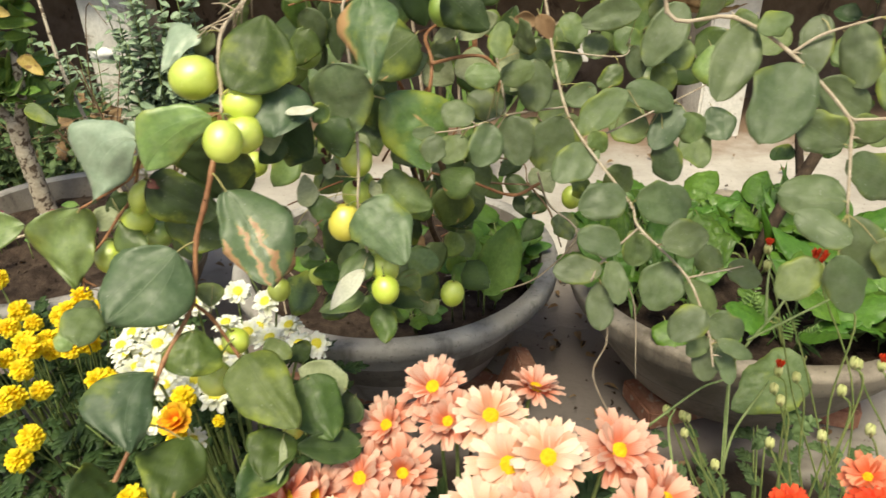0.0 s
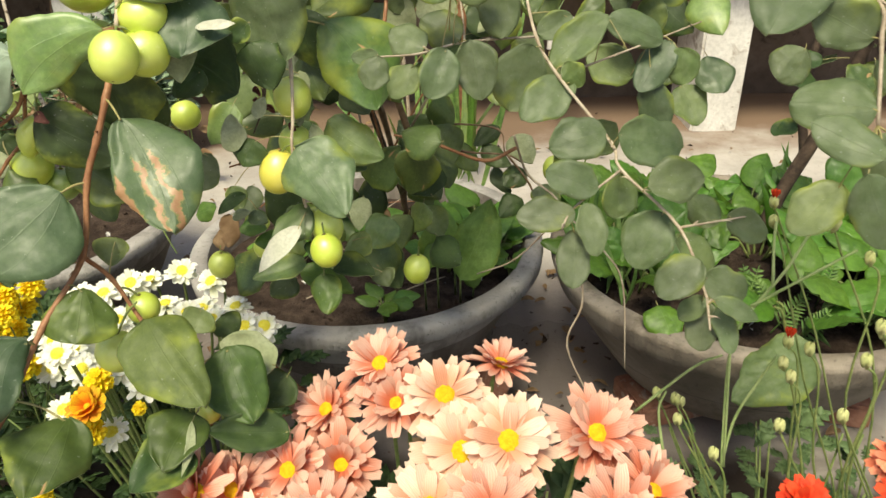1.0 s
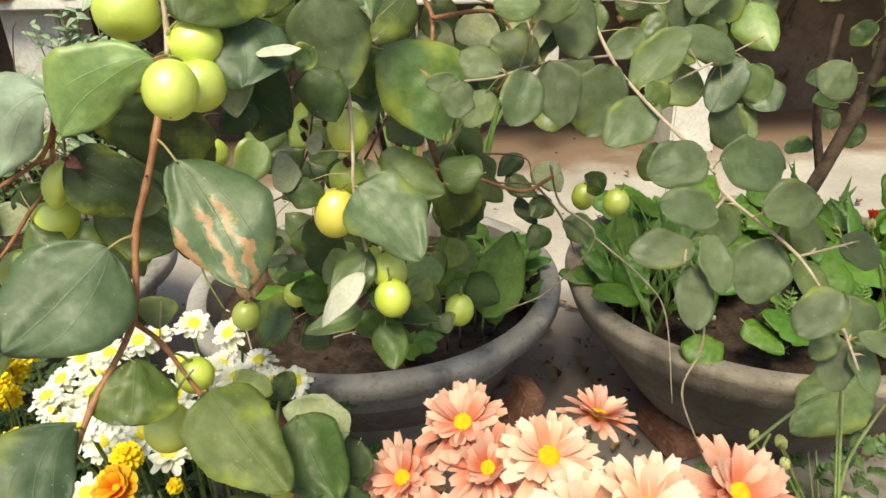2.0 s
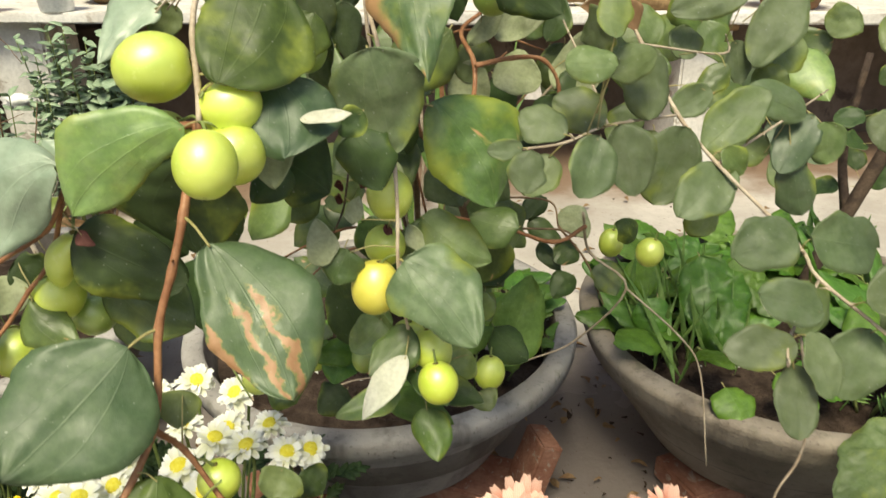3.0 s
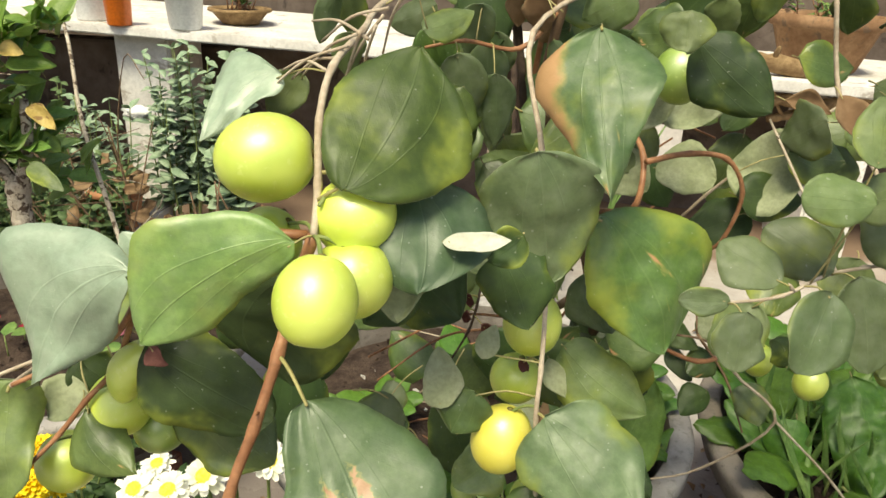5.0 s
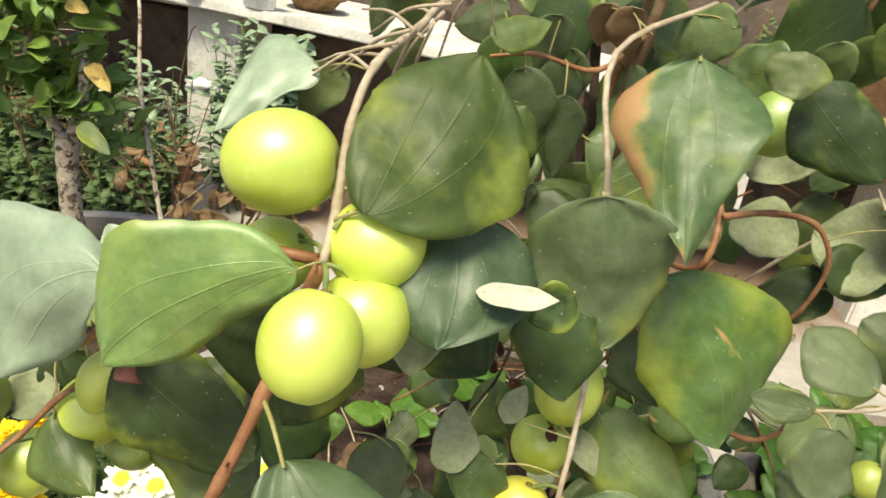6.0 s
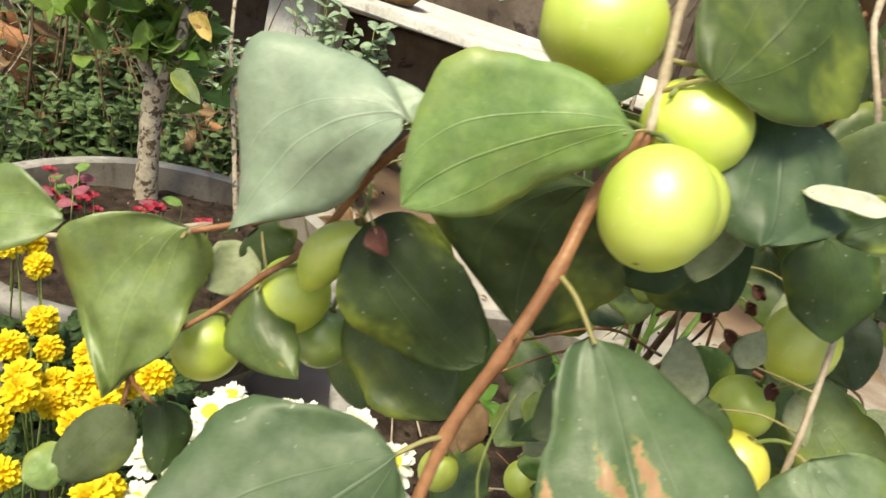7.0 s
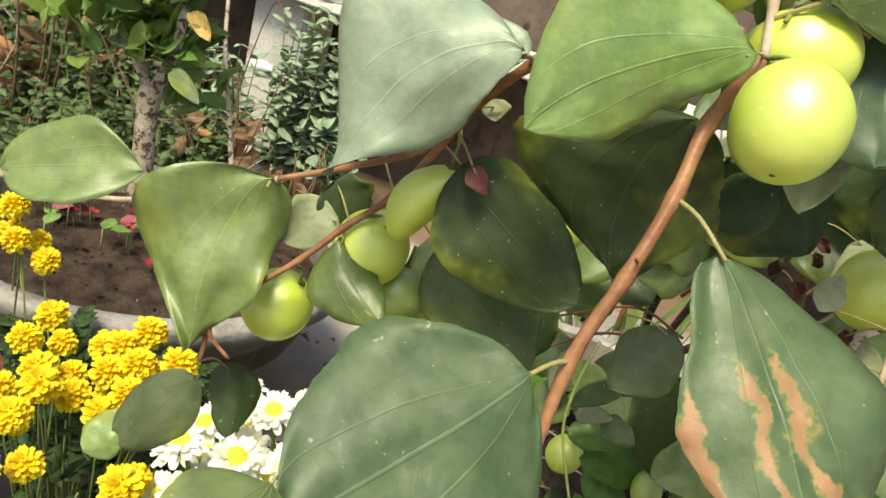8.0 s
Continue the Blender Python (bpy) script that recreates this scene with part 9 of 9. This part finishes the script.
leaf(croton, (-0.845, 1.51, 0.60), (-0.80, 1.49, 0.565), 0.030, (0.1, -0.9, 0.4), LEAF_OCHRE, cup=0.3, wave=0.15, under=LEAF_OCHRE, label="single yellowed leaf")
leaf(croton, (-0.855, 1.47, 0.695), (-0.815, 1.465, 0.69), 0.026, (0.1, -0.9, 0.4), LEAF_OCHRE, cup=0.2, under=LEAF_OCHRE, label="single yellowed leaf")
leaf(croton, (-0.86, 1.50, 0.50), (-0.79, 1.47, 0.47), 0.035, (0.1, -0.6, 0.8), LEAF_DULL)

# ---- low red flowers round its foot ----
red = thing("red_flowering_herb", (-0.82, 1.38, 0.245), "low herb with mauve leaves and crimson flowers", "flowers")
for k in range(46):
    w, q = rc.uniform(0, 6.28), rc.uniform(0.0, 1.0)
    if k < 20:
        fx, fy = -0.955 + rc.gauss(0, 0.03), 1.39 + rc.gauss(0, 0.03)
    else:
        fx, fy = -0.80 + rc.gauss(0, 0.07), 1.37 + rc.gauss(0, 0.05)
    z = 0.245 + rc.uniform(0, 0.06)
    p = Vector((fx, fy, z))
    s = Shape()
    if k % 2:
        for j in range(5):
            o = Vector((math.cos(j * 1.26 + w), math.sin(j * 1.26 + w), 0))
            petal(s, p, o, Vector((0.1, -0.5, 0.85)).normalized(), 0.0125, 0.010, 40 - 25 * (j % 2), 0.2, 0, 3, 2)
        s.tube([p, (p.x + 0.005, p.y + 0.004, 0.225)], [0.001, 0.0012], 5, 1)
        part("flower", s.mesh("flower", [LEAF_RED, BARK_GREEN]), red)
    else:
        d = Vector((math.cos(w), math.sin(w), 0.3)).normalized()
        leaf_shape(p, p + d * 0.035, 0.022, (0, -0.4, 0.9), seed=k, nu=5, nv=4, shape=s, slots=(0, 0))
        s.tube([p, (p.x, p.y, 0.225)], [0.0012, 0.0012], 5, 1)
        part("leaf", s.mesh("leaf", [LEAF_PINK if k % 4 else LEAF_HERB, BARK_GREEN]), red)


# ---- plants on the ground behind the planters ----
def herb(at, spread, height, shoots, pairs, size, mat, label, seed, category="plant", name="herb_plant", kind="ovate", ratio=0.6, single=False):
    """Upright shoots with pairs of leaves up each one; single: every leaf stays an object of its own."""
    ob = thing(name, at, label, category)
    r = random.Random(seed)
    rest = Shape()
    for _ in range(shoots):
        w, q = r.uniform(0, 6.28), math.sqrt(r.random())
        b = Vector(at) + Vector((math.cos(w) * q * spread[0] * 0.6, math.sin(w) * q * spread[1] * 0.6, 0))
        t = Vector(at) + Vector((math.cos(w) * q * spread[0], math.sin(w) * q * spread[1], height * r.uniform(0.65, 1.05)))
        s = Shape()
        path = smooth_path([b, b.lerp(t, 0.5) + Vector((r.uniform(-0.02, 0.02), r.uniform(-0.02, 0.02), 0)), t], 4)
        s.tube(path, [0.0028, 0.0014], 5, 1)
        shoot = part("shoot" if single else "stem", s.mesh("shoot", [mat, BARK_GREEN]), ob)
        for k in range(pairs):
            u = 0.25 + 0.75 * k / max(1, pairs - 1)
            p = path[min(len(path) - 1, int(u * (len(path) - 1)))].lerp(path[min(len(path) - 1, int(u * (len(path) - 1)) + 1)], (u * (len(path) - 1)) % 1)
            turn = k * 1.57 + w
            for sg in (0, math.pi):
                a = turn + sg + r.uniform(-0.5, 0.5)
                d = Vector((math.cos(a), math.sin(a), r.uniform(-0.45, 0.9))).normalized()
                ln = size * (1.1 - 0.45 * u) * r.uniform(0.65, 1.25)
                s = Shape() if single else rest
                leaf_shape(p, p + d * ln, ln * ratio, (-d.x * 0.4 + r.uniform(-0.5, 0.5), -d.y * 0.4 - 0.5, 1), kind, 0.12, 0.18, 0.05, seed=r.randrange(9999), nu=6, nv=2, thick=0.0008, shape=s, slots=(0, 0))
                if single:
                    part("leaf", s.mesh("leaf", [mat]), shoot)
    if not single:
        part("foliage", rest.mesh("foliage", [mat, BARK_GREEN]), ob, "", "stuff")
    return ob


herb((-0.98, 2.44, 0.0), (0.11, 0.07), 0.55, 20, 14, 0.058, LEAF_MINT, "bushy grey-green herb before the bench", 51, "herb", "bushy_herb", "ovate", 0.45, True)
herb((-0.81, 2.42, 0.0), (0.085, 0.05), 0.60, 8, 12, 0.07, LEAF_MINT, "tall grey-green mint shoots before the bench", 52, "herb", "mint_plant", "round", 0.72, True)
herb((-1.17, 2.30, 0.0), (0.13, 0.09), 0.42, 20, 9, 0.07, LEAF_MINT, "feathery grey-green herb beside the bench post", 53, "herb", "feathery_herb", "long", 0.34)
for i, (x, y, h) in enumerate([(-1.55, 2.15, 0.42), (-1.32, 2.02, 0.36), (-1.75, 2.35, 0.50), (-1.18, 1.95, 0.30), (-1.62, 1.85, 0.36), (-1.95, 2.10, 0.5), (-1.40, 2.35, 0.45), (-1.45, 1.70, 0.30), (-1.15, 2.12, 0.34), (-1.85, 2.6, 0.6), (-2.2, 2.4, 0.6)]):
    herb((x, y, 0.0), (0.17, 0.15), h, 22, 11, 0.042, LEAF_BED, "dull green leafy bedding plant on the ground", 60 + i, "plant", "bedding_plant")


def dry_heap(at, spread, height, count, seed, label):
    ob = thing("withered_plant", at, label, "dead plant")
    r = random.Random(seed)
    for _ in range(count):
        p = Vector(at) + Vector((r.gauss(0, spread), r.gauss(0, spread), r.uniform(0.1, 1.0) * height))
        d = Vector((r.uniform(-1, 1), r.uniform(-1, 1), r.uniform(-1.0, 0.3))).normalized()
        leaf(ob, p, p + d * r.uniform(0.05, 0.09), r.uniform(0.025, 0.045), (0, -0.8, 0.5), LEAF_DRY, "ovate", 0.35, 0.3, 0.2, under=LEAF_DRY, nu=6, nv=4)
    for _ in range(4):
        a = Vector(at) + Vector((r.uniform(-1, 1) * spread, r.uniform(-1, 1) * spread, 0))
        b = a + Vector((r.uniform(-0.12, 0.12), r.uniform(-0.1, 0.1), height * r.uniform(0.8, 1.3)))
        s = Shape().tube(smooth_path([a, a.lerp(b, 0.5) + Vector((0.03, 0, 0)), b], 4), [0.005, 0.002], 6)
        part("dry_stem", s.mesh("dry_stem", [BARK_BROWN]), ob)
    return ob


dry_heap((-1.02, 2.10, 0.0), 0.07, 0.34, 26, 5, "withered brown plant with hanging dry leaves")
dry_heap((-1.52, 1.98, 0.0), 0.08, 0.56, 28, 6, "withered brown plant with hanging dry leaves")
dry_heap((-0.80, 2.12, 0.0), 0.09, 0.22, 18, 8, "withered brown plant with hanging dry leaves")

# a thin whitewashed stick and a scrap of white plastic near the bench post
stick = Shape().tube(smooth_path([(-0.72, 1.55, 0.2), (-0.80, 1.62, 0.40), (-0.90, 1.75, 0.52), (-1.0, 1.92, 0.64), (-1.06, 2.0, 0.74)], 4), [0.005, 0.0035], 8)
solid("garden_stick", stick.mesh("garden_stick", [BARK_GREY]), "thin pale speckled stick leaning out of the planter", "stick")
bm = bmesh.new()
bmesh.ops.create_icosphere(bm, subdivisions=3, radius=1)
for v in bm.verts:
    v.co = Vector((v.co.x * 0.046, v.co.y * 0.014, v.co.z * 0.024)) * (1 + 0.6 * noise.noise(v.co * 2.6))
    v.co += Vector((-1.145, 2.50, 0.356))
solid("plastic_scrap", bm_mesh("plastic_scrap", bm, PLASTIC_WHITE, True), "crumpled white plastic scrap caught on the herbs", "scrap")


# ---- litter on the floor and more plants against the bench ----
def litter():
    r = random.Random(91)
    s = Shape()
    for _ in range(420):
        x, y = r.uniform(-1.3, 1.3), r.uniform(0.7, 2.9)
        if r.random() < 0.45:
            x, y = r.uniform(0.05, 0.45), r.uniform(0.75, 1.6)
        q = r.uniform(0.003, 0.011)
        p = Vector((x, y, 0.013))
        if r.random() < 0.5:
            w = r.uniform(0, 6.28)
            d = Vector((math.cos(w), math.sin(w), 0.1))
            leaf_shape(p, p + d * q * 3.5, q * 1.6, (r.uniform(-0.3, 0.3), r.uniform(-0.3, 0.3), 1), "ovate", 0.3, 0.2, 0.1, seed=r.randrange(999), nu=4, nv=2, shape=s, slots=(0, 0))
        else:
            tet = [p + Vector((r.uniform(-1, 1), r.uniform(-1, 1), r.uniform(-0.6, 0.8))) * q for _ in range(5)]
            s.add(tet, [(0, 1, 2), (0, 2, 3), (0, 3, 1), (1, 3, 4), (1, 4, 2), (2, 4, 3)], 1)
    return solid("leaf_litter", s.mesh("leaf_litter", [LEAF_DRY, SOIL], False), "dry leaf scraps and crumbs scattered on the floor", "litter", kind="stuff")


litter()


def ground_pot(at, r, h, label, seed, mat=None):
    ob = thing("clay_pot", at, label, "pot", "clay pots behind the planters")
    prof = [(0.002, 0.003), (r * 0.66, 0.0), (r * 0.70, 0.008), (r * 0.92, h * 0.80), (r, h * 0.82), (r + 0.007, h * 0.86), (r + 0.005, h), (r - 0.012, h), (r - 0.02, h * 0.88), (r * 0.7, h * 0.75)]
    part("bowl", Shape().lathe(prof, 40, 0, 0.01, at, seed).mesh("bowl", [mat or TERRACOTTA]), ob)
    part("soil", Shape().lathe([(0.0, h * 0.90), (r * 0.5, h * 0.89), (r - 0.014, h * 0.86)], 28, 0, 0.05, at, seed).mesh("soil", [SOIL]), ob)
    return ob


ground_pot((-1.70, 2.30, 0.0), 0.19, 0.30, "wide brown clay pot among the bedding plants", 4)
herb((-1.70, 2.30, 0.27), (0.20, 0.18), 0.26, 16, 7, 0.06, LEAF_BED, "leafy green plant growing in a clay pot", 90, "plant", "potted_herb")
ground_pot((-1.30, 2.32, 0.22), 0.085, 0.12, "dark clay pot raised beside the bench post", 6, WALL_DARK)
ground_pot((-1.10, 2.22, 0.10), 0.075, 0.12, "small terracotta pot behind the planters", 7)
bm = box(-1.42, 2.20, 0.0, -1.04, 2.46, 0.0985, 0.006, 0.004, 2, 3)
solid("stone_block", bm_mesh("stone_block", bm, PAVING), "low grey stone block under small pots", "block")
bm = box(-1.40, 2.24, 0.099, -1.20, 2.44, 0.2195, 0.006, 0.004, 2, 6)
solid("stone_block", bm_mesh("stone_block", bm, PAVING), "grey stone block stacked under a dark pot", "block")
marigold = thing("marigold_plant", (-1.62, 1.88, 0.0), "orange marigold plant in flower", "flowers")
foliage(marigold, (-1.64, 1.90), (0.16, 0.14), 0.03, 0.30, 110, 95, 0.05, LEAF_HERB)
for i, (mx, my, mz) in enumerate([(-1.585, 1.88, 0.335), (-1.582, 1.89, 0.225), (-1.68, 1.90, 0.32), (-1.66, 1.84, 0.27), (-1.74, 1.93, 0.30)]):
    part_at("flower", MARIGOLD, marigold, facing((mx, my, mz), (0.1, -0.5, 0.85), i * 1.1, 1.35))
    stalk(marigold, (-1.63, 1.90, 0.02), (mx, my, mz), (0.1, -0.5, 0.85))


# ---- behind the tree: canes, straw and what lies about under the bench ----
rb = random.Random(44)
for x0, y0, x1, y1, z1, r, mat, label in [(0.0, 2.28, -0.03, 2.20, 0.86, 0.009, BARK_DARK, "dark upright cane behind the tree"), (0.10, 2.30, 0.10, 2.24, 0.84, 0.011, BARK_TWIG, "tan bamboo cane behind the tree"),
                                      (-0.06, 2.36, -0.10, 2.30, 0.80, 0.006, BARK_PALE, "thin pale cane behind the tree"), (0.05, 2.40, 0.04, 2.34, 0.78, 0.005, BARK_PALE, "thin pale cane behind the tree")]:
    a, b = Vector((x0, y0, -0.01)), Vector((x1, y1, z1))
    pts = smooth_path([a, a.lerp(b, 0.35) + Vector((0.006, 0, 0)), a.lerp(b, 0.7) - Vector((0.006, 0, 0)), b], 6)
    cane = Shape().tube(pts, [r * (1.25 if i % 5 == 2 else 1.0) * (1 - 0.3 * i / len(pts)) for i in range(len(pts))], 9)
    solid("cane", cane.mesh("cane", [mat]), label, "cane", "canes behind the tree")
strap = thing("strap_leaf_plant", (0.02, 2.12, 0.0), "yellow-green strap-leaved plant behind the planters", "plant")
for k in range(20):
    b = Vector((0.02 + rb.gauss(0, 0.07), 2.12 + rb.gauss(0, 0.06), 0.0))
    t = b + Vector((rb.gauss(0, 0.16), rb.gauss(0, 0.08), rb.uniform(0.25, 0.6)))
    leaf(strap, b, t, rb.uniform(0.010, 0.022), (rb.uniform(-0.6, 0.6), -1, 0.3), rb.choice((LEAF_FRESH, LEAF_MID, LEAF_HERB, LEAF_POT)), "long", 0.2, 0.12, 0.05, nu=10, nv=4)
bm = box(-0.055, -0.006, 0, 0.055, 0.006, 0.11, 0.002, 0.002, 2, 4)
bm.transform(pose(0.44, 2.50, 0.30, -16, 8, 10))
solid("broken_tile", bm_mesh("broken_tile", bm, PAVING), "broken pale tile leaning among roots", "tile")
# straw and white chips on the tree's earth
for k in range(26):
    w, q = rb.uniform(0, 6.28), 0.24 * math.sqrt(rb.random())
    p = Vector((-0.085 + q * math.cos(w), 1.27 + q * math.sin(w), 0.245))
    a = rb.uniform(0, 6.28)
    d = Vector((math.cos(a), math.sin(a), 0.08)) * rb.uniform(0.02, 0.07)
    straw = Shape().tube(smooth_path([p - d, p + Vector((0, 0, 0.006)), p + d], 3), [0.0016, 0.001], 5)
    solid("straw", straw.mesh("straw", [BARK_PALE if k % 3 else BARK_TWIG]), "dry straw lying on the planter's soil", "straw", "straws on the soil")
for k in range(14):
    p = Vector((0.10 + rb.gauss(0, 0.035), 1.22 + rb.gauss(0, 0.05), 0.243))
    q = rb.uniform(0.005, 0.011)
    chip = Shape().add([p + Vector((rb.uniform(-1, 1), rb.uniform(-1, 1), rb.uniform(-0.6, 0.8))) * q for _ in range(5)], [(0, 1, 2), (0, 2, 3), (0, 3, 1), (1, 3, 4), (1, 4, 2), (2, 4, 3)])
    solid("stone_chip", chip.mesh("stone_chip", [LIMEWASH], False), "white stone chip on the planter's soil", "chip", "white chips on the soil")

brush = thing("dry_brushwood", (-1.30, 1.95, 0.0), "tangle of dry grey-brown twigs among the bedding plants", "twigs")
for k in range(30):
    a = Vector((rb.uniform(-1.85, -0.95), rb.uniform(1.75, 2.30), 0.0))
    b = a + Vector((rb.gauss(0, 0.16), rb.gauss(0, 0.08), rb.uniform(0.25, 0.62)))
    c = b + Vector((rb.gauss(0, 0.10), rb.gauss(0, 0.05), rb.uniform(-0.06, 0.10)))
    m = a.lerp(b, 0.5) + Vector((rb.gauss(0, 0.03), 0, 0))
    t = Shape().tube(smooth_path([a, m, b, c], 4), [0.0028, 0.0009], 6)
    t.tube([m, m + Vector((rb.gauss(0, 0.07), rb.gauss(0, 0.05), 0.09)), m + Vector((rb.gauss(0, 0.11), rb.gauss(0, 0.05), 0.14))], [0.0024, 0.0009], 5)
    part("twig", t.mesh("twig", [BARK_BROWN if k % 3 else BARK_GREY]), brush)
